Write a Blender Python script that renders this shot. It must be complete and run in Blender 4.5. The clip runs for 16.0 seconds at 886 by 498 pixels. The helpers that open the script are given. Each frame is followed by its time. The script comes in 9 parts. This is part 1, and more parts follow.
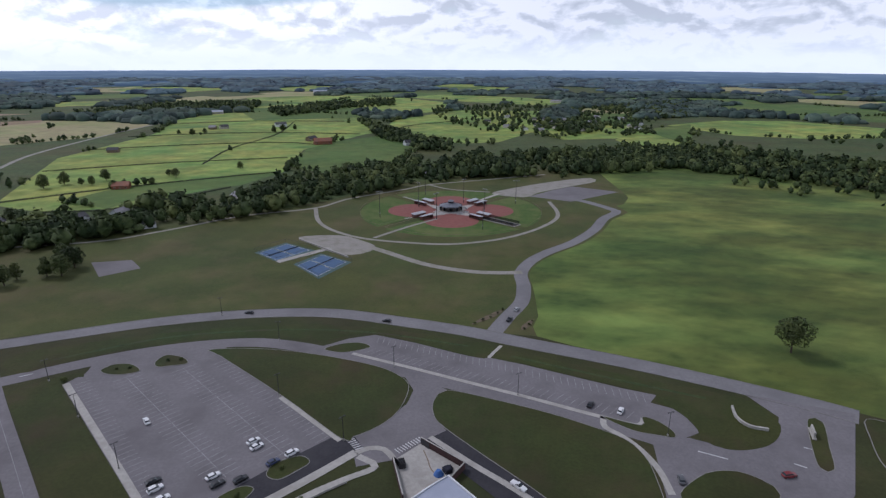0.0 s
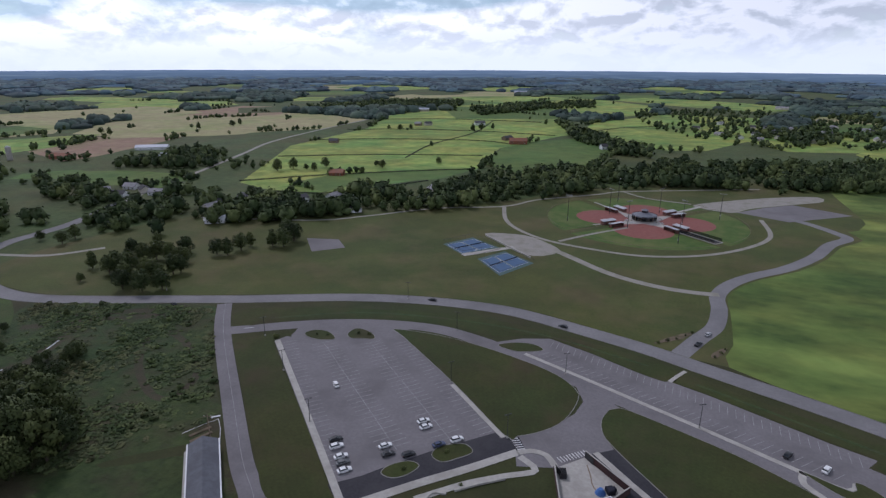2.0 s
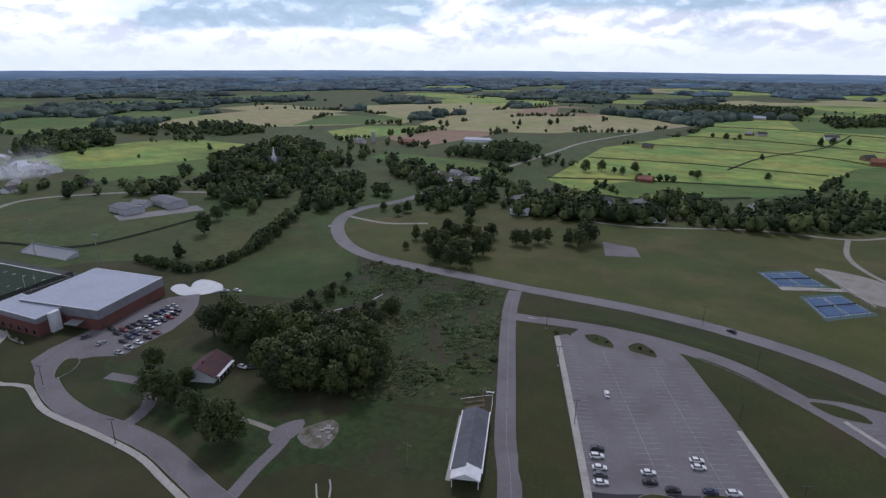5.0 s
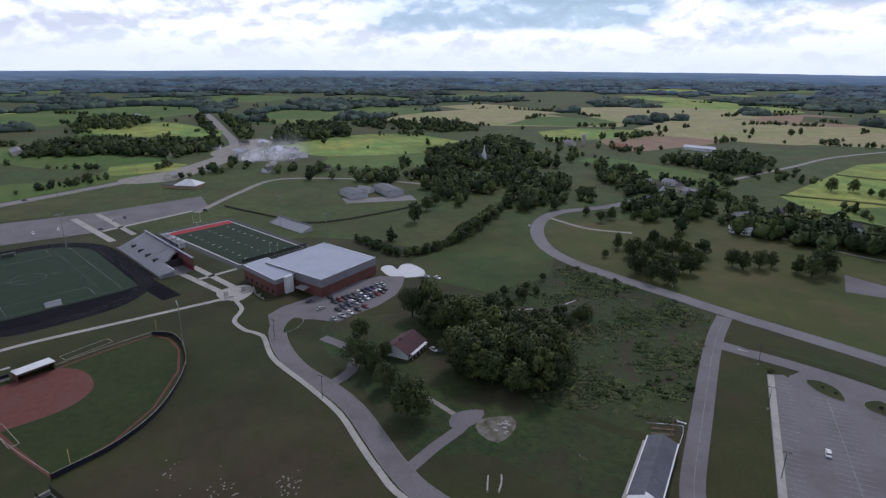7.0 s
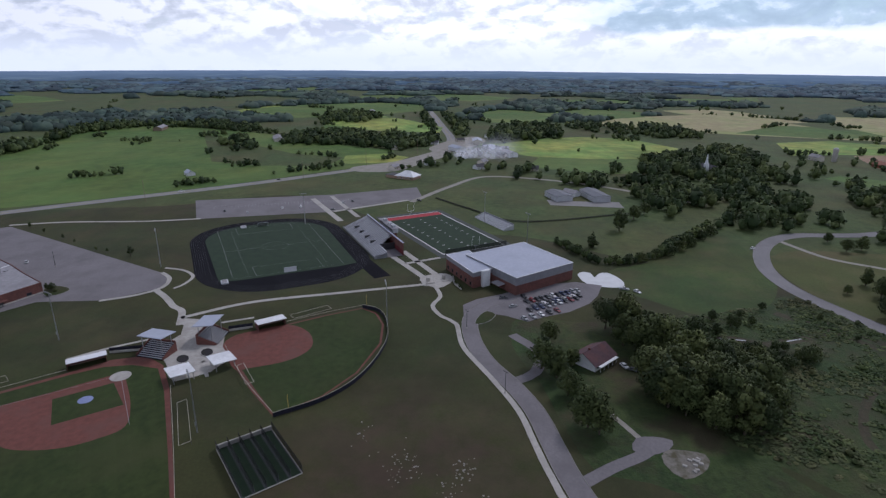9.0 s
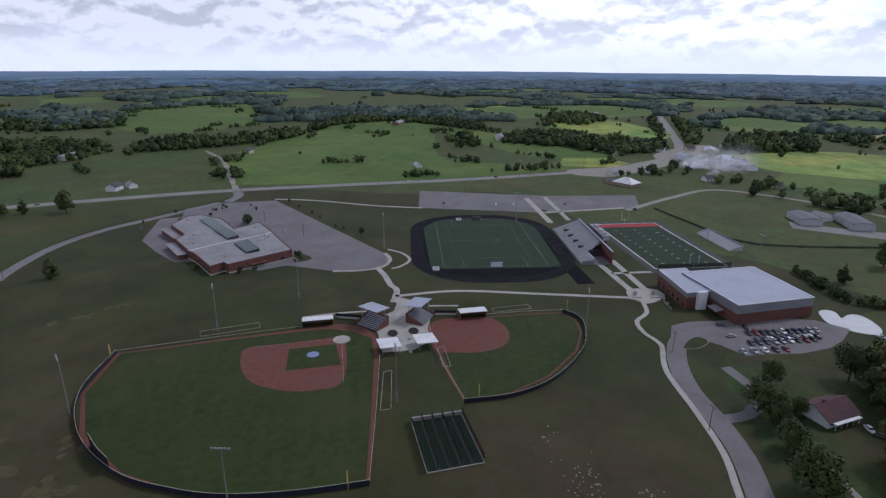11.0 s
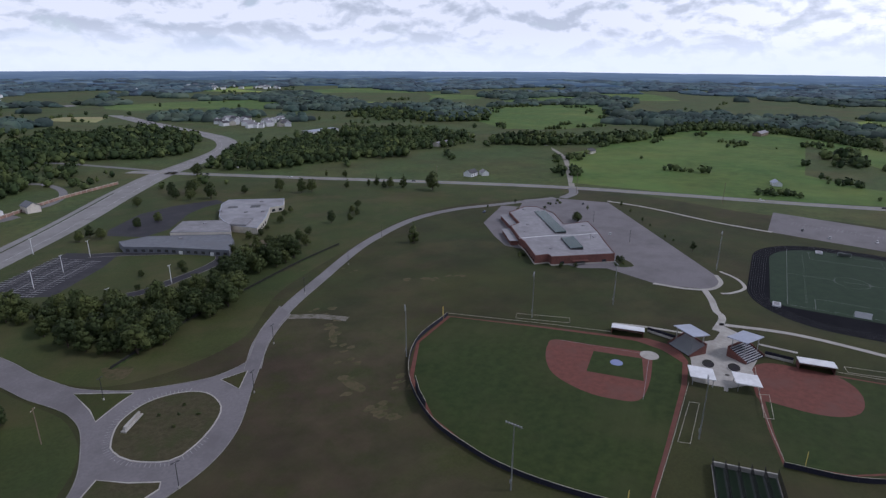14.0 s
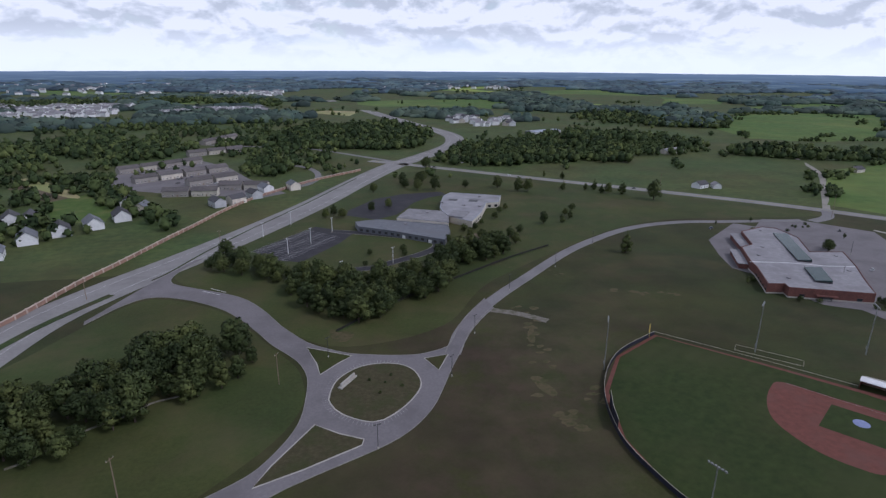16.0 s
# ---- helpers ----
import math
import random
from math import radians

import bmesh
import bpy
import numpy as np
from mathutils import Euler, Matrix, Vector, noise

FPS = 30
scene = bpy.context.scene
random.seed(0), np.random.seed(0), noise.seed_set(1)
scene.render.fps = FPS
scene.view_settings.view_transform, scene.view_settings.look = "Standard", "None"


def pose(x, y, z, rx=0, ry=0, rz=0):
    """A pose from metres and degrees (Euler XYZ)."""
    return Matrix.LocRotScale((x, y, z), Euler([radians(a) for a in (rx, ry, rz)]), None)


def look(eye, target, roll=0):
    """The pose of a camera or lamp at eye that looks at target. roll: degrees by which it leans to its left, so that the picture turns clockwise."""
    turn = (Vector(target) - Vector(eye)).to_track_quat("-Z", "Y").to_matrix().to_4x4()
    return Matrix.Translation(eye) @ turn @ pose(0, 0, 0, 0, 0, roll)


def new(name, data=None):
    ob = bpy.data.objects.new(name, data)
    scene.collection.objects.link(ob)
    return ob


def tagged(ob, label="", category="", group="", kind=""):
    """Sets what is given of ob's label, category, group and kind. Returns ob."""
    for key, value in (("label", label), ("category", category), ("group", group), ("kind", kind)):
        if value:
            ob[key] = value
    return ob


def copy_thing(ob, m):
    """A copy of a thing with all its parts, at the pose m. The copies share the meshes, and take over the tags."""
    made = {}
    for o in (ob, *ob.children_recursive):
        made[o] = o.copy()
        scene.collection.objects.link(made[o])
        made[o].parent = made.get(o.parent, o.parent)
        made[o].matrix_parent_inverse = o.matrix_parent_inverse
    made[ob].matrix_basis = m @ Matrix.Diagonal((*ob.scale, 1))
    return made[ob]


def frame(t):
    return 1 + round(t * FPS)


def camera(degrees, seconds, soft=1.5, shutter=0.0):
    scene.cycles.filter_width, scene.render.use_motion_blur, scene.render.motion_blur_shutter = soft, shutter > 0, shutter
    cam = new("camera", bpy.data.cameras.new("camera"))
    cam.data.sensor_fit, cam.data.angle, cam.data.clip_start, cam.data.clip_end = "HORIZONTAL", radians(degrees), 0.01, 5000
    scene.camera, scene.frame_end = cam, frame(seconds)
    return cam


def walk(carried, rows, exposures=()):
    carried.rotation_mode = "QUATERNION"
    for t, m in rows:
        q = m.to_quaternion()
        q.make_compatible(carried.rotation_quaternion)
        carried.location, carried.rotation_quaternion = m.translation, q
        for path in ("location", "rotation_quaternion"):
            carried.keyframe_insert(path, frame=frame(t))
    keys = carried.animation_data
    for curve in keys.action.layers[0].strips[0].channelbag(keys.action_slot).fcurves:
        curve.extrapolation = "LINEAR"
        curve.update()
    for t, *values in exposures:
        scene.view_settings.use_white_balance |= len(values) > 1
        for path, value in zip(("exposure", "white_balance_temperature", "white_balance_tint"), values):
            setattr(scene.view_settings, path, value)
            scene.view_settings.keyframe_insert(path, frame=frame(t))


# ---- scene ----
# camera: a drone hovering 122 m up and turning slowly to its left
cam = camera(75.27, 16.0, 1.35)
EYE = 122.0
TURN = [
    (0.00, 0.00, -18.33, -0.18),
    (0.50, 4.56, -18.32, -0.19),
    (1.00, 9.37, -18.32, -0.20),
    (1.50, 14.22, -18.31, -0.21),
    (2.00, 19.12, -18.30, -0.22),
    (2.50, 23.99, -18.30, -0.23),
    (3.00, 29.07, -18.29, -0.24),
    (3.50, 34.23, -18.28, -0.25),
    (4.00, 39.40, -18.28, -0.26),
    (4.50, 44.41, -18.27, -0.27),
    (5.25, 51.99, -18.26, -0.28),
    (6.00, 59.58, -18.26, -0.29),
    (6.50, 64.61, -18.25, -0.30),
    (7.00, 69.82, -18.25, -0.30),
    (7.50, 74.93, -18.24, -0.31),
    (8.00, 80.12, -18.24, -0.31),
    (8.50, 85.23, -18.23, -0.32),
    (9.00, 90.46, -18.23, -0.32),
    (9.50, 95.77, -18.22, -0.32),
    (10.25, 103.80, -18.22, -0.33),
    (11.00, 111.92, -18.21, -0.33),
    (11.50, 117.34, -18.21, -0.33),
    (12.00, 122.93, -18.21, -0.33),
    (12.50, 128.28, -18.20, -0.33),
    (13.00, 133.84, -18.20, -0.33),
    (13.50, 139.36, -18.20, -0.33),
    (14.00, 144.91, -18.19, -0.33),
    (14.50, 150.31, -18.19, -0.33),
    (15.00, 155.75, -18.19, -0.33),
    (15.50, 161.19, -18.19, -0.33),
    (16.00, 166.54, -18.19, -0.32),
]
walk(cam, [(t, pose(0, 0, EYE, 90 + pitch, roll, yaw)) for t, yaw, pitch, roll in TURN],
     [(0, 0.1, 5720, 22), (3, 0.0, 5670, 23), (12.5, 0.0, 5670, 23), (16, 0.12, 5670, 23)])

# ---- world and light ----
def sky():
    w = bpy.data.worlds.new("sky")
    w.use_nodes = True
    scene.world = w
    nt = w.node_tree
    n, l = nt.nodes, nt.links
    n.clear()
    out = n.new("ShaderNodeOutputWorld")
    bg = n.new("ShaderNodeBackground")
    l.new(bg.outputs[0], out.inputs[0])
    air = n.new("ShaderNodeTexSky")
    air.sky_type = "NISHITA"
    air.sun_disc = False
    air.sun_elevation, air.sun_rotation = radians(SUN_UP), radians(-SUN_AZ)
    air.altitude = 300
    lift = n.new("ShaderNodeMixRGB")
    lift.blend_type = "MULTIPLY"
    lift.inputs[0].default_value = 1
    lift.inputs[2].default_value = (0.115, 0.138, 0.125, 1)
    l.new(air.outputs[0], lift.inputs[1])
    # heaped clouds: noise over the direction, lit from above, grey below
    tc = n.new("ShaderNodeTexCoord")
    sep = n.new("ShaderNodeSeparateXYZ")
    l.new(tc.outputs["Generated"], sep.inputs[0])

    def cloud(scale, detail, rough, lift_z=0.0, dist=0.0, offs=(0, 0, 0), flat=2.0):
        mp = n.new("ShaderNodeMapping")
        mp.inputs["Location"].default_value = (offs[0], offs[1], offs[2] + lift_z)
        mp.inputs["Scale"].default_value = (1, 1, flat)
        l.new(tc.outputs["Generated"], mp.inputs[0])
        t = n.new("ShaderNodeTexNoise")
        t.inputs["Scale"].default_value = scale
        t.inputs["Detail"].default_value = detail
        t.inputs["Roughness"].default_value = rough
        t.inputs["Distortion"].default_value = dist
        l.new(mp.outputs[0], t.inputs["Vector"])
        return t.outputs[0]

    def calc(op, x, y):
        k = n.new("ShaderNodeMath")
        k.operation = op
        for i, s in ((0, x), (1, y)):
            if isinstance(s, (int, float)):
                k.inputs[i].default_value = s
            else:
                l.new(s, k.inputs[i])
        return k.outputs[0]

    def ramp(src, *stops):
        r = n.new("ShaderNodeValToRGB")
        e = r.color_ramp.elements
        while len(e) < len(stops):
            e.new(0.5)
        for k, (p, c) in enumerate(stops):
            e[k].position, e[k].color = p, (*c, 1)
        l.new(src, r.inputs[0])
        return r.outputs[0]

    def toward(az, wide, soft):
        """1 within that many degrees of a bearing, fading out over soft degrees."""
        d = n.new("ShaderNodeVectorMath")
        d.operation = "DOT_PRODUCT"
        d.inputs[1].default_value = (-math.sin(radians(az)), math.cos(radians(az)), 0)
        l.new(tc.outputs["Generated"], d.inputs[0])
        return ramp2(d.outputs["Value"], math.cos(radians(wide + soft)), math.cos(radians(max(0.1, wide - soft))))

    def ramp2(src, lo, hi):
        r = n.new("ShaderNodeMapRange")
        r.interpolation_type = "SMOOTHSTEP"
        r.inputs[1].default_value, r.inputs[2].default_value = lo, hi
        l.new(src, r.inputs[0])
        return r.outputs[0]

    here, above = cloud(11.0, 8, 0.55, 0, 0.25), cloud(11.0, 8, 0.55, 0.026, 0.25)
    cover = ramp(here, (0.30, (0.78, 0.78, 0.78)), (0.42, (1, 1, 1)))
    relief = calc("ADD", calc("MULTIPLY", calc("SUBTRACT", here, above), 4.6), 0.5)
    broad = cloud(4.6, 7, 0.58, 0, 0.3, (4.2, 1.1, 0.3), 3.4)
    # two banks of heavy grey-blue cloud on the sunny side, broken cloud elsewhere
    banks = calc("MAXIMUM", calc("MULTIPLY", toward(63, 10, 9), ramp2(sep.outputs[2], 0.030, 0.062)),
                 calc("MULTIPLY", toward(29, 15, 10), ramp2(sep.outputs[2], 0.060, 0.090)))
    heavy = ramp(calc("ADD", calc("MULTIPLY", banks, 0.46), broad), (0.60, (0, 0, 0)), (0.82, (1, 1, 1)))
    lit = ramp(relief, (0.08, (0.62, 0.66, 0.67)), (0.40, (0.83, 0.865, 0.86)), (0.60, (1.01, 1.02, 0.99)))
    dull = ramp(relief, (0.08, (0.36, 0.48, 0.53)), (0.60, (0.43, 0.56, 0.61)), (0.95, (0.66, 0.77, 0.80)))
    tone = n.new("ShaderNodeMixRGB")
    l.new(heavy, tone.inputs[0]); l.new(lit, tone.inputs[1]); l.new(dull, tone.inputs[2])
    side = n.new("ShaderNodeMixRGB")
    side.inputs[1].default_value, side.inputs[2].default_value = (0.76, 0.785, 0.80, 1), (1.16, 1.16, 1.14, 1)
    l.new(toward(62, 42, 34), side.inputs[0])
    shade = n.new("ShaderNodeMixRGB")
    shade.blend_type = "MULTIPLY"
    shade.inputs[0].default_value = 1
    l.new(tone.outputs[0], shade.inputs[1]); l.new(side.outputs[0], shade.inputs[2])
    mix = n.new("ShaderNodeMixRGB")
    l.new(cover, mix.inputs[0]); l.new(lift.outputs[0], mix.inputs[1]); l.new(shade.outputs[0], mix.inputs[2])
    # pale veil near the horizon
    veil = ramp(sep.outputs[2], (0.0, (0.9, 0.9, 0.9)), (0.018, (0.62, 0.62, 0.62)), (0.045, (0.16, 0.16, 0.16)), (0.10, (0, 0, 0)))
    mix2 = n.new("ShaderNodeMixRGB")
    mix2.inputs[2].default_value = (0.83, 0.90, 0.91, 1)
    l.new(veil, mix2.inputs[0]); l.new(mix.outputs[0], mix2.inputs[1])
    # heavy cloud overhead, thinner towards the horizon
    over = ramp(sep.outputs[2], (0.20, (1, 1, 1)), (0.55, (0.42, 0.43, 0.46)))
    mul = n.new("ShaderNodeMixRGB")
    mul.blend_type = "MULTIPLY"
    mul.inputs[0].default_value = 1
    l.new(mix2.outputs[0], mul.inputs[1]); l.new(over, mul.inputs[2])
    l.new(mul.outputs[0], bg.inputs[0])
    bg.inputs[1].default_value = SKY_POWER
    sun = new("sun", bpy.data.lights.new("sun", "SUN"))
    sun.data.energy, sun.data.angle, sun.data.color = SUN_POWER, radians(12), (1.0, 0.95, 0.86)
    a, e = radians(SUN_AZ), radians(SUN_UP)
    sun.matrix_world = look((0, 0, 0), (math.sin(a) * math.cos(e), -math.cos(a) * math.cos(e), -math.sin(e)))


SUN_AZ, SUN_UP, SUN_POWER, SKY_POWER = 52.0, 48.0, 1.25, 1.0
sky()


# ---- materials ----
def mat(name, a, b, size, c=None, size2=0.0, rough=0.9, metal=0.0, bump=0.0, bsize=1.0, spec=0.3, sharp=0.5, vary=0.0, island=0.0, tint=0.0, stretch=(1, 1, 1), turn=0.0, macro=0.0, worn=None):
    """Colour a to b over noise of that size in metres, with patches of c over noise of size2."""
    m = bpy.data.materials.new(name)
    m.use_nodes = True
    nt = m.node_tree
    n, l = nt.nodes, nt.links
    bs = n["Principled BSDF"]
    bs.inputs["Roughness"].default_value = rough
    bs.inputs["Metallic"].default_value = metal
    bs.inputs["Specular IOR Level"].default_value = spec
    pos = n.new("ShaderNodeNewGeometry").outputs["Position"]
    mp = n.new("ShaderNodeMapping")
    mp.inputs["Scale"].default_value = stretch
    mp.inputs["Rotation"].default_value = (0, 0, radians(turn))
    l.new(pos, mp.inputs[0])

    def nz(s, detail=6, rgh=0.62):
        t = n.new("ShaderNodeTexNoise")
        t.inputs["Scale"].default_value = 1.0 / s
        t.inputs["Detail"].default_value = detail
        t.inputs["Roughness"].default_value = rgh
        l.new(mp.outputs[0], t.inputs["Vector"])
        return t.outputs[0]

    def step(src, lo, hi):
        r = n.new("ShaderNodeMapRange")
        r.inputs[1].default_value, r.inputs[2].default_value = lo, hi
        l.new(src, r.inputs[0])
        return r.outputs[0]

    x = n.new("ShaderNodeMixRGB")
    x.inputs[1].default_value, x.inputs[2].default_value = (*a, 1), (*b, 1)
    l.new(step(nz(size), 0.5 - 0.3 * sharp, 0.5 + 0.3 * sharp), x.inputs[0])
    col = x.outputs[0]
    if c:
        y = n.new("ShaderNodeMixRGB")
        y.inputs[2].default_value = (*c, 1)
        l.new(step(nz(size2, 5), 0.47, 0.66), y.inputs[0])
        l.new(col, y.inputs[1])
        col = y.outputs[0]
    if worn:
        # brown, thinly grown ground round some spots: x, y and reach in metres
        for wx, wy, reach in worn[1]:
            d = n.new("ShaderNodeVectorMath")
            d.operation = "DISTANCE"
            d.inputs[1].default_value = (wx, wy, 0)
            l.new(pos, d.inputs[0])
            near = step(d.outputs["Value"], reach, reach * 0.35)
            k = n.new("ShaderNodeMath")
            k.operation = "MULTIPLY"
            l.new(near, k.inputs[0]); l.new(step(nz(17, 8, 0.7), 0.36, 0.60), k.inputs[1])
            y = n.new("ShaderNodeMixRGB")
            y.inputs[2].default_value = (*worn[0], 1)
            l.new(k.outputs[0], y.inputs[0]); l.new(col, y.inputs[1])
            col = y.outputs[0]
    if macro:
        g = n.new("ShaderNodeHueSaturation")
        r = n.new("ShaderNodeMapRange")
        r.inputs[1].default_value, r.inputs[2].default_value = 0.34, 0.66
        r.inputs[3].default_value, r.inputs[4].default_value = 1 - macro, 1 + macro
        l.new(nz(38, 7, 0.66), r.inputs[0]); l.new(r.outputs[0], g.inputs["Value"]); l.new(col, g.inputs["Color"])
        r = n.new("ShaderNodeMapRange")
        r.inputs[1].default_value, r.inputs[2].default_value = 0.38, 0.62
        r.inputs[3].default_value, r.inputs[4].default_value = 0.5 - 0.12 * macro, 0.5 + 0.10 * macro
        l.new(nz(95, 4), r.inputs[0]); l.new(r.outputs[0], g.inputs["Hue"])
        col = g.outputs[0]
    if vary or island or tint:
        h = n.new("ShaderNodeHueSaturation")
        if tint:
            at = n.new("ShaderNodeAttribute")
            at.attribute_name = "tint"
            src = at.outputs["Fac"]
        else:
            src = n.new("ShaderNodeObjectInfo").outputs["Random"] if vary else n.new("ShaderNodeNewGeometry").outputs["Random Per Island"]
        r = n.new("ShaderNodeMapRange")
        v = vary or island or tint
        r.inputs[3].default_value, r.inputs[4].default_value = 1 - v, 1 + v
        l.new(src, r.inputs[0]); l.new(r.outputs[0], h.inputs["Value"]); l.new(col, h.inputs["Color"])
        r2 = n.new("ShaderNodeMapRange")
        r2.inputs[3].default_value, r2.inputs[4].default_value = 0.5 + 0.05 * v, 0.5 - 0.06 * v
        l.new(src, r2.inputs[0]); l.new(r2.outputs[0], h.inputs["Hue"])
        col = h.outputs[0]
    l.new(col, bs.inputs["Base Color"])
    if bump:
        bp = n.new("ShaderNodeBump")
        bp.inputs["Strength"].default_value = min(1.0, bump)
        bp.inputs["Distance"].default_value = bsize * 0.4
        l.new(nz(bsize, 4), bp.inputs["Height"])
        l.new(bp.outputs[0], bs.inputs["Normal"])
    return m


LAWN = mat("lawn_grass", (0.026, 0.034, 0.009), (0.043, 0.050, 0.014), 1.1, (0.052, 0.046, 0.019), 46, bump=0.5, bsize=0.4, sharp=0.8, macro=0.26,
           worn=((0.060, 0.048, 0.026), ((-84, -192, 88), (-150, -10, 64), (-40, -105, 75))))
PASTURE = mat("pasture_grass", (0.044, 0.068, 0.018), (0.072, 0.098, 0.028), 6, (0.068, 0.074, 0.025), 120, bump=0.4, bsize=1.0, macro=0.20)
# greens raised to hold the hillside's sunlight, besides its mown streaks
MEADOW = mat("meadow_grass", (0.056, 0.088, 0.016), (0.092, 0.128, 0.025), 10, (0.195, 0.245, 0.054), 66, bump=0.6, bsize=0.6, stretch=(0.6, 1, 1), turn=35, macro=0.22)
# bright and darker greens carry the patchy sunlight in the colour itself
HAY = mat("hay_field", (0.165, 0.250, 0.045), (0.295, 0.355, 0.082), 20, (0.095, 0.170, 0.036), 150, bump=0.4, bsize=1.0, macro=0.28)
HAY_PALE = mat("pale_stubble", (0.270, 0.240, 0.120), (0.360, 0.330, 0.165), 14, (0.250, 0.280, 0.100), 120, bump=0.4, bsize=1.2, macro=0.12)
CROP = mat("green_crop", (0.056, 0.108, 0.020), (0.092, 0.156, 0.030), 14, (0.118, 0.172, 0.038), 200, bump=0.4, bsize=0.8, macro=0.14)
TILLED = mat("tilled_soil", (0.230, 0.150, 0.098), (0.300, 0.200, 0.135), 14, (0.240, 0.200, 0.100), 70, bump=0.5, bsize=1.2, macro=0.10)
WEEDS = mat("rough_weeds", (0.022, 0.040, 0.010), (0.050, 0.075, 0.020), 3.0, (0.050, 0.044, 0.021), 20, bump=1.0, bsize=1.0, sharp=0.6, macro=0.24)
TURF = mat("playing_turf", (0.017, 0.035, 0.018), (0.024, 0.046, 0.023), 5, bump=0.3, bsize=0.3)
OUTFIELD = mat("ballpark_grass", (0.020, 0.036, 0.006), (0.033, 0.051, 0.010), 3.5, (0.038, 0.049, 0.013), 30, bump=0.3, bsize=0.4, macro=0.10)
PARKGRASS = mat("bright_infield_grass", (0.050, 0.098, 0.016), (0.082, 0.132, 0.026), 6, (0.120, 0.140, 0.040), 26, bump=0.4, bsize=0.4)
CLAY = mat("red_clay", (0.130, 0.049, 0.038), (0.172, 0.065, 0.050), 2.5, (0.146, 0.068, 0.055), 14, bump=0.2, bsize=0.4)
ASPHALT = mat("aged_asphalt", (0.162, 0.152, 0.159), (0.200, 0.188, 0.195), 1.1, (0.148, 0.138, 0.143), 17, rough=0.85, bump=0.25, bsize=0.12, macro=0.10)
ROADTOP = mat("road_asphalt", (0.182, 0.177, 0.182), (0.222, 0.215, 0.220), 1.3, (0.168, 0.162, 0.168), 20, rough=0.85, bump=0.25, bsize=0.12, macro=0.08)
NEWTAR = mat("fresh_asphalt", (0.026, 0.025, 0.031), (0.038, 0.037, 0.044), 1.0, (0.046, 0.044, 0.050), 12, rough=0.8, bump=0.25, bsize=0.1)
CONCRETE = mat("concrete", (0.360, 0.345, 0.315), (0.450, 0.430, 0.395), 1.6, (0.320, 0.305, 0.275), 9, rough=0.85, bump=0.15, bsize=0.1)
GRAVEL = mat("pale_gravel", (0.250, 0.235, 0.210), (0.340, 0.320, 0.285), 0.9, (0.230, 0.220, 0.180), 8, bump=0.4, bsize=0.2)
BARE = mat("bare_earth", (0.120, 0.092, 0.062), (0.165, 0.125, 0.085), 1.5, (0.075, 0.070, 0.035), 5, bump=0.4, bsize=0.3)
PAINT = mat("road_paint", (0.50, 0.50, 0.50), (0.66, 0.66, 0.65), 0.8, (0.36, 0.36, 0.36), 2.5, rough=0.7)
YELLOW = mat("yellow_paint", (0.42, 0.32, 0.08), (0.55, 0.43, 0.12), 0.8, rough=0.7)
TRACK = mat("black_track", (0.006, 0.006, 0.009), (0.010, 0.010, 0.014), 2.2, (0.013, 0.013, 0.017), 20, rough=0.85, bump=0.2, bsize=0.08, spec=0.06)
COURT = mat("court_blue", (0.055, 0.110, 0.210), (0.070, 0.135, 0.250), 2.5, rough=0.7)
COURT_G = mat("court_green", (0.050, 0.095, 0.095), (0.062, 0.115, 0.112), 2.5, rough=0.7)
RED = mat("red_turf", (0.330, 0.040, 0.050), (0.410, 0.055, 0.065), 3, rough=0.9)
BRICK = mat("red_brick", (0.125, 0.052, 0.044), (0.175, 0.078, 0.064), 0.8, (0.110, 0.052, 0.045), 5, bump=0.3, bsize=0.15, rough=0.88)
ROOF_W = mat("white_metal_roof", (0.340, 0.370, 0.455), (0.390, 0.420, 0.505), 2.0, (0.320, 0.350, 0.430), 14, rough=0.55, spec=0.4)
ROOF_G = mat("grey_membrane_roof", (0.245, 0.240, 0.255), (0.320, 0.312, 0.328), 3.0, (0.220, 0.214, 0.226), 16, rough=0.8)
WHITE = mat("white_paint", (0.68, 0.69, 0.71), (0.78, 0.79, 0.80), 1.2, (0.62, 0.63, 0.64), 5, rough=0.6)
SHINGLE = mat("dark_shingle", (0.060, 0.060, 0.068), (0.095, 0.093, 0.100), 1.2, (0.080, 0.078, 0.082), 6, rough=0.9, bump=0.3, bsize=0.2, vary=0.25)
RUST = mat("rusty_red_roof", (0.230, 0.085, 0.050), (0.300, 0.120, 0.070), 2, (0.200, 0.105, 0.075), 7, rough=0.7)
GREENGLASS = mat("green_skylight", (0.012, 0.038, 0.036), (0.020, 0.052, 0.048), 2, rough=0.25, spec=0.5)
GLASS = mat("dark_window_glass", (0.020, 0.025, 0.030), (0.032, 0.038, 0.045), 2, rough=0.1, spec=0.6)
STEEL = mat("galvanised_steel", (0.330, 0.340, 0.350), (0.430, 0.440, 0.450), 0.5, rough=0.45, metal=0.7)
ALU = mat("aluminium_bench", (0.420, 0.430, 0.450), (0.520, 0.530, 0.550), 1.0, rough=0.5, metal=0.3)
DARKMETAL = mat("dark_metal", (0.022, 0.022, 0.025), (0.035, 0.035, 0.040), 0.6, rough=0.5, spec=0.5)
NAVY = mat("navy_windscreen", (0.012, 0.013, 0.024), (0.019, 0.020, 0.034), 1.5, rough=0.8)
NET = mat("black_netting", (0.016, 0.018, 0.020), (0.030, 0.032, 0.034), 0.8, rough=0.9)
TIMBER = mat("weathered_timber", (0.180, 0.135, 0.095), (0.260, 0.200, 0.145), 0.6, rough=0.85, bump=0.2, bsize=0.1)
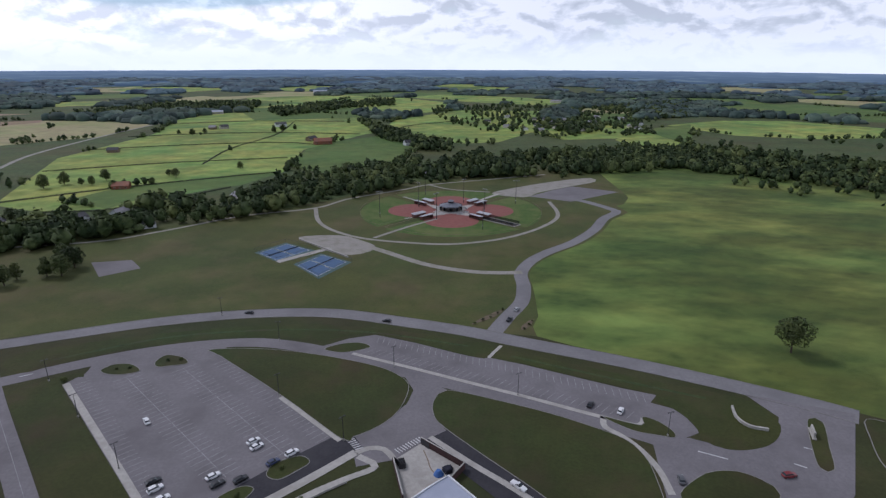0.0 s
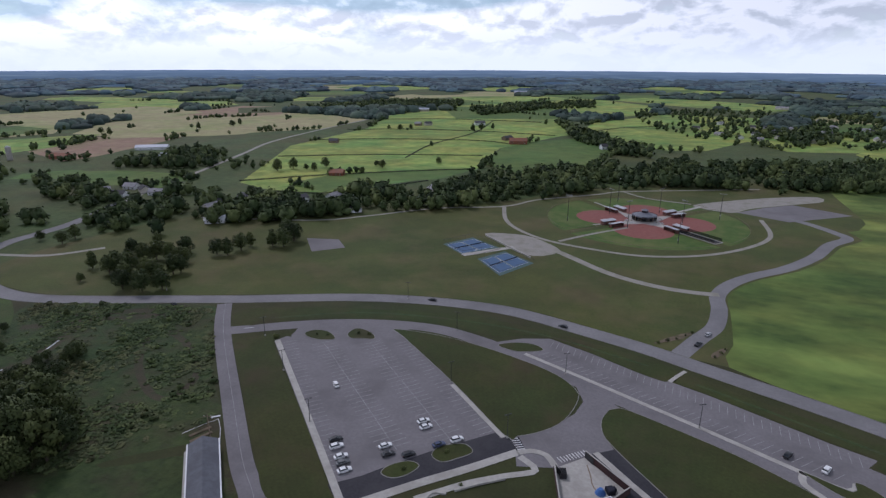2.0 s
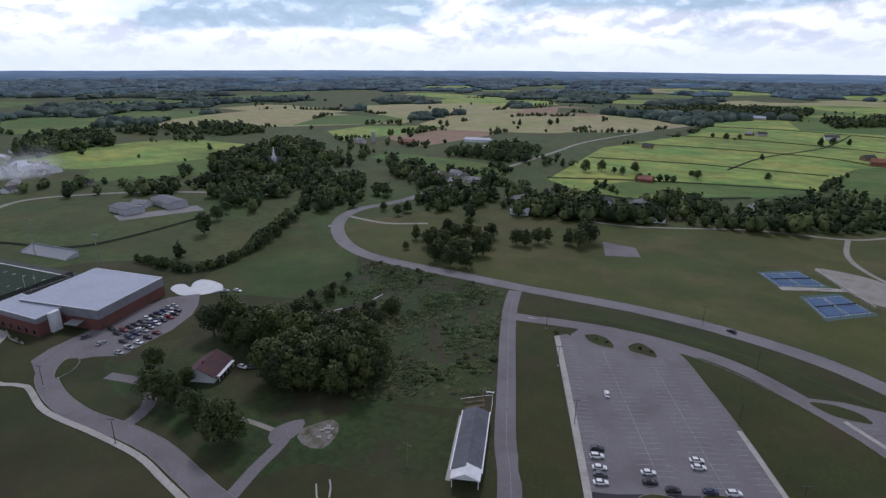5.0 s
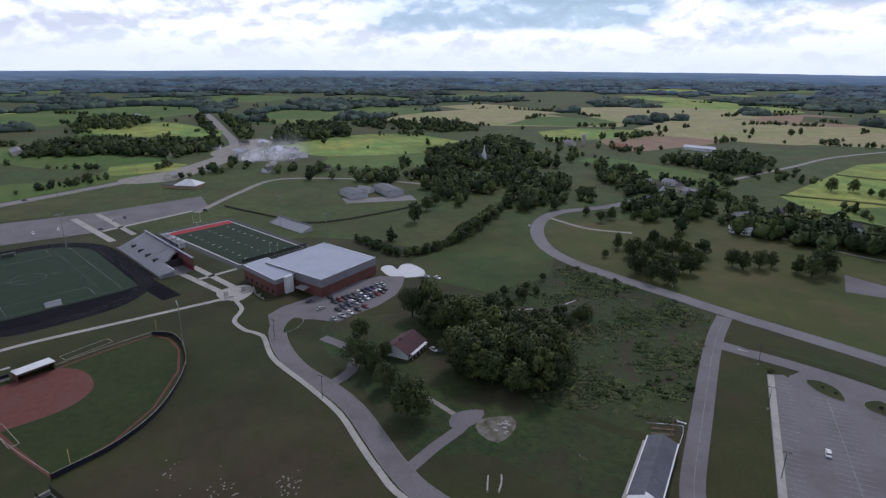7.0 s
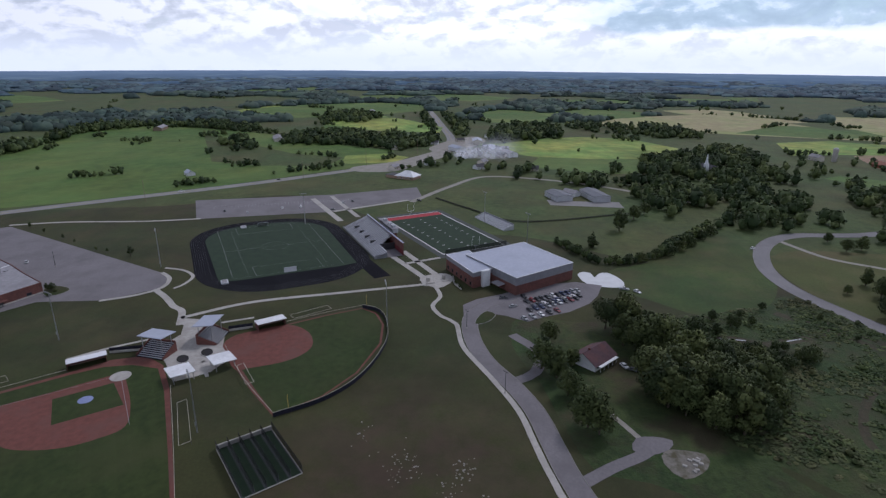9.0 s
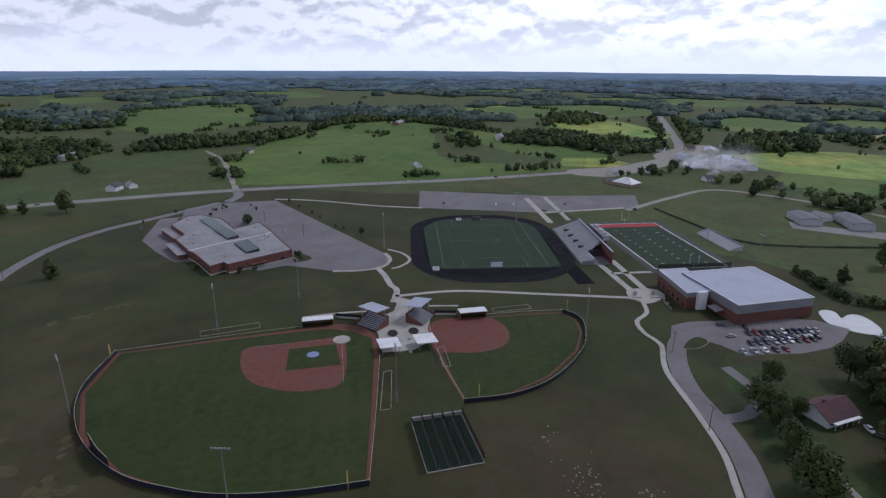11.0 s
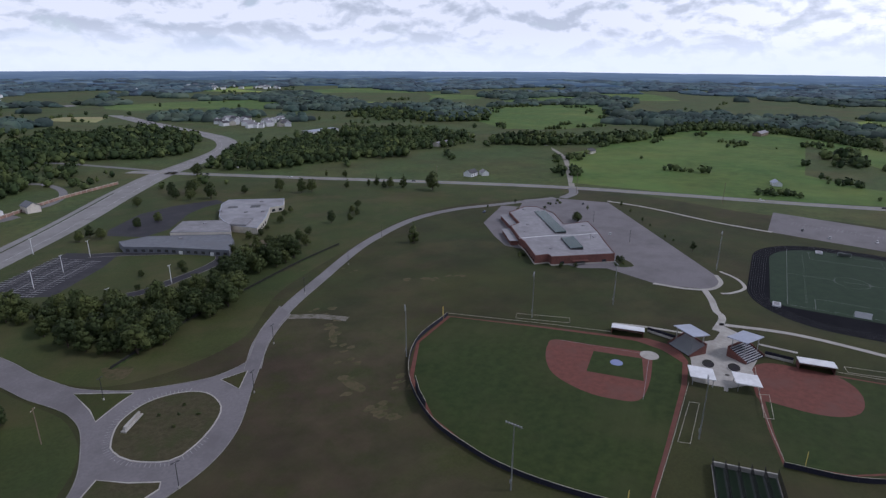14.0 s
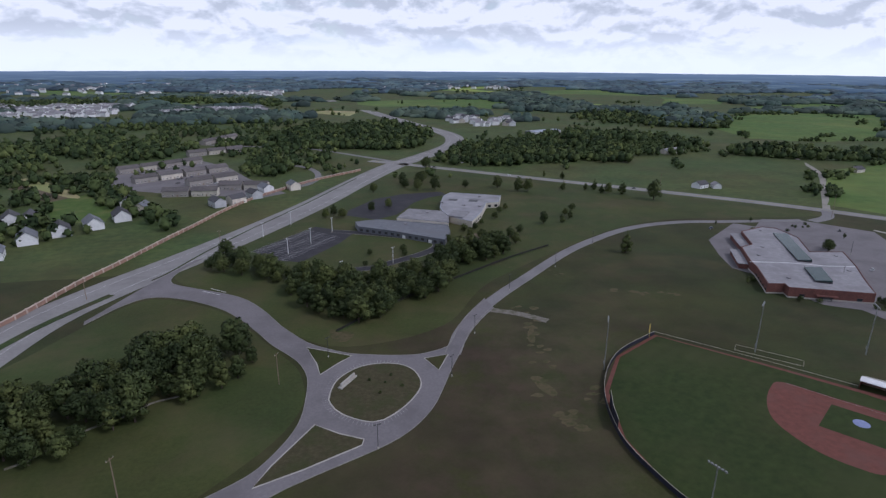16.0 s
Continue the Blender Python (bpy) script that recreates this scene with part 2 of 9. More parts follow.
BUFF = mat("buff_stone_wall", (0.330, 0.230, 0.165), (0.420, 0.300, 0.220), 0.9, (0.300, 0.200, 0.150), 6, rough=0.9, bump=0.25, bsize=0.2)
BARK = mat("bark", (0.055, 0.042, 0.032), (0.095, 0.075, 0.058), 0.4, rough=0.95, bump=0.6, bsize=0.15)
LEAF = mat("leaves", (0.026, 0.043, 0.012), (0.060, 0.083, 0.023), 1.4, (0.080, 0.104, 0.030), 7, rough=0.75, vary=0.4)
LEAF_B = mat("pale_leaves", (0.040, 0.062, 0.016), (0.075, 0.100, 0.028), 1.4, (0.095, 0.120, 0.034), 6, rough=0.75, vary=0.3)
WOODS = mat("woodland_leaves", (0.024, 0.044, 0.014), (0.056, 0.086, 0.026), 4, (0.082, 0.114, 0.034), 30, rough=0.85, tint=0.5)
# leaf colour made paler and bluer, with the haze of distance put in
FARWOODS = mat("haze_blue_woodland", (0.046, 0.080, 0.110), (0.082, 0.124, 0.150), 16, (0.108, 0.150, 0.154), 160, rough=0.95, tint=0.35)
# pale base colour stands for the bright sky reflected in the water
WATER = mat("sky_pale_water", (0.46, 0.48, 0.49), (0.54, 0.56, 0.57), 8, rough=0.05, spec=0.9)
RUBBER = mat("tyre_rubber", (0.015, 0.015, 0.015), (0.025, 0.025, 0.025), 0.3, rough=0.8)
CREAM = mat("cream_siding", (0.56, 0.52, 0.45), (0.66, 0.62, 0.54), 0.7, (0.50, 0.46, 0.40), 5, rough=0.8, vary=0.2)
TARP = mat("blue_tarp", (0.05, 0.13, 0.36), (0.08, 0.18, 0.45), 0.8, rough=0.5)
PALEBLUE = mat("mound_cover", (0.20, 0.24, 0.42), (0.26, 0.30, 0.50), 0.8, rough=0.6)
PALE_TAR = mat("pale_asphalt", (0.225, 0.218, 0.216), (0.275, 0.267, 0.262), 1.4, (0.205, 0.198, 0.196), 16, rough=0.85, bump=0.2, bsize=0.12, macro=0.08)
KERB = mat("worn_kerb", (0.220, 0.212, 0.200), (0.290, 0.280, 0.262), 1.0, (0.180, 0.175, 0.160), 6, rough=0.85)
LANE = mat("worn_lane_paint", (0.10, 0.10, 0.11), (0.16, 0.16, 0.17), 0.8, rough=0.8)
PARKLAWN = mat("park_grass", (0.050, 0.064, 0.014), (0.074, 0.088, 0.021), 1.6, (0.096, 0.090, 0.033), 44, bump=0.5, bsize=0.5, sharp=0.8, macro=0.16)
WORN = mat("worn_stall_paint", (0.27, 0.27, 0.28), (0.40, 0.40, 0.40), 0.7, (0.22, 0.22, 0.23), 3, rough=0.8)
RAIL = mat("weathered_fence_rail", (0.36, 0.34, 0.27), (0.48, 0.45, 0.37), 0.8, rough=0.7)
THIN = mat("thin_worn_grass", (0.070, 0.062, 0.026), (0.105, 0.085, 0.046), 1.6, (0.048, 0.052, 0.016), 5, bump=0.6, bsize=0.5)
# canopy green mixed with blue as painted haze of the middle distance
MIDWOODS = mat("haze_blue_canopy", (0.030, 0.054, 0.050), (0.060, 0.092, 0.078), 9, (0.090, 0.124, 0.088), 90, rough=0.95, tint=0.45)
STANDMETAL = mat("weathered_aluminium", (0.255, 0.260, 0.290), (0.320, 0.325, 0.350), 1.5, (0.225, 0.230, 0.255), 8, rough=0.6, metal=0.2)
DEEPRED = mat("deep_red_wall", (0.110, 0.018, 0.022), (0.150, 0.025, 0.030), 2, rough=0.8)
PALE_PANEL = mat("pale_grey_panel", (0.420, 0.430, 0.460), (0.500, 0.510, 0.530), 2, (0.380, 0.390, 0.410), 7, rough=0.6)
SURROUND = mat("worn_grey_surround", (0.050, 0.060, 0.058), (0.072, 0.080, 0.078), 3, (0.052, 0.064, 0.052), 18, rough=0.85)
MULCH = mat("dark_mulch", (0.020, 0.018, 0.022), (0.035, 0.030, 0.034), 0.6, (0.026, 0.030, 0.020), 2, bump=0.6, bsize=0.2)
SLOPE = mat("green_slope_grass", (0.033, 0.048, 0.011), (0.055, 0.070, 0.018), 1.5, (0.067, 0.066, 0.025), 40, bump=0.5, bsize=0.5, sharp=0.8, macro=0.18)
MOWN = mat("mown_stripe", (0.0215, 0.0375, 0.006), (0.035, 0.053, 0.011), 3.5, (0.040, 0.051, 0.014), 30, bump=0.3, bsize=0.4, macro=0.10)
DRYGRASS = mat("dry_island_grass", (0.046, 0.042, 0.019), (0.072, 0.062, 0.031), 1.8, (0.044, 0.050, 0.016), 9, bump=0.8, bsize=0.6)
ISLE = mat("island_grass", (0.025, 0.036, 0.007), (0.043, 0.055, 0.012), 1.2, (0.050, 0.046, 0.016), 26, bump=0.5, bsize=0.4, sharp=0.8, macro=0.22)
DARKROOF = mat("dark_metal_roof", (0.085, 0.090, 0.108), (0.115, 0.120, 0.140), 1.5, (0.075, 0.078, 0.092), 7, rough=0.6, bump=0.2, bsize=0.2)

NET.node_tree.nodes["Principled BSDF"].inputs["Alpha"].default_value = 0.45
BANK = mat("lush_bank_grass", (0.034, 0.058, 0.012), (0.058, 0.088, 0.020), 1.8, (0.066, 0.074, 0.025), 30, bump=0.6, bsize=0.6, sharp=0.8, macro=0.24)
DEADGRASS = mat("brown_dead_growth", (0.040, 0.034, 0.020), (0.066, 0.053, 0.032), 1.4, (0.034, 0.042, 0.016), 6, bump=0.8, bsize=0.6, sharp=0.8, macro=0.2)

# ---- builders ----
def link(name, verts, faces, material, parent=None, label="", smooth=False):
    me = bpy.data.meshes.new(name)
    me.from_pydata(verts, [], faces)
    me.materials.append(material)
    if smooth:
        me.polygons.foreach_set("use_smooth", [True] * len(me.polygons))
    ob = new(name, me)
    if parent:
        ob.parent = parent
    if label:
        ob["label"] = label
    return ob


def part(name, bm, material, parent=None, label=""):
    me = bpy.data.meshes.new(name)
    bm.to_mesh(me)
    bm.free()
    me.materials.append(material)
    ob = new(name, me)
    if parent:
        ob.parent = parent
    if label:
        ob["label"] = label
    return ob


def thing(name, m, label, category, group="", kind=""):
    ob = new(name)
    ob.empty_display_size = 0.5
    ob.matrix_basis = m
    return tagged(ob, label, category, group, kind)


def setting(ob, label, category):
    return tagged(ob, label, category, kind="structure")


def spline(pts, closed=False, step=4.0):
    """Smooth line through the points, sampled about every step metres."""
    p = [Vector(q) for q in pts]
    n = len(p)
    out = []
    for i in range(n if closed else n - 1):
        a = p[(i - 1) % n] if closed or i else p[0] * 2 - p[1]
        b, c = p[i], p[(i + 1) % n]
        d = p[(i + 2) % n] if closed or i + 2 < n else p[-1] * 2 - p[-2]
        k = max(2, int((c - b).length / step))
        for j in range(k):
            t = j / k
            out.append(0.5 * (2 * b + (c - a) * t + (2 * a - 5 * b + 4 * c - d) * t * t + (3 * b - a - 3 * c + d) * t ** 3))
    if not closed:
        out.append(p[-1])
    return out


def offset(line, by, closed=False):
    """The line moved sideways (to its left) by so many metres."""
    out = []
    n = len(line)
    for i, q in enumerate(line):
        a = line[i - 1] if closed or i else q
        b = line[(i + 1) % n] if closed or i + 1 < n else q
        d = (b - a).normalized()
        out.append(q + Vector((-d.y, d.x)) * by)
    return out


def strip(line, w, z, h=0.0, closed=False):
    """Vertices and faces of a ribbon of width w with its top at z; h: height of its side walls."""
    L, R = offset(line, w / 2, closed), offset(line, -w / 2, closed)
    n = len(line)
    v = [(*q, z) for q in L] + [(*q, z) for q in R]
    k = n if closed else n - 1
    f = [(i, n + i, n + (i + 1) % n, (i + 1) % n) for i in range(k)]
    if h:
        v += [(*q, z - h) for q in L] + [(*q, z - h) for q in R]
        f += [(2 * n + i, i, (i + 1) % n, 2 * n + (i + 1) % n) for i in range(k)]
        f += [(n + i, 3 * n + i, 3 * n + (i + 1) % n, n + (i + 1) % n) for i in range(k)]
        if not closed:
            f += [(0, 2 * n, 3 * n, n), (n - 1, 2 * n - 1, 4 * n - 1, 3 * n - 1)]
    return v, f


def area(v):
    return 0.5 * sum(a[0] * b[1] - b[0] * a[1] for a, b in zip(v, v[1:] + v[:1]))


def sheet(name, pts, z, material, label, category, smooth=0.0, parent=None):
    """A flat sheet lying on the ground; smooth: step of its rounded outline in metres."""
    o = spline(pts, True, smooth) if smooth else [Vector(q) for q in pts]
    if area([tuple(q) for q in o]) < 0:
        o.reverse()
    ob = link(name, [(*q, z) for q in o], [tuple(range(len(o)))], material, parent)
    return setting(ob, label, category) if parent is None else ob


def road(name, pts, w, z, material, label, category="road", step=4.0, kerb=0.0, line=None):
    """A road or path along its middle line, with raised kerbs and a painted line where it has them."""
    s = spline(pts, False, step)
    ob = setting(link(name, *strip(s, w, z), material), label, category)
    if kerb:
        for sgn in (1, -1):
            link("kerb", *strip(offset(s, sgn * (w / 2 + 0.1)), 0.25, z + kerb, kerb + 0.1), KERB, ob)
    if line:
        link("painted_line", *strip(offset(s, line[1]), line[2], z + 0.012), line[0], ob)
    return ob


def island(name, pts, label, material=None, top=0.2, z=0.03, smooth=3.0, wide=0.25, kerb_mat=None):
    """A kerbed bed of grass: kerb ring and the grass in it."""
    o = spline(pts, True, smooth) if smooth else [Vector(q) for q in pts]
    if area([tuple(q) for q in o]) < 0:
        o.reverse()
    ob = setting(new(name), label, "grass island")
    n = len(o)
    link("kerb", *strip(o, wide, top, top - z + 0.05, True), kerb_mat or KERB, ob)
    i = offset(o, wide / 2 - 0.02, True)
    link("grass", [(*q, top - 0.02) for q in i], [tuple(range(n))], material or ISLE, ob)
    return ob


# ---- ground ----
def ground():
    radii = [0, 60, 120, 200, 300, 450, 700, 1000, 1500, 2200, 3200, 4880]
    n = 180
    v, f = [(0, 0, 0)], []
    for r in radii[1:]:
        v += [(r * math.cos(2 * math.pi * k / n), r * math.sin(2 * math.pi * k / n), 0) for k in range(n)]
    f += [(0, 1 + k, 1 + (k + 1) % n) for k in range(n)]
    for j in range(len(radii) - 2):
        a = 1 + j * n
        f += [(a + k, a + n + k, a + n + (k + 1) % n, a + (k + 1) % n) for k in range(n)]
    setting(link("ground", v, f, PASTURE), "green pasture and mown grass over gently open country", "ground")


ground()
sheet("lawn", [(r * math.cos(k * 0.2), r * math.sin(k * 0.2)) for k in range(31) for r in (395 + 25 * math.sin(k * 1.7) + (165 if 17 <= k <= 22 else 0),)], 0.015, LAWN,
      "short mown dull green grass of the school grounds", "lawn", 12)


def polar(az, r):
    """A ground point by its bearing (degrees to the left of the first view) and distance."""
    return -r * math.sin(radians(az)), r * math.cos(radians(az))


# hillside meadow beside the park drive
sheet("meadow", [(44, 240), (48, 262), (51, 300), (52, 322), (61, 341), (74, 358), (98, 381), (120, 412), (136, 444), (156, 468), (152, 490), (172, 520), (190, 690), (300, 672), (420, 560), (470, 380), (420, 180), (260, 120), (165, 172), (110, 206), (80, 221)],
      0.022, MEADOW, "bright green hillside meadow with pale mown streaks, sunlight put into its greens", "meadow", 14)
sheet("park_lawn", [(44, 240), (48, 262), (51, 300), (52, 322), (61, 341), (74, 358), (98, 381), (120, 412), (136, 444), (156, 468), (152, 490), (172, 520), (190, 690), (100, 660), (-30, 590), (-110, 500), (-200, 425), (-330, 370), (-370, 270), (-360, 214), (-297, 202), (-229, 225), (-169, 248), (-111, 267), (-51, 270), (11, 250)],
      0.019, PARKLAWN, "mown yellowish-green grass of the park", "lawn", 14)
sheet("yard_grass", [(-262, 36), (-258, 60), (-256, 92), (-246, 116), (-200, 112), (-165, 112), (-150, 106), (-124, 122), (-102, 112), (-118, 84), (-140, 70), (-146, 56), (-150, 47), (-170, 42), (-200, 38), (-232, 30)], 0.019, WEEDS, "rough dark green grass round the house and trees", "lawn", 8)
sheet("rough_ground", [(-128, 134), (-158, 166), (-180, 192), (-200, 219), (-232, 212), (-268, 203), (-294, 192), (-280, 165), (-272, 140), (-262, 110), (-230, 92), (-190, 88), (-165, 95), (-148, 112)],
      0.022, WEEDS, "overgrown rough ground with weeds and brambles", "rough ground", 8)
sheet("creek_bank", [(-331, 100), (-346, 128), (-408, 193), (-396, 206), (-347, 199), (-306, 189), (-272, 162), (-264, 132), (-285, 110), (-303, 96)], 0.026, BANK,
      "smooth green pasture slope below the bend of the road", "pasture", 8)
road("dead_growth", [(-207, 183), (-197, 187), (-179, 178), (-163, 164), (-158, 151), (-161, 143), (-173, 147), (-192, 162), (-207, 183)], 3.2, 0.034, DEADGRASS, "ring of brown dead growth in the rough ground", "dead growth", 2.0)
for k, pts in enumerate(([(-270, 168), (-250, 184), (-224, 198), (-206, 210)], [(-262, 186), (-240, 198), (-214, 214)])):
    road("dead_growth", pts, 5.0, 0.036 + 0.002 * k, DEADGRASS, "brown dead growth along the foot of the road bank", "dead growth", 3.0)

# ---- roads ----
road("road_1", [(150, 177), (141, 183), (116, 197), (80, 215), (36, 234), (11, 245), (-16, 254), (-51, 264), (-80, 265), (-111, 261), (-141, 253), (-169, 242), (-198, 230),
                (-229, 219), (-261, 207), (-297, 196), (-325, 196), (-352, 204), (-379, 219), (-400, 240), (-409, 262), (-409, 285), (-413, 319), (-434, 382)],
     9.6, 0.07, ROADTOP, "curving two-lane grey asphalt road with pale kerbs", kerb=0.13)
road("road_2", [(-434, 382), (-454, 445), (-470, 513), (-509, 648), (-541, 755), (-553, 898), (-556, 1083), (-540, 1580)], 6, 0.06, GRAVEL,
     "narrow pale country lane between fields", "lane", 12)
road("road_3", [(-198, 224), (-184, 205), (-167, 185), (-134, 149), (-110, 123), (-94, 108), (-60, 70)], 7.4, 0.075, ASPHALT,
     "straight side drive of grey asphalt with a worn centre line", line=(WORN, 0.4, 0.12), kerb=0.0)
road("road_4", [(-180, 196), (-168, 203), (-150, 214), (-129, 224), (-105, 231), (-82, 233), (-60, 228), (-38, 219), (-17, 209), (-1, 201), (21, 192), (41, 183), (58, 173), (74, 164), (84, 156), (98, 152), (112, 152)],
     8.2, 0.078, ASPHALT, "access road curving round the school car parks")
road("road_5", [(23, 241), (33, 262), (42, 280), (46, 302), (47, 322), (55, 342), (69, 361), (92, 384), (114, 415), (130, 447), (146, 468), (143, 481), (128, 506), (115, 517)],
     8.0, 0.08, ROADTOP, "winding park drive of pale asphalt")
road("path_1", [(48, 324), (34, 323), (14, 326), (-11, 338), (-38, 362), (-51, 373)], 5.5, 0.083, GRAVEL, "pale drive from the park road to the courts", "path")
road("path_2", [(-109, 479), (-98, 438), (-82, 412), (-57, 392), (-24, 382), (7, 379), (39, 390), (65, 410), (87, 438), (96, 464), (96, 505)], 3.4, 0.086, GRAVEL,
     "pale walking path looping round the ball fields", "path")
road("path_3", [(-330, 360), (-243, 382), (-208, 408), (-162, 452), (-109, 479), (-85, 514), (-36, 555), (-14, 576), (51, 605), (114, 633)], 3.2, 0.089, GRAVEL,
     "pale walking path along the trees", "path")
road("path_4", [(-14, 576), (9, 554), (46, 543)], 3, 0.092, GRAVEL, "short pale footpath by the ball fields", "path")
road("path_5", [(-49, 393), (-27, 421), (-4, 446)], 3, 0.092, GRAVEL, "straight pale footpath to the ball field plaza", "path")
road("path_6", [(-395, 238), (-365, 246), (-352, 254), (-336, 274)], 4, 0.06, GRAVEL, "gravel track off the bend of the road", "path")
road("road_6", [(-288, 36), (-278, 22), (-263, 13), (-242, 12), (-219, 17), (-198, 27), (-181, 33), (-163, 36), (-145, 39), (-128, 45), (-90, 68)], 7.6, 0.076, ASPHALT,
     "curving grey asphalt drive to the gym car park", kerb=0.1)
road("sidewalk_1", [(-302, -6), (-288, -3), (-275, -7), (-262, -2), (-254, 5), (-230, 8), (-203, 19), (-181, 27), (-163, 30), (-146, 33), (-130, 38), (-92, 61)], 2.3, 0.2, CONCRETE,
     "concrete sidewalk along the curving drive", "sidewalk")
road("road_7", [(-143, 41), (-151, 53), (-157, 64), (-162, 70)], 4.5, 0.08, ASPHALT, "short asphalt spur to a turning place")
sheet("turning_place", [(-166, 65), (-167, 71), (-165, 77), (-160, 74), (-157, 66), (-160, 62)], 0.084, ASPHALT, "cracked asphalt turning place", "pavement", 3)
road("path_9", [(-184, 58), (-175, 62.5), (-164, 67)], 2.2, 0.078, GRAVEL, "narrow gravel drive towards the house", "path")
road("road_8", [(-202, 28), (-209, 37), (-226, 41), (-243, 31)], 5, 0.08, ASPHALT, "asphalt driveway beside the house")
road("highway_1", [(-80, -730), (-158, -660), (-230, -592), (-308, -520), (-380, -452), (-436, -392), (-499, -310), (-566, -218), (-628, -145), (-690, -80), (-760, -30), (-860, -2), (-951, 6), (-1117, -9), (-1350, -31), (-1800, -80)],
     14, 0.07, PALE_TAR, "long straight two-lane highway of pale asphalt", "highway", 12, line=(YELLOW, 0, 0.3))
road("road_9", [(-505, -32), (-574, 4), (-626, 42), (-613, 102), (-580, 155), (-542, 194), (-500, 230)], 6, 0.068, GRAVEL, "pale country road bending past the church", "road", 8)
road("road_10", [(-436, -392), (-496, -453), (-578, -540), (-640, -640)], 6, 0.066, GRAVEL, "pale farm lane between fields", "lane", 10)
road("road_11", [(-436, -392), (-418, -374), (-395, -366)], 9, 0.075, ROADTOP, "school entrance drive of pale asphalt")
road("road_12", [(-57, -217), (-69, -241), (-90, -267), (-122, -297), (-175, -343), (-235, -378), (-284, -387), (-327, -380), (-389, -370)], 6.6, 0.074, ROADTOP,
     "drive curving over the lawn to the school", kerb=0.08)
road("path_7", [(-420, -334), (-430, -296), (-434, -238), (-443, -197)], 3.2, 0.07, CONCRETE, "long pale footpath behind the school", "path")
for k, off in enumerate((-7.7, 7.7)):
    road("highway_%d" % (k + 2), [(146 + off, -240), (133 + off, -290), (110 + off, -331), (78 + off, -376), (41 + off, -432), (-6 + off, -510), (-56 + off, -606), (-105 + off, -691), (-162 + off, -765), (-215 + off, -844),
                           (-240 + off, -919), (-243 + off, -996), (-219 + off, -1132), (-188 + off, -1305), (-150 + off, -1551), (-79 + off, -1926)],
         15.6 - 0.4 * k, 0.07 + 0.004 * k, PALE_TAR, "one carriageway of a divided highway", "highway", 10, line=(PAINT, 0.2, 0.25))
for pts, w in (([(152, -228), (139, -262), (127, -290), (107, -322)], 4.6), ([(91, -340), (83, -354), (70, -385), (47, -432), (20, -480), (-7, -530), (-52, -618)], 1.5)):
    road("median", pts, w, 0.12, WEEDS, "narrow grass median between the carriageways", "median")
road("road_14", [(20, -716), (2, -702), (-11, -667), (-12, -630), (-2, -600), (12, -584)], 7, 0.072, ROADTOP, "curving estate road of pale asphalt", "road", 6)
road("road_13", [(-109, -716), (-72, -769), (-15, -842), (32, -869), (140, -920)], 8, 0.068, ROADTOP, "side road off the highway junction", "road", 10)
ENTRY_WEST = [(109, -284), (101, -299), (96, -306), (91, -311), (85, -313), (76, -311), (61, -302), (46, -288), (35, -272), (27, -257), (20, -243), (11, -229), (7, -220), (5, -209), (6, -194), (8, -182), (12, -172), (19, -161), (25, -155), (35, -149), (52, -139), (75, -124)]
ENTRY_EAST = [(62, -112), (40, -130), (17, -145), (7, -150), (-5, -155), (-17, -160), (-26, -165), (-34, -172), (-41, -181), (-47, -192), (-53, -204), (-59, -215), (-70, -235), (-81, -250), (-90, -260)]
ENTRY_NORTH = [(-89, -273), (-71, -250), (-59, -228), (-54, -223), (-43, -220), (-34, -221), (-26, -223), (-14, -227), (-5, -233), (3, -240), (8, -247), (17, -263), (25, -281), (35, -298), (46, -309), (62, -320), (76, -330), (80, -337), (80, -345), (76, -358), (67, -375)]
sides = [spline(q, False, 2.0) for q in (ENTRY_WEST, ENTRY_EAST, ENTRY_NORTH)]
sheet("entrance_road", [tuple(p) for q in sides for p in q] + [(72, -373), (92, -332), (110, -288)], 0.079, ASPHALT, "entrance road and traffic circle of grey asphalt", "road")
for q in sides:
    link("kerb", *strip(q, 0.3, 0.2, 0.2), KERB, bpy.data.objects["entrance_road"])
sheet("green_lawn", [(-12, -234), (-60, -246), (-100, -296), (-180, -352), (-240, -387), (-300, -396), (-400, -380), (-424, -392), (-300, -512), (-160, -642), (-62, -604), (20, -466), (62, -388), (80, -350), (68, -326), (40, -304), (15, -258)], 0.024, SLOPE, "greener mown grass round the low school", "lawn", 8)
sheet("green_lawn", [(128, -245), (104, -290), (90, -308), (76, -308), (46, -285), (20, -240), (8, -215), (9, -185), (35, -152), (110, -90), (180, -160), (150, -230)], 0.024, SLOPE, "greener mown grass beside the entrance road", "lawn", 6)
THINGRAVEL = mat("thin_gravel", (0.150, 0.140, 0.118), (0.210, 0.196, 0.168), 1.2, (0.085, 0.080, 0.045), 4, bump=0.4, bsize=0.3)
wear = np.random.default_rng(5)
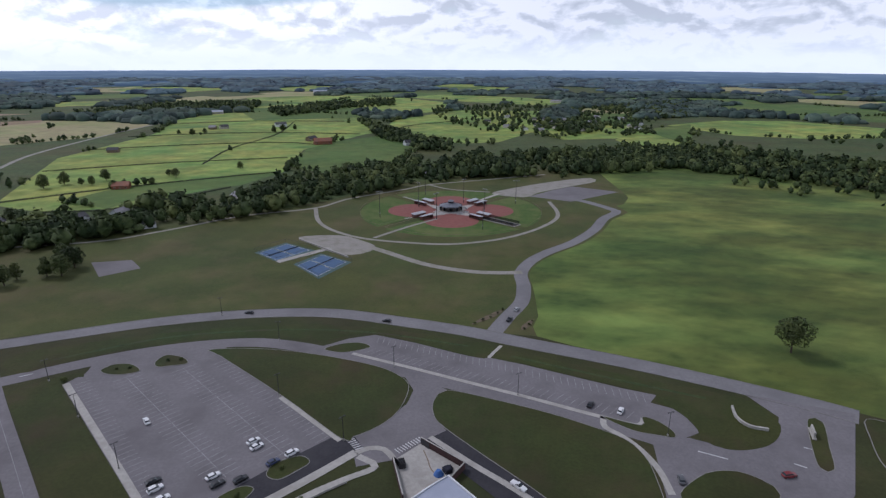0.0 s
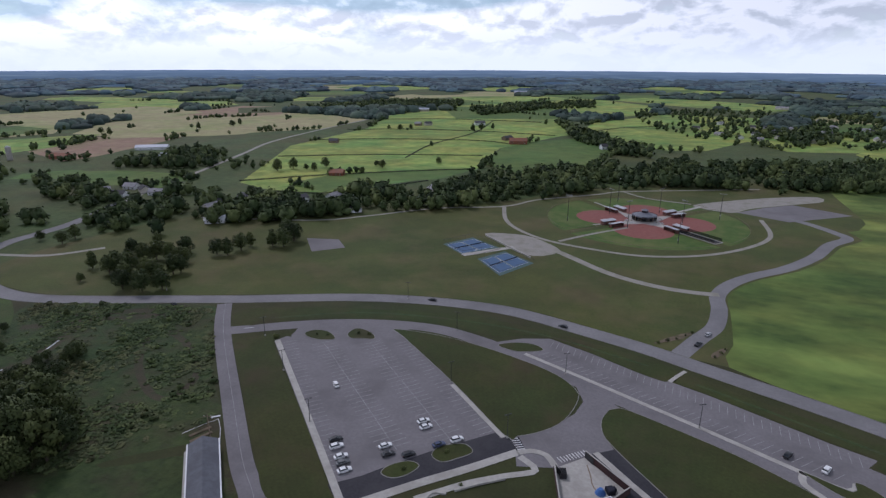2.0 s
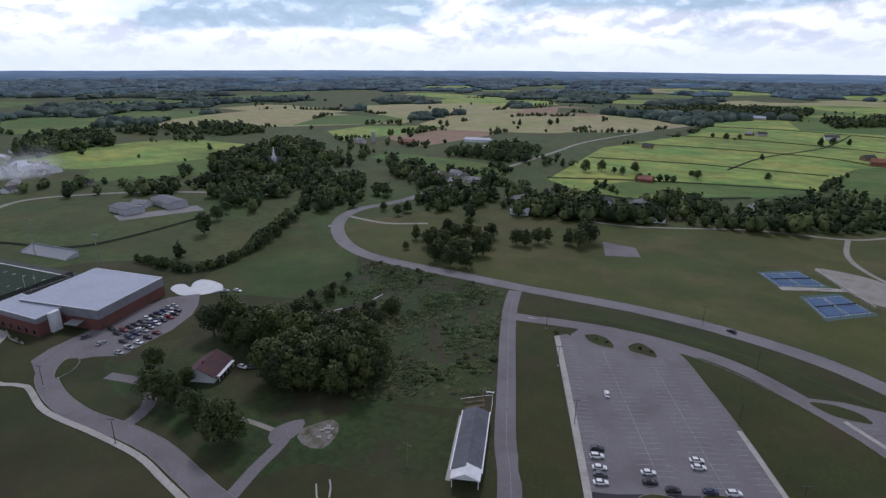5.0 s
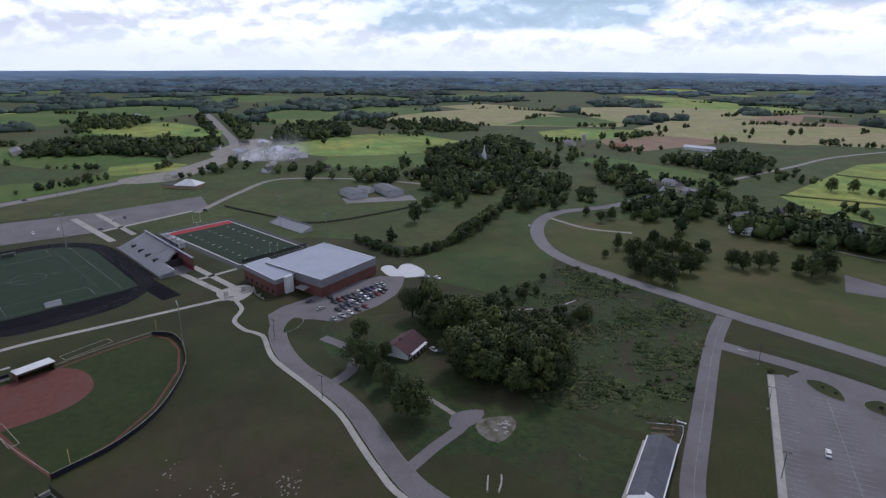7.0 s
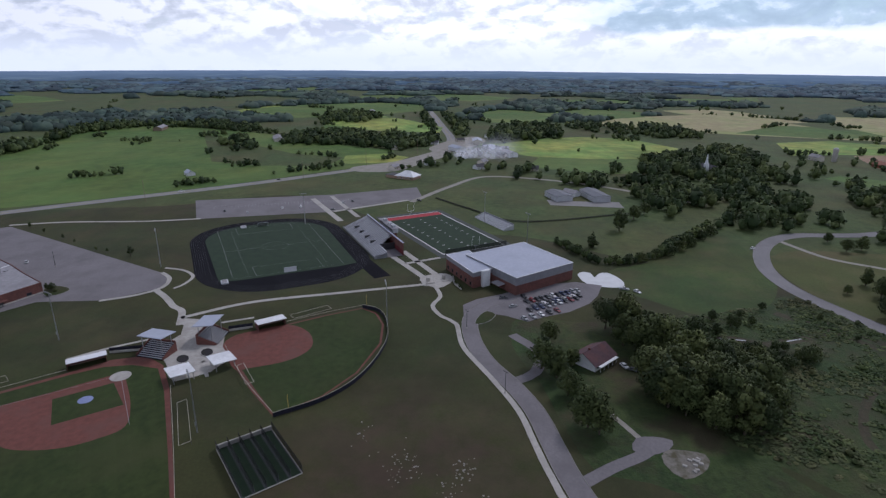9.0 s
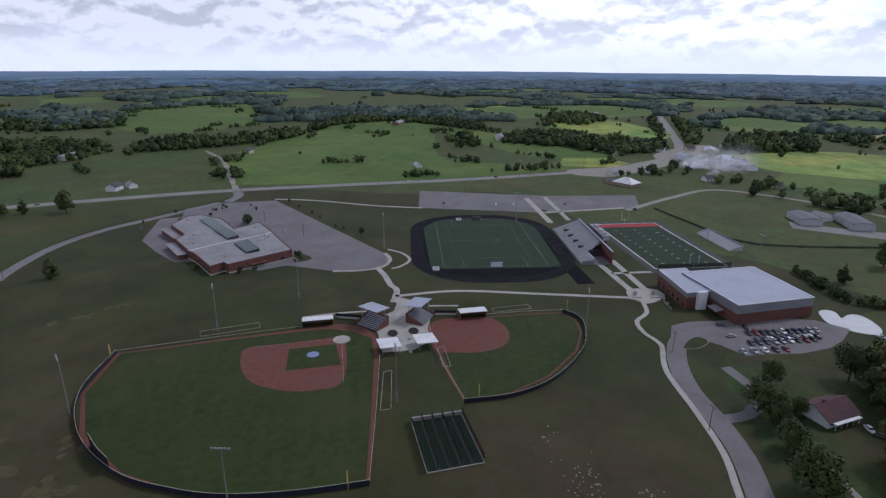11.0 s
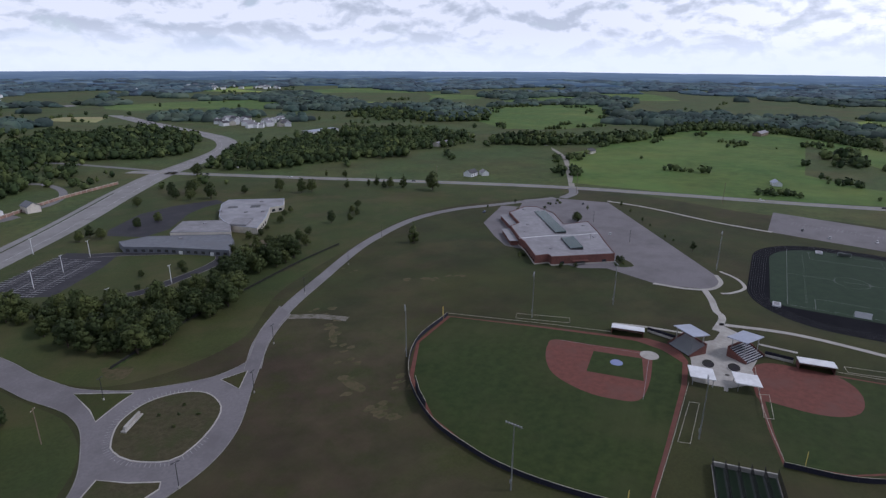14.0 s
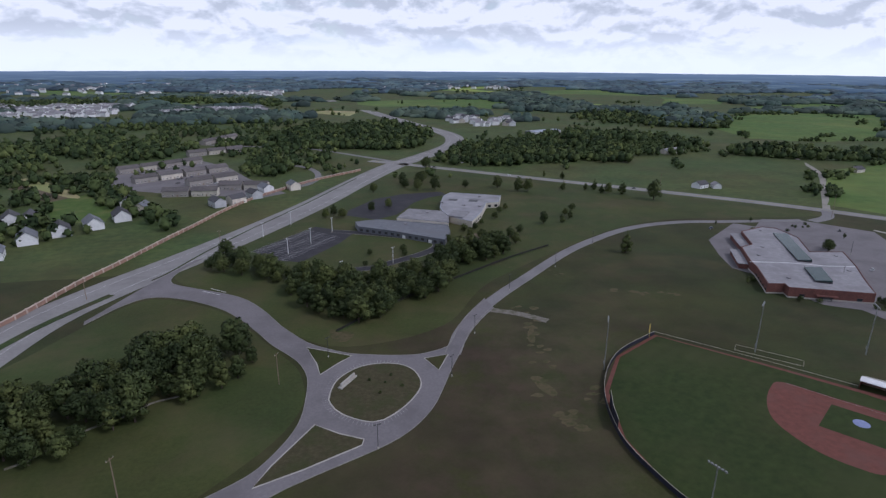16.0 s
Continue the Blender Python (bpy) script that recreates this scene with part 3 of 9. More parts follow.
for (ax, ay), (bx, by), n in (((-105, -257), (-98, -222), 16), ((-98, -222), (-92, -197), 10), ((-83, -164), (-92, -159), 9), ((-164, -267), (-196, -256), 12), ((-113, -322), (-144, -299), 6), ((-108, -168), (-98, -180), 6), ((-88, -190), (-84, -180), 5)):
    for k in range(n):
        t, r = wear.random(), wear.uniform(0.5, 2.1)
        cx, cy = ax + (bx - ax) * t + wear.normal(0, 2.6), ay + (by - ay) * t + wear.normal(0, 2.6)
        sheet("worn_patch", [(cx + r * 1.5 * math.cos(q) * wear.uniform(0.6, 1.3), cy + r * math.sin(q) * wear.uniform(0.6, 1.3)) for q in (0, 0.8, 1.6, 2.4, 3.2, 4.0, 4.8, 5.6)], 0.036 + 0.0002 * k, THIN, "patch of thin worn grass over pale soil", "worn grass", 1.2)
road("path_8", [(-84, -260), (-99, -251), (-111, -239)], 5, 0.07, THINGRAVEL, "short gravel track ending in grass", "path")

# ---- car parks and islands ----
sheet("car_park_1", [(-149, 197), (-145, 206), (-147, 219), (-131, 225), (-96, 230), (-94, 220), (-61, 190), (-32, 163), (-28, 158), (-41, 145), (-54, 133), (-64, 122), (-71, 116), (-83, 128)], 0.06, ASPHALT,
      "large grey asphalt car park with worn stall lines", "car park")
sheet("car_park_2", [(-53, 230), (-43, 237), (-31, 241), (34, 214), (70, 196), (82, 191), (78, 186), (87, 181), (89, 168), (81, 164), (71, 166), (58, 173), (31, 187), (-1, 203), (-39, 222)], 0.064, ASPHALT,
      "narrow asphalt car park with angled stalls", "car park")
sheet("junction", [(-31, 165), (-22, 171), (-13, 185), (-11, 194), (-15, 204), (-1, 197), (8, 189), (-2, 186), (-2, 175), (2, 168), (-9, 155), (-27, 150)], 0.09, ASPHALT, "wide asphalt crossing of the access roads", "pavement")
sheet("dark_lot", [(-79, 123), (-71, 130), (-66, 136), (-54, 149), (-37, 165), (-31, 165), (-27, 159), (-42, 145), (-54, 132), (-64, 121), (-70, 115)], 0.094, NEWTAR, "fresh black asphalt strip beside the car park", "pavement")
sheet("dark_drive", [(2, 169), (27, 143), (60, 112), (46, 105), (18, 134), (5, 149), (-6, 163)], 0.097, NEWTAR, "fresh black asphalt service drive", "pavement")
sheet("car_park_3", [(71, 164), (84, 165), (94, 160), (105, 160), (116, 168), (121, 177), (116, 192), (150, 179), (122, 138), (100, 120), (65, 132)], 0.088, ASPHALT, "wide asphalt crossing by the school gate", "pavement")
island("grass_island", [(-102, 226), (-80, 227), (-54, 222), (-27, 212), (-15, 202), (-13, 194), (-16, 180), (-22, 171), (-30, 165), (-34, 164), (-61, 190), (-95, 220)], "large kerbed grass island between car park and road")
island("grass_island", [(-3, 178), (-3, 187), (2, 194), (19, 188), (39, 179), (55, 169.5), (62, 164), (65, 158), (66, 148), (62, 128), (45, 122), (25, 143), (2, 169)], "long kerbed grass bank beside the service drive")
sheet("grass_verge", [(-182, 211), (-184, 219), (-172, 228), (-125, 243), (-71, 252), (-29, 247), (11, 236), (23, 229), (18, 219), (-14, 234), (-31, 242), (-41, 241), (-56, 235), (-78, 239), (-107, 237), (-142, 225), (-162, 212), (-171, 206)], 0.09, ISLE, "long grass verge with a ditch between two roads", "grass verge", 3)
sheet("grass_verge", [(26, 229), (35, 224), (76, 205), (112, 190), (118, 182), (119, 172), (112, 163), (103, 159), (94, 159), (88, 164), (89, 172), (85, 182), (80, 187), (82, 192), (70, 197), (34, 215), (21, 220)], 0.09, ISLE, "grass verge with a curved low wall", "grass verge", 3)
island("grass_island", [(-52, 227), (-45, 232), (-37, 233), (-32, 229), (-39, 225), (-45, 224)], "small kerbed grass island at the car park mouth", smooth=1.5)
island("grass_island", [(58, 177), (70, 172), (72, 177), (77, 174), (80, 168), (79, 165), (75, 166), (66, 169)], "small kerbed grass island at the car park end", smooth=1.5)
sheet("grass_verge", [(-164.5, 188.5), (-163, 195), (-157, 201), (-148, 206), (-144, 203), (-150, 197), (-104, 150), (-82, 126), (-60, 100), (-91, 111), (-107, 126.3), (-131, 152.3), (-150, 173)], 0.095, ISLE, "long grass strip between drive and car park", "grass verge", 3)
island("grass_island", [(70, 136), (78, 145), (86, 148.5), (95, 147), (100, 138), (84, 126)], "kerbed grass island near the school", top=0.23)
island("grass_island", [(131, 176), (135, 174), (129, 161), (123, 149), (119, 150), (124, 163)], "narrow kerbed island with a sign in the gateway", smooth=1.5)
island("grass_island", [(152, 176), (160, 170), (158, 150), (146, 142), (140, 150), (146, 166)], "kerbed grass bed beside the gateway")
for c, lab in (([(-140, 208), (-137, 213), (-130, 213), (-124, 208), (-129, 205), (-135, 205)], "small bed of shrubs at the end of the stalls"),
               ([(-121, 215), (-119, 221), (-111, 219), (-107, 214), (-113, 212), (-118, 211)], "small bed of shrubs at the end of the stalls"),
               ([(-54, 146), (-53, 151), (-46, 155), (-42, 152), (-46, 147), (-50, 144)], "small kerbed grass island in black asphalt"),
               ([(-66, 133), (-65, 137), (-60, 141), (-56, 140), (-58, 135), (-62, 132)], "small kerbed grass island in black asphalt")):
    island("grass_island", c, lab, smooth=1.2, top=0.25)
for pts in ([(-165, 217), (-125, 238), (-75, 246), (-32, 243), (12, 230)], [(30, 221), (75, 200), (100, 189)]):
    road("ditch", pts, 1.6, 0.1, WEEDS, "shallow weedy ditch along the grass verge", "ditch")
# traffic circle
island("grass_island", [(-3, -196), (-7, -207), (-17, -215), (-29, -215), (-37, -209), (-39, -197), (-34, -187), (-25, -178), (-17, -175), (-7, -182), (-3, -190)], "oval dry grass middle of the traffic circle", DRYGRASS, wide=0.55, kerb_mat=CONCRETE)
island("grass_island", [(5, -237), (-14, -225), (-8, -220), (0, -212), (1, -221)], "triangular kerbed grass splitter island", smooth=0, wide=0.55, kerb_mat=CONCRETE)
island("grass_island", [(-44, -216), (-55, -217), (-48, -205)], "triangular kerbed grass splitter island", smooth=0, wide=0.55, kerb_mat=CONCRETE)
island("grass_island", [(3, -178), (-5, -171), (-13, -166), (-12, -163), (7, -155), (22, -150), (17, -159)], "long triangular kerbed dry grass island", DRYGRASS, smooth=0, wide=0.55, kerb_mat=CONCRETE)
circle = spline([(-3, -196), (-7, -207), (-17, -215), (-29, -215), (-37, -209), (-39, -197), (-34, -187), (-25, -178), (-17, -175), (-7, -182), (-3, -190)], True, 1.3)
for q in circle:
    d = (q - Vector((-21, -196))).normalized()
    if d.x > -0.55:
        link("apron_joint", *strip([q + d * 0.5, q + d * 2.5], 0.16, 0.094), WORN, bpy.data.objects["entrance_road"])
# concrete walks
for pts, w, lab in (([(-148, 198), (-103, 151), (-70, 116)], 2.4, "straight concrete sidewalk beside the car park"),
                    ([(-61, 189), (-34, 163)], 2.4, "concrete sidewalk at the car park edge"),
                    ([(-39, 223), (-13, 211), (10, 200), (31, 190), (57, 177), (69, 172), (72, 176)], 2.0, "concrete sidewalk along the narrow car park"),
                    ([(58, 177), (57, 171), (62, 165), (66, 157), (68, 148), (68, 138)], 2.2, "curving concrete sidewalk"),
                    ([(-70, 116), (-64, 122), (-54, 132), (-41, 144), (-28, 157)], 3.2, "broad concrete walk below the black asphalt"),
                    ([(-28, 156.5), (-24, 159), (-19, 158.5), (-15.5, 154)], 2.2, "curving concrete walk"),
                    ([(26.5, 230.5), (23, 225), (20, 219.5)], 1.6, "short concrete walk over the ditch"),
                    ([(-27, 155), (-21, 150), (-30, 144), (-40, 137), (-52, 126)], 2.4, "angled concrete walk"),
                    ([(-4, 165), (9, 152), (23, 139), (40, 121)], 2.2, "straight concrete walk along the wall"),
                    ([(-104, 341), (-76, 369)], 5, "wide pale walk between the courts"),
                    ([(-359, -38), (-309, -9)], 4, "broad concrete walk to the stadium"),
                    ([(-365, -29), (-313, -2)], 4, "broad concrete walk to the stadium"),
                    ([(-340, -26), (-352, -4)], 3, "short concrete walk to the gym"),
                    ([(-258, -131), (-278, -102), (-292, -57), (-305, -13)], 3, "long straight concrete walk across the grass"),
                    ([(-278, -183), (-286, -168), (-297, -159), (-311, -161), (-321, -170)], 2.5, "concrete kerb walk round the school car park"),
                    ([(-293, -160), (-283, -150), (-272, -141), (-266, -134), (-250, -128)], 3.5, "curving concrete walk to the ballpark"),
                    ([(-329, -172), (-325, -159), (-315, -149), (-302, -149), (-296, -152)], 2.0, "curved concrete walk on the lawn"),
                    ([(-515, -123), (-439, -84)], 5, "concrete walk from far car park to stadium"),
                    ([(-526, -108), (-452, -72)], 4, "concrete walk from far car park to stadium"),
                    ([(-469, -95), (-512, -35)], 4, "concrete walk along the far car park")):
    road("sidewalk", pts, w, 0.16, CONCRETE, lab, "sidewalk", 2.0)
sheet("plaza", [(-318, -14), (-323, 0), (-312, 4), (-300, -4), (-308, -14)], 0.17, CONCRETE, "small concrete plaza where walks meet", "plaza", 3)
# park
sheet("car_park_4", [(47, 537), (76, 566), (126, 600), (160, 613), (160, 594), (132, 572), (94, 543), (76, 522)], 0.06, GRAVEL, "pale gravel car park by the ball fields", "car park", 8)
sheet("car_park_5", [(81, 525), (106, 551), (131, 570), (170, 545), (116, 505)], 0.064, ASPHALT, "grey asphalt car park by the ball fields", "car park")
sheet("car_park_6", [(-103, 394), (-75, 399), (-56, 386), (-45, 371), (-54, 357), (-68, 357), (-87, 374)], 0.066, GRAVEL, "pale gravel car park by the courts", "car park", 6)
sheet("pavement_1", [(-220, 339), (-197, 344), (-184, 329), (-201, 314)], 0.06, ASPHALT, "square asphalt pad alone on the grass", "pavement")
# gym and stadium grounds
sheet("car_park_7", [(-277, 9), (-285, 17), (-291, 29), (-298, 40), (-306, 54), (-311, 75), (-306, 89), (-291, 83), (-280, 76), (-269, 63), (-262, 48), (-257, 40), (-264, 30), (-266, 23), (-256, 14), (-263, 9)], 0.07, ASPHALT, "asphalt car park full of cars before the gym", "car park")
island("grass_island", [(-254, 14.5), (-263, 16.5), (-269, 21), (-265, 25), (-257, 21)], "small kerbed grass island by the gym drive", smooth=1.5)
sheet("car_park_8", [(-505, -227), (-532, -108), (-568, -30), (-519, -22), (-469, -92), (-442, -200)], 0.06, ASPHALT, "long asphalt car park behind the track", "car park")
sheet("car_park_9", [(-360, -381), (-388, -370), (-416, -330), (-320, -169), (-311, -160), (-296, -160), (-279, -179), (-276, -215), (-262, -225), (-255, -262), (-300, -330)], 0.062, ASPHALT, "broad pale asphalt car park round the school", "car park")
sheet("pavement_2", [(-328, -375), (-279, -340), (-263, -308), (-254, -285), (-264, -262), (-300, -300), (-340, -360)], 0.066, ASPHALT, "pale service yard beside the school", "pavement")
sheet("car_park_10", [(38, -384), (-4, -435), (-32, -413), (-20, -390), (7, -354), (26, -363)], 0.06, NEWTAR, "dark asphalt car park with white stall lines", "car park")
road("road_18", [(-6, -318), (-19, -332), (-35, -334), (-54, -344), (-70, -353), (-82, -363), (-86, -373), (-81, -383), (-66, -394), (-45, -406), (-30, -414), (-16, -420)], 7, 0.07, NEWTAR, "dark asphalt loop drive before the school", kerb=0.1)
sheet("car_park_11", [(-30, -464), (-33, -480), (-60, -518), (-87, -532), (-126, -536), (-129, -522), (-109, -513), (-93, -497), (-71, -458), (-52, -446)], 0.06, NEWTAR, "dark asphalt yard behind the school", "car park")
road("sidewalk", [(-315, -12), (-309, -13), (-303, -11)], 2.4, 0.16, CONCRETE, "short concrete link walk", "sidewalk", 2.0)
for pts in ([(-6, -253), (-12, -250), (-17, -247), (-15, -242), (-12, -239), (-7, -242)], [(-84, -190), (-88, -184), (-89, -178), (-86, -176), (-83, -183)], [(-101, -234), (-99, -226), (-96, -219), (-94, -221), (-97, -230)]):
    sheet("worn_patch", pts, 0.034, THIN, "patch of thin worn grass over brown soil", "worn grass", 2.5)
sheet("car_park_12", [(205, -650), (180, -610), (110, -570), (40, -545), (20, -560), (60, -640), (90, -720), (140, -790), (200, -730)], 0.06, ASPHALT, "asphalt courts between the apartment rows", "car park")

# ---- fields ----
# some fields take dull pasture as cloud shade put into their colour
FIELDS = [
    (HAY, [(436, 1140), (580, 1230), (726, 1223), (829, 1093), (727, 954), (600, 940), (493, 985)]),
    (HAY, [(123, 1102), (250, 1230), (386, 1272), (376, 1063), (280, 940), (193, 921)]),
    (HAY_PALE, [(307, 1486), (380, 1560), (477, 1581), (468, 1412), (380, 1330), (299, 1321)]),
    (CROP, [(708, 1590), (860, 1690), (1035, 1704), (1138, 1516), (1012, 1344), (681, 1375)]),
    (HAY, [(-390, 485), (-490, 730), (-485, 975), (-550, 1220), (-525, 1370), (-365, 1420), (-185, 1330), (-95, 1055), (-135, 975), (-195, 810), (-180, 640), (-205, 590), (-275, 475), (-330, 460)]),
    (CROP, [(-285, 475), (-270, 530), (-205, 570), (-180, 640), (-225, 625), (-320, 560), (-340, 500)]),
    (HAY, [(-110, 1025), (-100, 1225), (40, 1475), (240, 1455), (180, 1065), (85, 890), (30, 875), (-40, 930)]),
    (HAY, [(-395, 1520), (-280, 2005), (15, 1870), (15, 1465), (-105, 1310), (-195, 1405)]),
    (CROP, [(290, 1340), (345, 1395), (465, 1390), (380, 1120), (325, 1125), (300, 1235)]),
    (CROP, [(305, 905), (395, 1090), (490, 1155), (390, 905), (350, 920)]),
    (HAY, [(275, 925), (355, 1075), (365, 970), (370, 850), (340, 780), (280, 825)]),
    (HAY_PALE, [(-910, 720), (-1000, 860), (-1025, 1015), (-935, 1110), (-895, 1195), (-695, 1180), (-560, 1125), (-555, 940), (-650, 830), (-740, 765), (-805, 715)]),
    (TILLED, [(-810, 640), (-800, 700), (-760, 725), (-700, 695), (-680, 605), (-680, 530)]),
    (HAY, [(-1570, 1265), (-1480, 1360), (-1180, 1450), (-1065, 1355), (-1140, 1200), (-1370, 1100)]),
    (TILLED, [(-1055, 1075), (-1030, 1185), (-1030, 1325), (-870, 1340), (-795, 1150), (-855, 1040)]),
    (CROP, [(-605, 470), (-555, 495), (-490, 500), (-445, 485), (-465, 440), (-540, 415)]),
    (HAY_PALE, [(-1200, 280), (-1355, 425), (-1420, 630), (-1315, 745), (-1130, 790), (-1090, 885), (-940, 710), (-1025, 505), (-1095, 345)]),
    (TILLED, [(-790, 555), (-845, 690), (-800, 795), (-725, 810), (-695, 695), (-670, 560), (-675, 515)]),
    (CROP, [(-1045, 515), (-1180, 665), (-1135, 775), (-1005, 760), (-970, 640)]),
    (CROP, [(-1365, 40), (-1540, 135), (-1465, 235), (-1300, 265), (-1205, 180), (-1200, 85)]),
    (CROP, [(-1430, 240), (-1565, 365), (-1475, 495), (-1345, 450), (-1260, 295)]),
    (HAY, [(-815, 65), (-900, 90), (-960, 165), (-975, 225), (-960, 300), (-850, 340), (-755, 285), (-755, 205), (-750, 130)]),
    (CROP, [(-685, 95), (-770, 125), (-755, 235), (-790, 315), (-660, 250), (-645, 185)]),
    (CROP, [(-1250, -265), (-1250, -180), (-1235, -70), (-1125, -30), (-1045, -115), (-1080, -230)]),
    (HAY_PALE, [(-815, 695), (-905, 850), (-890, 1030), (-775, 1155), (-655, 975), (-640, 820), (-675, 780)]),
    (HAY, [(-920, 520), (-945, 620), (-865, 735), (-795, 640), (-800, 540), (-790, 470)]),
    (CROP, [(-650, -515), (-815, -560), (-960, -575), (-1085, -520), (-970, -370), (-875, -235), (-820, -75), (-705, -70), (-665, -125), (-645, -190), (-565, -280), (-500, -350), (-485, -390)]),
    (CROP, [(-470, -380), (-560, -445), (-605, -395), (-655, -320), (-690, -185), (-705, -105), (-640, -185), (-540, -295)]),
    (PASTURE, [(-995, -605), (-1115, -555), (-1125, -405), (-975, -280), (-900, -330), (-890, -520)]),
    (CROP, [(-1385, -555), (-1605, -485), (-1540, -300), (-1375, -310), (-1285, -425)]),
    (HAY, [(-845, 90), (-940, 170), (-965, 270), (-860, 330), (-755, 285), (-750, 195), (-765, 125)]),
    (CROP, [(-455, -410), (-580, -515), (-745, -595), (-950, -660), (-1130, -630), (-1080, -465), (-995, -310), (-830, -115), (-765, -70), (-700, -85), (-575, -220), (-505, -315)]),
    (PASTURE, [(-780, -455), (-930, -465), (-965, -395), (-860, -290), (-780, -210), (-750, -135), (-685, -145), (-685, -230), (-740, -365)]),
    (HAY, [(-1450, -525), (-1610, -480), (-1605, -355), (-1415, -345), (-1345, -425)]),
    (CROP, [(-820, -1015), (-1070, -1205), (-1230, -1190), (-1250, -1015), (-945, -785), (-820, -765), (-730, -825)]),
    (HAY, [(-775, -1530), (-940, -1600), (-1060, -1545), (-955, -1395), (-820, -1395)]),
    (HAY, [(-700, -130), (-765, -135), (-785, -85), (-755, -50), (-715, -65)]),
    (PASTURE, [(-495, -720), (-580, -710), (-635, -620), (-490, -460), (-445, -460), (-430, -530), (-430, -590)]),
    (HAY, [(-660, -2470), (-870, -2575), (-920, -2355), (-810, -2125), (-590, -2230)]),
    (PASTURE, [(-1615, -950), (-2050, -1035), (-1940, -810), (-1800, -570), (-1475, -550), (-1290, -705)]),
    (CROP, [(-525, -480), (-610, -555), (-805, -585), (-1030, -635), (-1145, -485), (-580, -235), (-530, -285), (-510, -365), (-475, -415)]),
    (CROP, [(-775, -985), (-1050, -1240), (-1250, -1235), (-1175, -1020), (-990, -815), (-725, -820)]),
    (HAY, [(-800, -1595), (-990, -1680), (-1045, -1535), (-915, -1395), (-785, -1455)]),
    (HAY, [(-580, -2610), (-885, -2785), (-1015, -2605), (-825, -2300)]),
    (PASTURE, [(-220, -645), (-245, -695), (-305, -690), (-310, -640), (-285, -610)]),
    (CROP, [(-810, -990), (-1030, -1200), (-1205, -1250), (-1375, -1140), (-925, -755), (-770, -785), (-750, -865)]),
    (HAY, [(-755, -1510), (-930, -1665), (-1085, -1545), (-950, -1400)]),
    (PASTURE, [(475, -1395), (415, -1455), (320, -1345), (310, -1200), (410, -1250)]),
    (HAY_PALE, [(-5, -1455), (-60, -1510), (-140, -1465), (-105, -1350)]),
    (HAY, [(-555, -2490), (-895, -2845), (-1010, -2590), (-720, -2285)]),
    (CROP, [(-628, 415), (-584, 433), (-515, 433), (-445, 434), (-458, 487), (-525, 500), (-554, 479), (-613, 478), (-643, 441)]),
    (HAY, [(-884, 37), (-909, 149), (-793, 133), (-821, 100), (-851, 67)]),
    (HAY, [(-1465, -354), (-1452, -231), (-1256, -91), (-1105, -8), (-1022, -14), (-1041, -116), (-1137, -229)]),
    (CROP, [(-182, 678), (-192, 812), (-166, 894), (-78, 992), (-29, 857), (-54, 713), (-89, 664), (-130, 634)]),
    (BARE, [(285, -635), (270, -675), (225, -620), (205, -580), (225, -565)]),
    (PARKGRASS, [(225, -565), (200, -590), (160, -525), (155, -480), (195, -490)]),
]
FIELD_WORDS = {
    HAY: ("yellow-green hay field with sun patches put into its colour", "hay field"),
    CROP: ("bright green crop field", "crop field"),
    HAY_PALE: ("pale dry stubble field", "stubble field"),
    TILLED: ("reddish-brown tilled field", "tilled field"),
    PASTURE: ("dull green pasture field", "pasture"),
    PARKGRASS: ("bright green mown grass patch", "lawn"),
    BARE: ("patch of bare brown earth", "bare earth"),
}
for k, (m, pts) in enumerate(FIELDS):
    sheet("field", pts, 0.03 + 0.0012 * k, m, FIELD_WORDS[m][0], FIELD_WORDS[m][1])

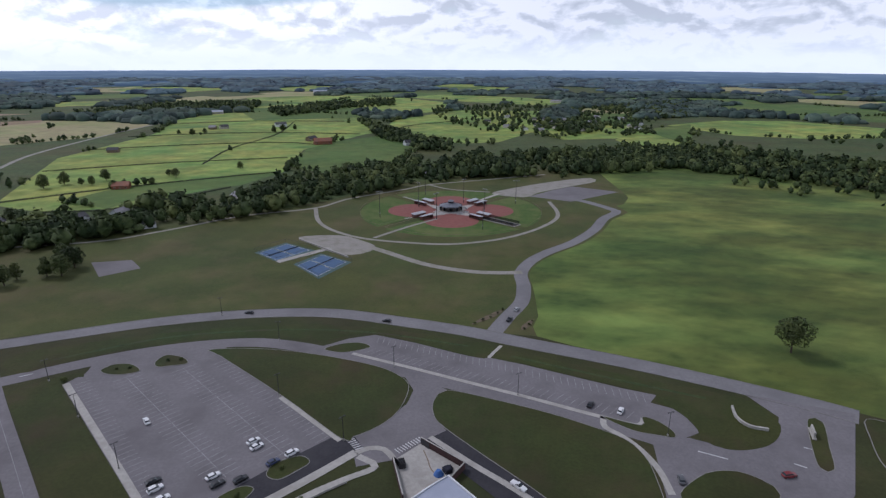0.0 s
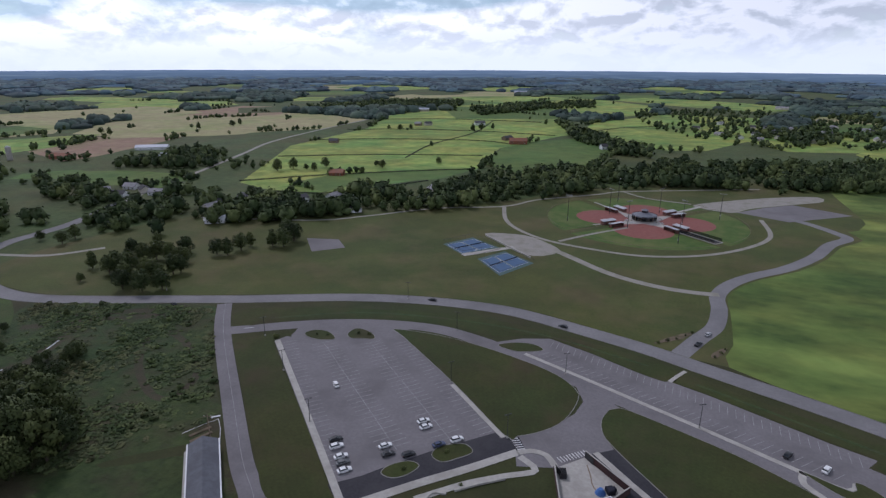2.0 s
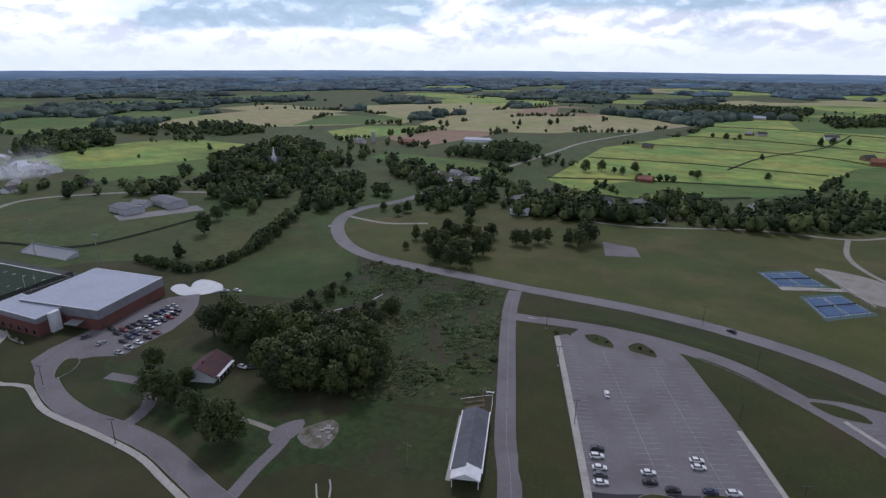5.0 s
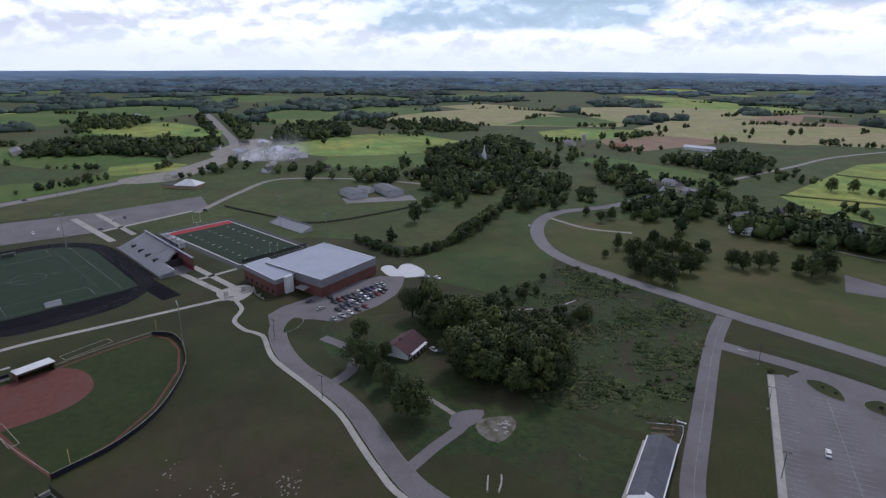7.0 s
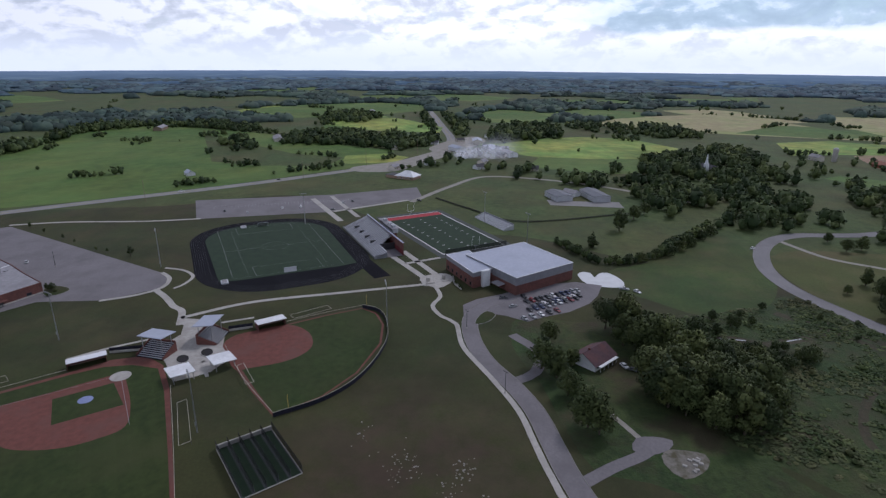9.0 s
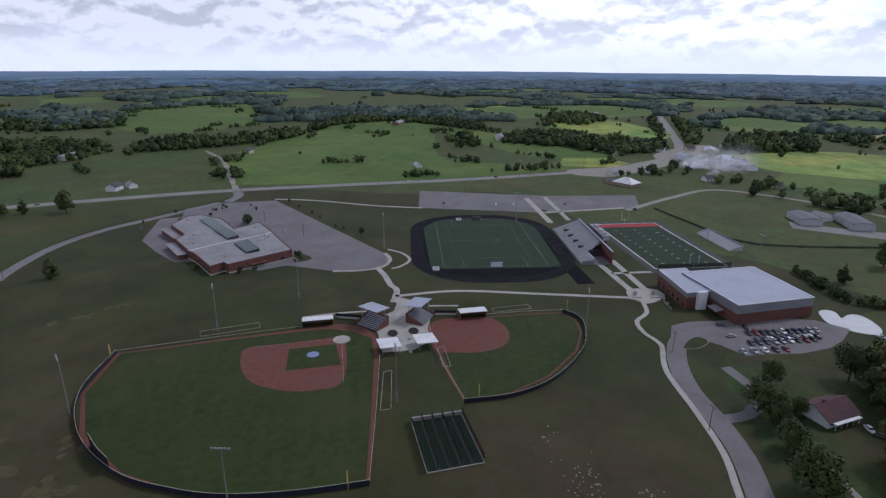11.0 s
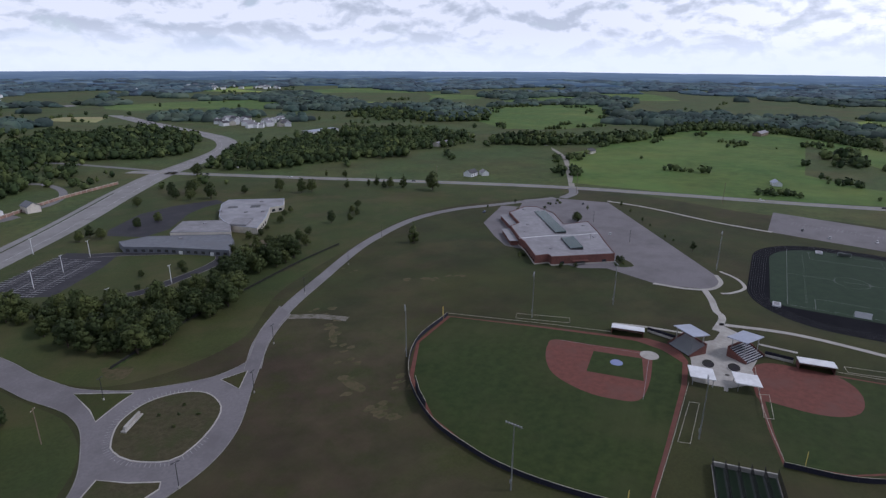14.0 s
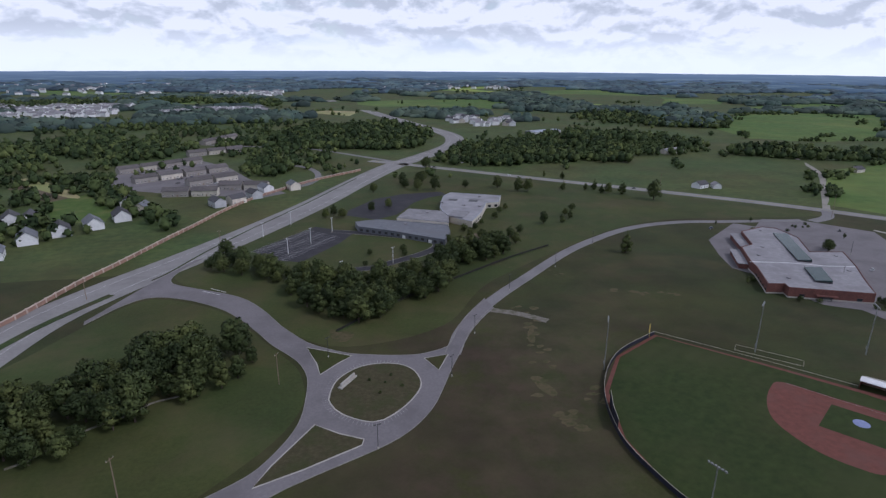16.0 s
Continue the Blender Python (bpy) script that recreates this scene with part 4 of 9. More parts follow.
WOODS_AT = {
    "river": [(315, 635), (285, 645), (200, 645), (120, 625), (35, 605), (-20, 585), (-80, 515), (-115, 490), (-155, 450), (-195, 425), (-240, 395), (-265, 370), (-290, 355), (-320, 340), (-335, 330), (-340, 375), (-295, 410), (-240, 435), (-210, 480), (-175, 545), (-140, 595), (-90, 665), (-25, 700), (40, 740), (175, 770), (270, 780), (355, 715)],
    "farwood_a": [(-425, 1420), (-295, 1655), (-150, 1820), (-130, 1600), (-240, 1525), (-355, 1280)],
    "band_a": [(-825, 1295), (-735, 1635), (-510, 1705), (-470, 1460), (-645, 1300)],
    "belt_a": [(-90, 1030), (15, 850), (25, 790), (-30, 800), (-100, 925), (-185, 1240)],
    "homes_a": [(160, 1060), (225, 1210), (280, 1160), (300, 1060), (245, 995), (185, 980)],
    "band_b": [(370, 1495), (740, 1765), (550, 1305), (470, 1250), (465, 1390)],
    "church_wood": [(-644, 178), (-547, 175), (-490, 179), (-449, 185), (-429, 203), (-420, 224), (-418, 249), (-421, 283), (-424, 302), (-467, 313), (-513, 316), (-551, 311), (-607, 334), (-558, 363), (-629, 412), (-660, 370), (-766, 419), (-810, 413), (-848, 393), (-787, 329), (-744, 278), (-707, 226)],
    "creek_b": [(-592, 400), (-515, 370), (-464, 354), (-427, 344), (-435, 375), (-478, 403), (-525, 419), (-584, 433)],
    "knoll": [(-576, 497), (-545, 518), (-498, 528), (-470, 521), (-487, 577), (-533, 646), (-568, 632), (-585, 597), (-591, 535)],
    "roadside_b": [(-391, 301), (-407, 340), (-390, 361), (-429, 426), (-412, 441), (-388, 435), (-345, 385), (-309, 348), (-319, 334), (-344, 321), (-357, 301)],
    "smoke_side": [(-671, -47), (-669, -19), (-731, 7), (-798, -1), (-748, -48)],
    "shops_b": [(-921, 65), (-936, 153), (-1062, 170), (-1083, 125), (-1041, 78)],
    "homes_b": [(-405, 320), (-400, 375), (-365, 410), (-315, 435), (-270, 460), (-230, 530), (-195, 465), (-220, 400), (-250, 380), (-250, 350), (-270, 365), (-300, 340), (-330, 305)],
    "wedge_b": [(-1145, 220), (-1135, 355), (-1080, 430), (-960, 425), (-960, 360), (-1055, 245)],
    "band_c": [(-1070, 90), (-1170, 165), (-1115, 215), (-950, 185), (-950, 95)],
    "band_d": [(-1010, -220), (-985, -110), (-915, 0), (-840, 0), (-850, -100), (-875, -190)],
    "band_e": [(-1380, -290), (-1400, -200), (-1295, -140), (-1185, -170), (-1175, -250)],
    "band_f": [(-1410, -70), (-1300, 40), (-980, 35), (-970, -20)],
    "homes_c": [(-710, -60), (-810, -40), (-795, 0), (-750, 5), (-700, -15), (-680, -45)],
    "clump_c": [(-640, 75), (-665, 95), (-620, 90), (-610, 70)],
    "church_w": [(-590, 115), (-615, 160), (-590, 170), (-560, 150)],
    "band_g": [(-935, -270), (-980, -185), (-885, -30), (-805, -60), (-860, -160), (-870, -240)],
    "band_h": [(-535, -675), (-675, -735), (-750, -645), (-800, -615), (-1105, -660), (-1140, -445), (-1030, -320), (-1020, -355), (-1105, -550), (-990, -615), (-750, -575), (-675, -605), (-580, -655)],
    "band_i": [(-145, -705), (-205, -655), (-240, -665), (-280, -710), (-335, -735), (-380, -715), (-460, -680), (-520, -690), (-515, -790), (-435, -825), (-355, -885), (-260, -820), (-205, -825)],
    "band_j": [(-335, -905), (-480, -960), (-575, -845), (-600, -760), (-550, -720), (-500, -825), (-405, -880)],
    "band_k": [(-575, -1200), (-715, -1340), (-805, -1135), (-920, -1115), (-790, -960), (-675, -1005), (-590, -1135)],
    "band_l": [(-855, -250), (-1005, -240), (-970, -165), (-940, -120), (-870, -120), (-860, -190)],
    "band_m": [(-870, -345), (-915, -325), (-825, -270), (-775, -285)],
    "front": [(70, -395), (45, -355), (20, -310), (0, -275), (-10, -260), (-25, -255), (-45, -270), (-65, -280), (-75, -300), (-95, -325), (-125, -340), (-135, -365), (-110, -360), (-75, -330), (-45, -310), (-20, -310), (5, -325), (30, -345), (55, -375)],
    "corner": [(110, -170), (100, -175), (85, -175), (70, -190), (55, -200), (30, -210), (25, -225), (35, -240), (55, -250), (75, -240), (85, -215), (105, -215), (130, -210)],
    "highw": [(90, -905), (35, -1035), (-25, -1170), (-175, -1140), (-220, -970), (-165, -830), (-115, -805), (-80, -830), (15, -830)],
    "apts_b": [(69, -668), (37, -640), (17, -668), (11, -731), (41, -763), (73, -757)],
    "apts_c": [(-1, -726), (-28, -715), (-35, -776), (-3, -789)],
    "apts": [(245, -640), (195, -580), (135, -485), (105, -445), (95, -460), (115, -500), (170, -585), (225, -680)],
    "town_a": [(370, -820), (320, -860), (230, -770), (160, -800), (175, -895), (280, -960), (375, -1010), (425, -945)],
    "town_b": [(810, -1870), (565, -1995), (250, -2120), (60, -1920), (55, -1640), (380, -1865), (690, -1575)],
    "junc_w": [(-210, -705), (-275, -765), (-345, -725), (-405, -685), (-400, -645), (-320, -670), (-240, -655)],
}
TREES_AT = [
    ("oak", [(153, 225, 17)]),
    ("mid", [(-264, 221, 13), (-251, 222, 14), (-243, 228, 13), (-255, 249, 14), (-264, 267, 12), (-281, 243, 15), (-284, 266, 14), (-296, 222, 6), (-267, 241, 13), (-255, 287, 12), (-248, 289, 13), (-246, 300, 13), (-246, 310, 11), (-224, 316, 14), (-224, 329, 15), (-232, 315, 13), (-235, 337, 14), (-370, 270, 10), (-374, 283, 11), (-392, 271, 8)]),
    ("mid", [(-390, 552, 15), (-382, 572, 14), (-364, 570, 8), (-353, 570, 10), (-351, 592, 13), (-286, 610, 11), (-297, 618, 8), (-235, 663, 9), (-334, 430, 13), (-838, 731, 14), (-865, 738, 12), (-763, 853, 14), (-733, 907, 13), (-736, 934, 14), (-414, 962, 12), (-441, 972, 9), (-402, 984, 10), (-289, 998, 15), (-279, 1019, 14), (-264, 1042, 12)]),
    ("bush", [(-376, 82, 6), (-366, 88, 6), (-344, 108, 6), (-344, 115, 7), (-347, 125, 7), (-355, 137, 7), (-361, 147, 8), (-371, 158, 8), (-382, 170, 8), (-398, 184, 8), (-408, 195, 8), (-216, 125, 8), (-216, 132, 9), (-217, 138, 8), (-214, 143, 7), (-220, 155, 8), (-222, 159, 7), (-226, 134, 7), (-259, 245, 5)]),
    ("cone", [(-376, 100, 13), (-205, -327, 17), (-195, -406, 9), (-207, -417, 9), (-295, -488, 15), (-279, -514, 12), (-270, -515, 9), (-249, -521, 10), (-257, -589, 8), (-278, -497, 10)]),
    ("mid", [(-417, 130, 18), (-450, 151, 13), (-467, 165, 11), (-212, 40, 14), (-205, 45, 15), (-192, 47, 12), (-172, 50, 17), (-168, 53, 13), (-214, 53, 9)]),
    ("mid", [(-312, -461, 20), (-201, -521, 16), (-211, -520, 14), (-186, -540, 14), (-155, -548, 9), (-341, -299, 9), (-270, -569, 9), (-285, -496, 11)]),
    ("young", [(-344, -375, 5), (-413, -313, 6), (-401, -294, 4.5), (-386, -271, 4.5), (-378, -258, 3.5), (-361, -233, 3.5), (-358, -224, 3.5), (-350, -204, 8), (-378, -321, 5), (-292, -220, 5), (-244, -260, 5), (-311, -374, 4)]),
    ("mid", [(-96, -577, 14), (-123, -544, 16), (-106, -547, 12), (-13, -458, 9), (-20, -466, 10), (-26, -457, 9), (-52, -474, 9), (-68, -483, 9), (-37, -359, 5), (-60, -361, 6), (43, -365, 9), (-113, -384, 8), (-123, -367, 10), (-141, -377, 9)]),
    ("mid", [(-309, 241, 12), (-291, 237, 13), (-270, 229, 14), (-288, 260, 14), (-276, 269, 13), (-259, 239, 13), (-253, 253, 12), (-276, 283, 13), (-307, 269, 12), (-300, 284, 13), (-296, 246, 12)]),
]


# ---- trees ----
rng = np.random.default_rng(7)


def inside(p, poly):
    x, y = p
    c = False
    for (ax, ay), (bx, by) in zip(poly, poly[1:] + poly[:1]):
        if (ay > y) != (by > y) and x < (bx - ax) * (y - ay) / (by - ay) + ax:
            c = not c
    return c


def scatter(poly, gap, jitter=0.42):
    xs, ys = [p[0] for p in poly], [p[1] for p in poly]
    out = []
    y, row = min(ys), 0
    while y < max(ys):
        x = min(xs) + (gap / 2 if row % 2 else 0)
        while x < max(xs):
            p = (x + rng.uniform(-jitter, jitter) * gap, y + rng.uniform(-jitter, jitter) * gap)
            if inside(p, poly):
                out.append(p)
            x += gap
        y += gap * 0.87
        row += 1
    return out


def lobes(n, wide, low, high, cone=0.0):
    """Centres and radii of the rounded masses of a crown of height 1."""
    out = []
    for k in range(n):
        z = low + (high - low) * (k + 0.5) / n
        t = (z - low) / (high - low)
        r = wide * (1 - cone * t) * (1 - 0.45 * abs(2 * t - 0.9) ** 2.2)
        a = k * 2.4 + rng.uniform(-0.5, 0.5)
        d = r * rng.uniform(0.35, 0.75)
        out.append((d * math.cos(a), d * math.sin(a), z, r * rng.uniform(0.45, 0.68)))
    return out


def leaf_cloud(lob, count, size):
    """Small bent leaf sprays set over the masses: arrays of vertices, quads and soft normals."""
    lob = np.array(lob)
    w = lob[:, 3] ** 2
    pick = rng.choice(len(lob), count, p=w / w.sum())
    d = rng.normal(size=(count, 3))
    d[:, 2] = d[:, 2] * 0.9 + 0.3
    d /= np.linalg.norm(d, axis=1)[:, None]
    c = lob[pick, :3] + d * lob[pick, 3:4] * rng.uniform(0.70, 1.06, (count, 1)) * np.array([1, 1, 0.8])
    nrm = d + rng.normal(scale=0.42, size=(count, 3))
    nrm /= np.linalg.norm(nrm, axis=1)[:, None]
    u = np.cross(nrm, rng.normal(size=(count, 3)))
    u /= np.linalg.norm(u, axis=1)[:, None]
    q = np.cross(nrm, u)
    s = size * rng.uniform(0.55, 1.35, (count, 1))
    v = np.stack([c - u * s, c - q * s * 0.8 - nrm * s * 0.2, c + u * s * 1.1, c + q * s * 0.7 - nrm * s * 0.25], 1).reshape(-1, 3)
    out = c - lob[:, :3].mean(0)
    out /= np.linalg.norm(out, axis=1)[:, None] + 1e-6
    m = d + 0.45 * out + rng.normal(scale=0.16, size=(count, 3))
    m /= np.linalg.norm(m, axis=1)[:, None]
    return v, np.arange(count * 4).reshape(-1, 4), np.repeat(m, 4, axis=0)


def quads(name, v, f, soft, material, parent=None):
    me = bpy.data.meshes.new(name)
    me.vertices.add(len(v))
    me.vertices.foreach_set("co", np.ascontiguousarray(v, dtype=np.float32).ravel())
    me.loops.add(f.size)
    me.loops.foreach_set("vertex_index", np.ascontiguousarray(f, dtype=np.int32).ravel())
    me.polygons.add(len(f))
    me.polygons.foreach_set("loop_start", np.arange(0, f.size, f.shape[1], dtype=np.int32))
    me.update(calc_edges=True)
    me.polygons.foreach_set("use_smooth", [True] * len(f))
    me.attributes.new("custom_normal", "FLOAT_VECTOR", "POINT").data.foreach_set("vector", np.ascontiguousarray(soft, dtype=np.float32).ravel())
    me.materials.append(material)
    ob = new(name, me)
    if parent:
        ob.parent = parent
    return ob


def limb(bm, a, b, ra, rb, sides=6):
    a, b = Vector(a), Vector(b)
    d = (b - a).normalized()
    u = d.orthogonal().normalized()
    w = d.cross(u)
    rings = []
    for p, r in ((a, ra), (a.lerp(b, 0.5) + u * ra * 0.5, (ra + rb) / 2), (b, rb)):
        rings.append([bm.verts.new(p + (u * math.cos(2 * math.pi * k / sides) + w * math.sin(2 * math.pi * k / sides)) * r) for k in range(sides)])
    for i in (0, 1):
        for k in range(sides):
            bm.faces.new((rings[i][k], rings[i][(k + 1) % sides], rings[i + 1][(k + 1) % sides], rings[i + 1][k]))


TREE_KINDS = {
    # masses, width, bottom, top, taper, leaf sprays, leaf size, material, words
    "oak": (16, 0.44, 0.34, 0.92, 0.1, 2600, 0.025, LEAF, "lone broad tree with a dense dark green crown", "tree"),
    "mid": (13, 0.42, 0.20, 0.92, 0.25, 2000, 0.029, LEAF, "leafy dark green tree with an uneven rounded crown", "tree"),
    "tall": (14, 0.33, 0.16, 0.93, 0.35, 2000, 0.028, LEAF, "tall leafy green tree among its neighbours", "tree"),
    "pale": (13, 0.40, 0.18, 0.92, 0.2, 2000, 0.029, LEAF_B, "leafy tree with a paler yellow-green crown", "tree"),
    "cone": (12, 0.32, 0.06, 0.93, 0.75, 1600, 0.028, LEAF, "dense dark pointed evergreen on the grass", "tree"),
    "young": (7, 0.30, 0.28, 0.92, 0.4, 600, 0.040, LEAF, "small young tree planted on the lawn", "young tree"),
    "bush": (9, 0.62, 0.10, 0.85, 0.1, 800, 0.048, LEAF, "rounded wild shrub in a hedgerow", "shrub"),
}
TREE_MADE = {}


def tree(kind, x, y, h, group="trees"):
    m = Matrix.LocRotScale((x, y, 0), Euler((0, 0, rng.uniform(0, 6.28))), (h * rng.uniform(0.92, 1.12), h * rng.uniform(0.92, 1.12), h))
    key = (kind, int(rng.integers(0, 3)))
    if key in TREE_MADE:
        m0 = TREE_MADE[key]
        ob = copy_thing(m0, m)
        ob.scale = m.to_scale()
        return ob
    n, wide, low, high, cone, count, size, material, words, cat = TREE_KINDS[kind]
    ob = thing("tree" if cat != "shrub" else "shrub", Matrix(), words, cat, group)
    lob = lobes(n, wide, low, high, cone)
    bm = bmesh.new()
    top = low + (high - low) * 0.55
    limb(bm, (0, 0, -0.01), (0.01, 0, top), 0.028, 0.010)
    for cx, cy, cz, r in lob[:8]:
        z0 = max(0.12, cz - 0.22)
        limb(bm, (0, 0, z0), (cx * 0.85, cy * 0.85, cz), 0.011, 0.004, 4)
    part("trunk", bm, BARK, ob)
    quads("crown", *leaf_cloud(lob, count, size), material, ob)
    TREE_MADE[key] = ob
    ob.matrix_basis = m
    return ob




# ---- ballpark ----
def ring_inset(pts, by):
    o = [Vector(p) for p in pts]
    if area([tuple(q) for q in o]) < 0:
        o.reverse()
    return [tuple(q) for q in offset(o, by, True)]


def disc(x, y, r, n=28):
    return [(x + r * math.cos(2 * math.pi * k / n), y + r * math.sin(2 * math.pi * k / n)) for k in range(n)]


def paint(name, lines, w, z, material, parent):
    """Straight painted lines, each from a to b."""
    v, f = [], []
    for a, b in lines:
        a, b = Vector(a), Vector(b)
        d = (b - a).normalized()
        s = Vector((-d.y, d.x)) * w / 2
        k = len(v)
        v += [(*(a + s), z), (*(a - s), z), (*(b - s), z), (*(b + s), z)]
        f.append((k, k + 1, k + 2, k + 3))
    return link(name, v, f, material, parent)


def cyl(x, y, z0, z1, r0, r1=None, n=8):
    r1 = r0 if r1 is None else r1
    v = [(x + r * math.cos(2 * math.pi * k / n), y + r * math.sin(2 * math.pi * k / n), z) for r, z in ((r0, z0), (r1, z1)) for k in range(n)]
    f = [(k, (k + 1) % n, n + (k + 1) % n, n + k) for k in range(n)] + [tuple(range(n, 2 * n)), tuple(reversed(range(n)))]
    return v, f


def box(x0, y0, z0, x1, y1, z1, b=0.0):
    """A box; b: width of the chamfer round its top."""
    v = [(x0, y0, z0), (x1, y0, z0), (x1, y1, z0), (x0, y1, z0)]
    if b:
        v += [(x0, y0, z1 - b), (x1, y0, z1 - b), (x1, y1, z1 - b), (x0, y1, z1 - b),
              (x0 + b, y0 + b, z1), (x1 - b, y0 + b, z1), (x1 - b, y1 - b, z1), (x0 + b, y1 - b, z1)]
    else:
        v += [(x0, y0, z1), (x1, y0, z1), (x1, y1, z1), (x0, y1, z1)]
    f = [(3, 2, 1, 0)]
    for j in range(2 if b else 1):
        f += [(4 * j + k, 4 * j + (k + 1) % 4, 4 * j + 4 + (k + 1) % 4, 4 * j + 4 + k) for k in range(4)]
    f.append(tuple(range(len(v) - 4, len(v))))
    return v, f


def joined(*shapes):
    v, f = [], []
    for sv, sf in shapes:
        k = len(v)
        v += sv
        f += [tuple(i + k for i in q) for q in sf]
    return v, f


POST = {}


def fence(line, h, screen, label, closed=False, gap=5.0, rail=None, post=0.05):
    """A fence along a smooth line: screen of cloth or mesh, top rail, posts."""
    ob = thing("fence", Matrix(), label, "fence")
    if screen:
        link("screen", *strip(line, 0.05, h - 0.05, h - 0.1, closed), screen, ob)
    link("top_rail", *strip(line, 0.13, h + 0.06, 0.12, closed), rail or RAIL, ob)
    key = (h, post)
    if key not in POST:
        v, f = cyl(0, 0, 0, h, post, n=6)
        me = bpy.data.meshes.new("post")
        me.from_pydata(v, [], f)
        me.materials.append(DARKMETAL)
        POST[key] = me
    acc = gap
    prev = line[0]
    for q in line:
        acc += (q - prev).length
        prev = q
        if acc >= gap:
            acc = 0
            p = new("post", POST[key])
            p.parent = ob
            p.location = (q.x, q.y, 0)
    return ob


BB = [(-205, -154), (-182, -182), (-154, -214), (-126, -199), (-107, -175), (-98, -147), (-99, -125), (-103, -109), (-112, -91), (-124, -73), (-157, -89), (-194, -107), (-212, -118), (-220, -129), (-216, -142)]
SB = [(-252, -77), (-263, -60), (-272, -43), (-266, -35), (-253, -30), (-233, -29), (-207, -36), (-189, -47), (-177, -62), (-193, -75), (-210, -87), (-228, -98), (-240, -93)]
sheet("warning_track_1", BB, 0.06, CLAY, "red clay warning track round the baseball field", "warning track")
bb_grass = [(-203.5, -152), (-181, -180.5), (-154.5, -212.3), (-127, -198), (-108.5, -174), (-99.7, -146.5), (-100.5, -125.5), (-104.2, -110), (-113.5, -93), (-125, -76.5), (-157, -92.5), (-191, -110.5), (-206, -120), (-212, -131), (-210, -142)]
bb_grass = [(a, b) if k not in (9, 10, 11, 12) else (a * 0.45 + c * 0.55, b * 0.45 + d * 0.55) for k, ((a, b), (c, d)) in enumerate(zip(bb_grass, BB))]
sheet("outfield_1", bb_grass, 0.075, OUTFIELD, "mown dark green baseball outfield", "ball field")
u, w = Vector((0.86, 0.51)), Vector((-0.51, 0.86))
for k in range(-8, 9):
    c = Vector((-150, -138)) + w * (7.0 * k)
    q = [c + u * (t * 2.0) for t in range(-50, 51)]
    run = [p for p in q if inside(tuple(p + w * 1.8), bb_grass) and inside(tuple(p - w * 1.8), bb_grass)]
    if len(run) > 3:
        link("mown_stripe", *strip([run[0], run[-1]], 3.5, 0.079), MOWN, bpy.data.objects["outfield_1"])
sheet("infield_1", [(-206, -131), (-190, -152), (-180, -165), (-173, -163), (-164, -155), (-158, -146), (-156.5, -137), (-158, -126), (-163, -117), (-170, -111.5), (-184, -117), (-202, -128.5)], 0.09, CLAY, "red clay baseball infield", "infield", 1.6)
sheet("infield_grass_1", [(-198, -131), (-186, -147.5), (-170, -137.5), (-183, -119)], 0.105, OUTFIELD, "square of mown grass inside the base paths", "ball field")
ob = tagged(link("home_plate_cover", *cyl(-203, -131, 0.1, 0.17, 4.0, 3.9, 28), CONCRETE), "round pale cover over the home plate area", "ground cover")
ob = tagged(link("mound_cover", *joined(cyl(-186, -135, 0.1, 0.3, 2.7, 1.2, 24)), PALEBLUE), "round pale blue cover over the pitching mound", "ground cover")
paint("foul_line", [((-202, -134), (-181, -164)), ((-200, -129), (-171, -110.5))], 0.12, 0.118, WORN, bpy.data.objects["infield_1"])
sheet("warning_track_2", SB, 0.06, CLAY, "red clay warning track round the softball field", "warning track")
sb_grass = [(-249.5, -75), (-260.5, -59), (-269, -44), (-264, -37), (-252.5, -32.5), (-233.5, -31.5), (-208, -38), (-191, -48), (-180, -62), (-196, -72), (-211, -82), (-226, -90), (-238, -88)]
sb_grass = [(a * 0.4 + c * 0.6, b * 0.4 + d * 0.6) for (a, b), (c, d) in zip(sb_grass, SB)]
sheet("outfield_2", sb_grass, 0.075, OUTFIELD, "mown green softball outfield", "ball field")
sheet("infield_2", [(-239, -98), (-246, -88), (-251, -77), (-249, -70), (-243, -64), (-235, -60.5), (-228, -60), (-221, -63), (-215, -70), (-210, -82), (-209, -87), (-228, -99)], 0.09, CLAY, "red clay softball infield", "infield", 1.6)

bb_line = spline([(-205, -154), (-182, -182), (-154, -214)], False, 3) 
fence(bb_line, 1.6, None, "low chain-link fence with a yellow rail by the baseball field", rail=RAIL)
fence(spline([(-154, -214), (-126, -199), (-107, -175), (-98, -147), (-99, -125), (-103, -109), (-112, -91), (-124, -73)], False, 3), 2.1, NAVY, "navy windscreen outfield fence with a pale top rail", rail=RAIL)
fence(spline([(-124, -73), (-157, -88.5), (-194, -106.5)], False, 3), 1.8, None, "chain-link fence along the first-base side", rail=RAIL)
fence(spline([(-252, -77), (-263, -60), (-272, -43)], False, 3), 1.6, None, "low fence along the softball foul line", rail=RAIL)
fence(spline([(-272, -43), (-267, -34), (-253, -28.5), (-232, -27), (-205, -33.5), (-187.5, -45), (-176, -61.5)], False, 3), 2.0, NAVY, "dark windscreen softball outfield fence with a pale rail", rail=RAIL)
fence(spline([(-177, -62), (-193, -75), (-210, -87), (-228, -98)], False, 3), 1.8, None, "chain-link fence along the softball infield", rail=RAIL)
fence([Vector(p) for p in ((-98.5, -150), (-101, -158), (-105, -167))], 5.5, NAVY, "tall dark batter's-eye screen behind centre field", gap=4)
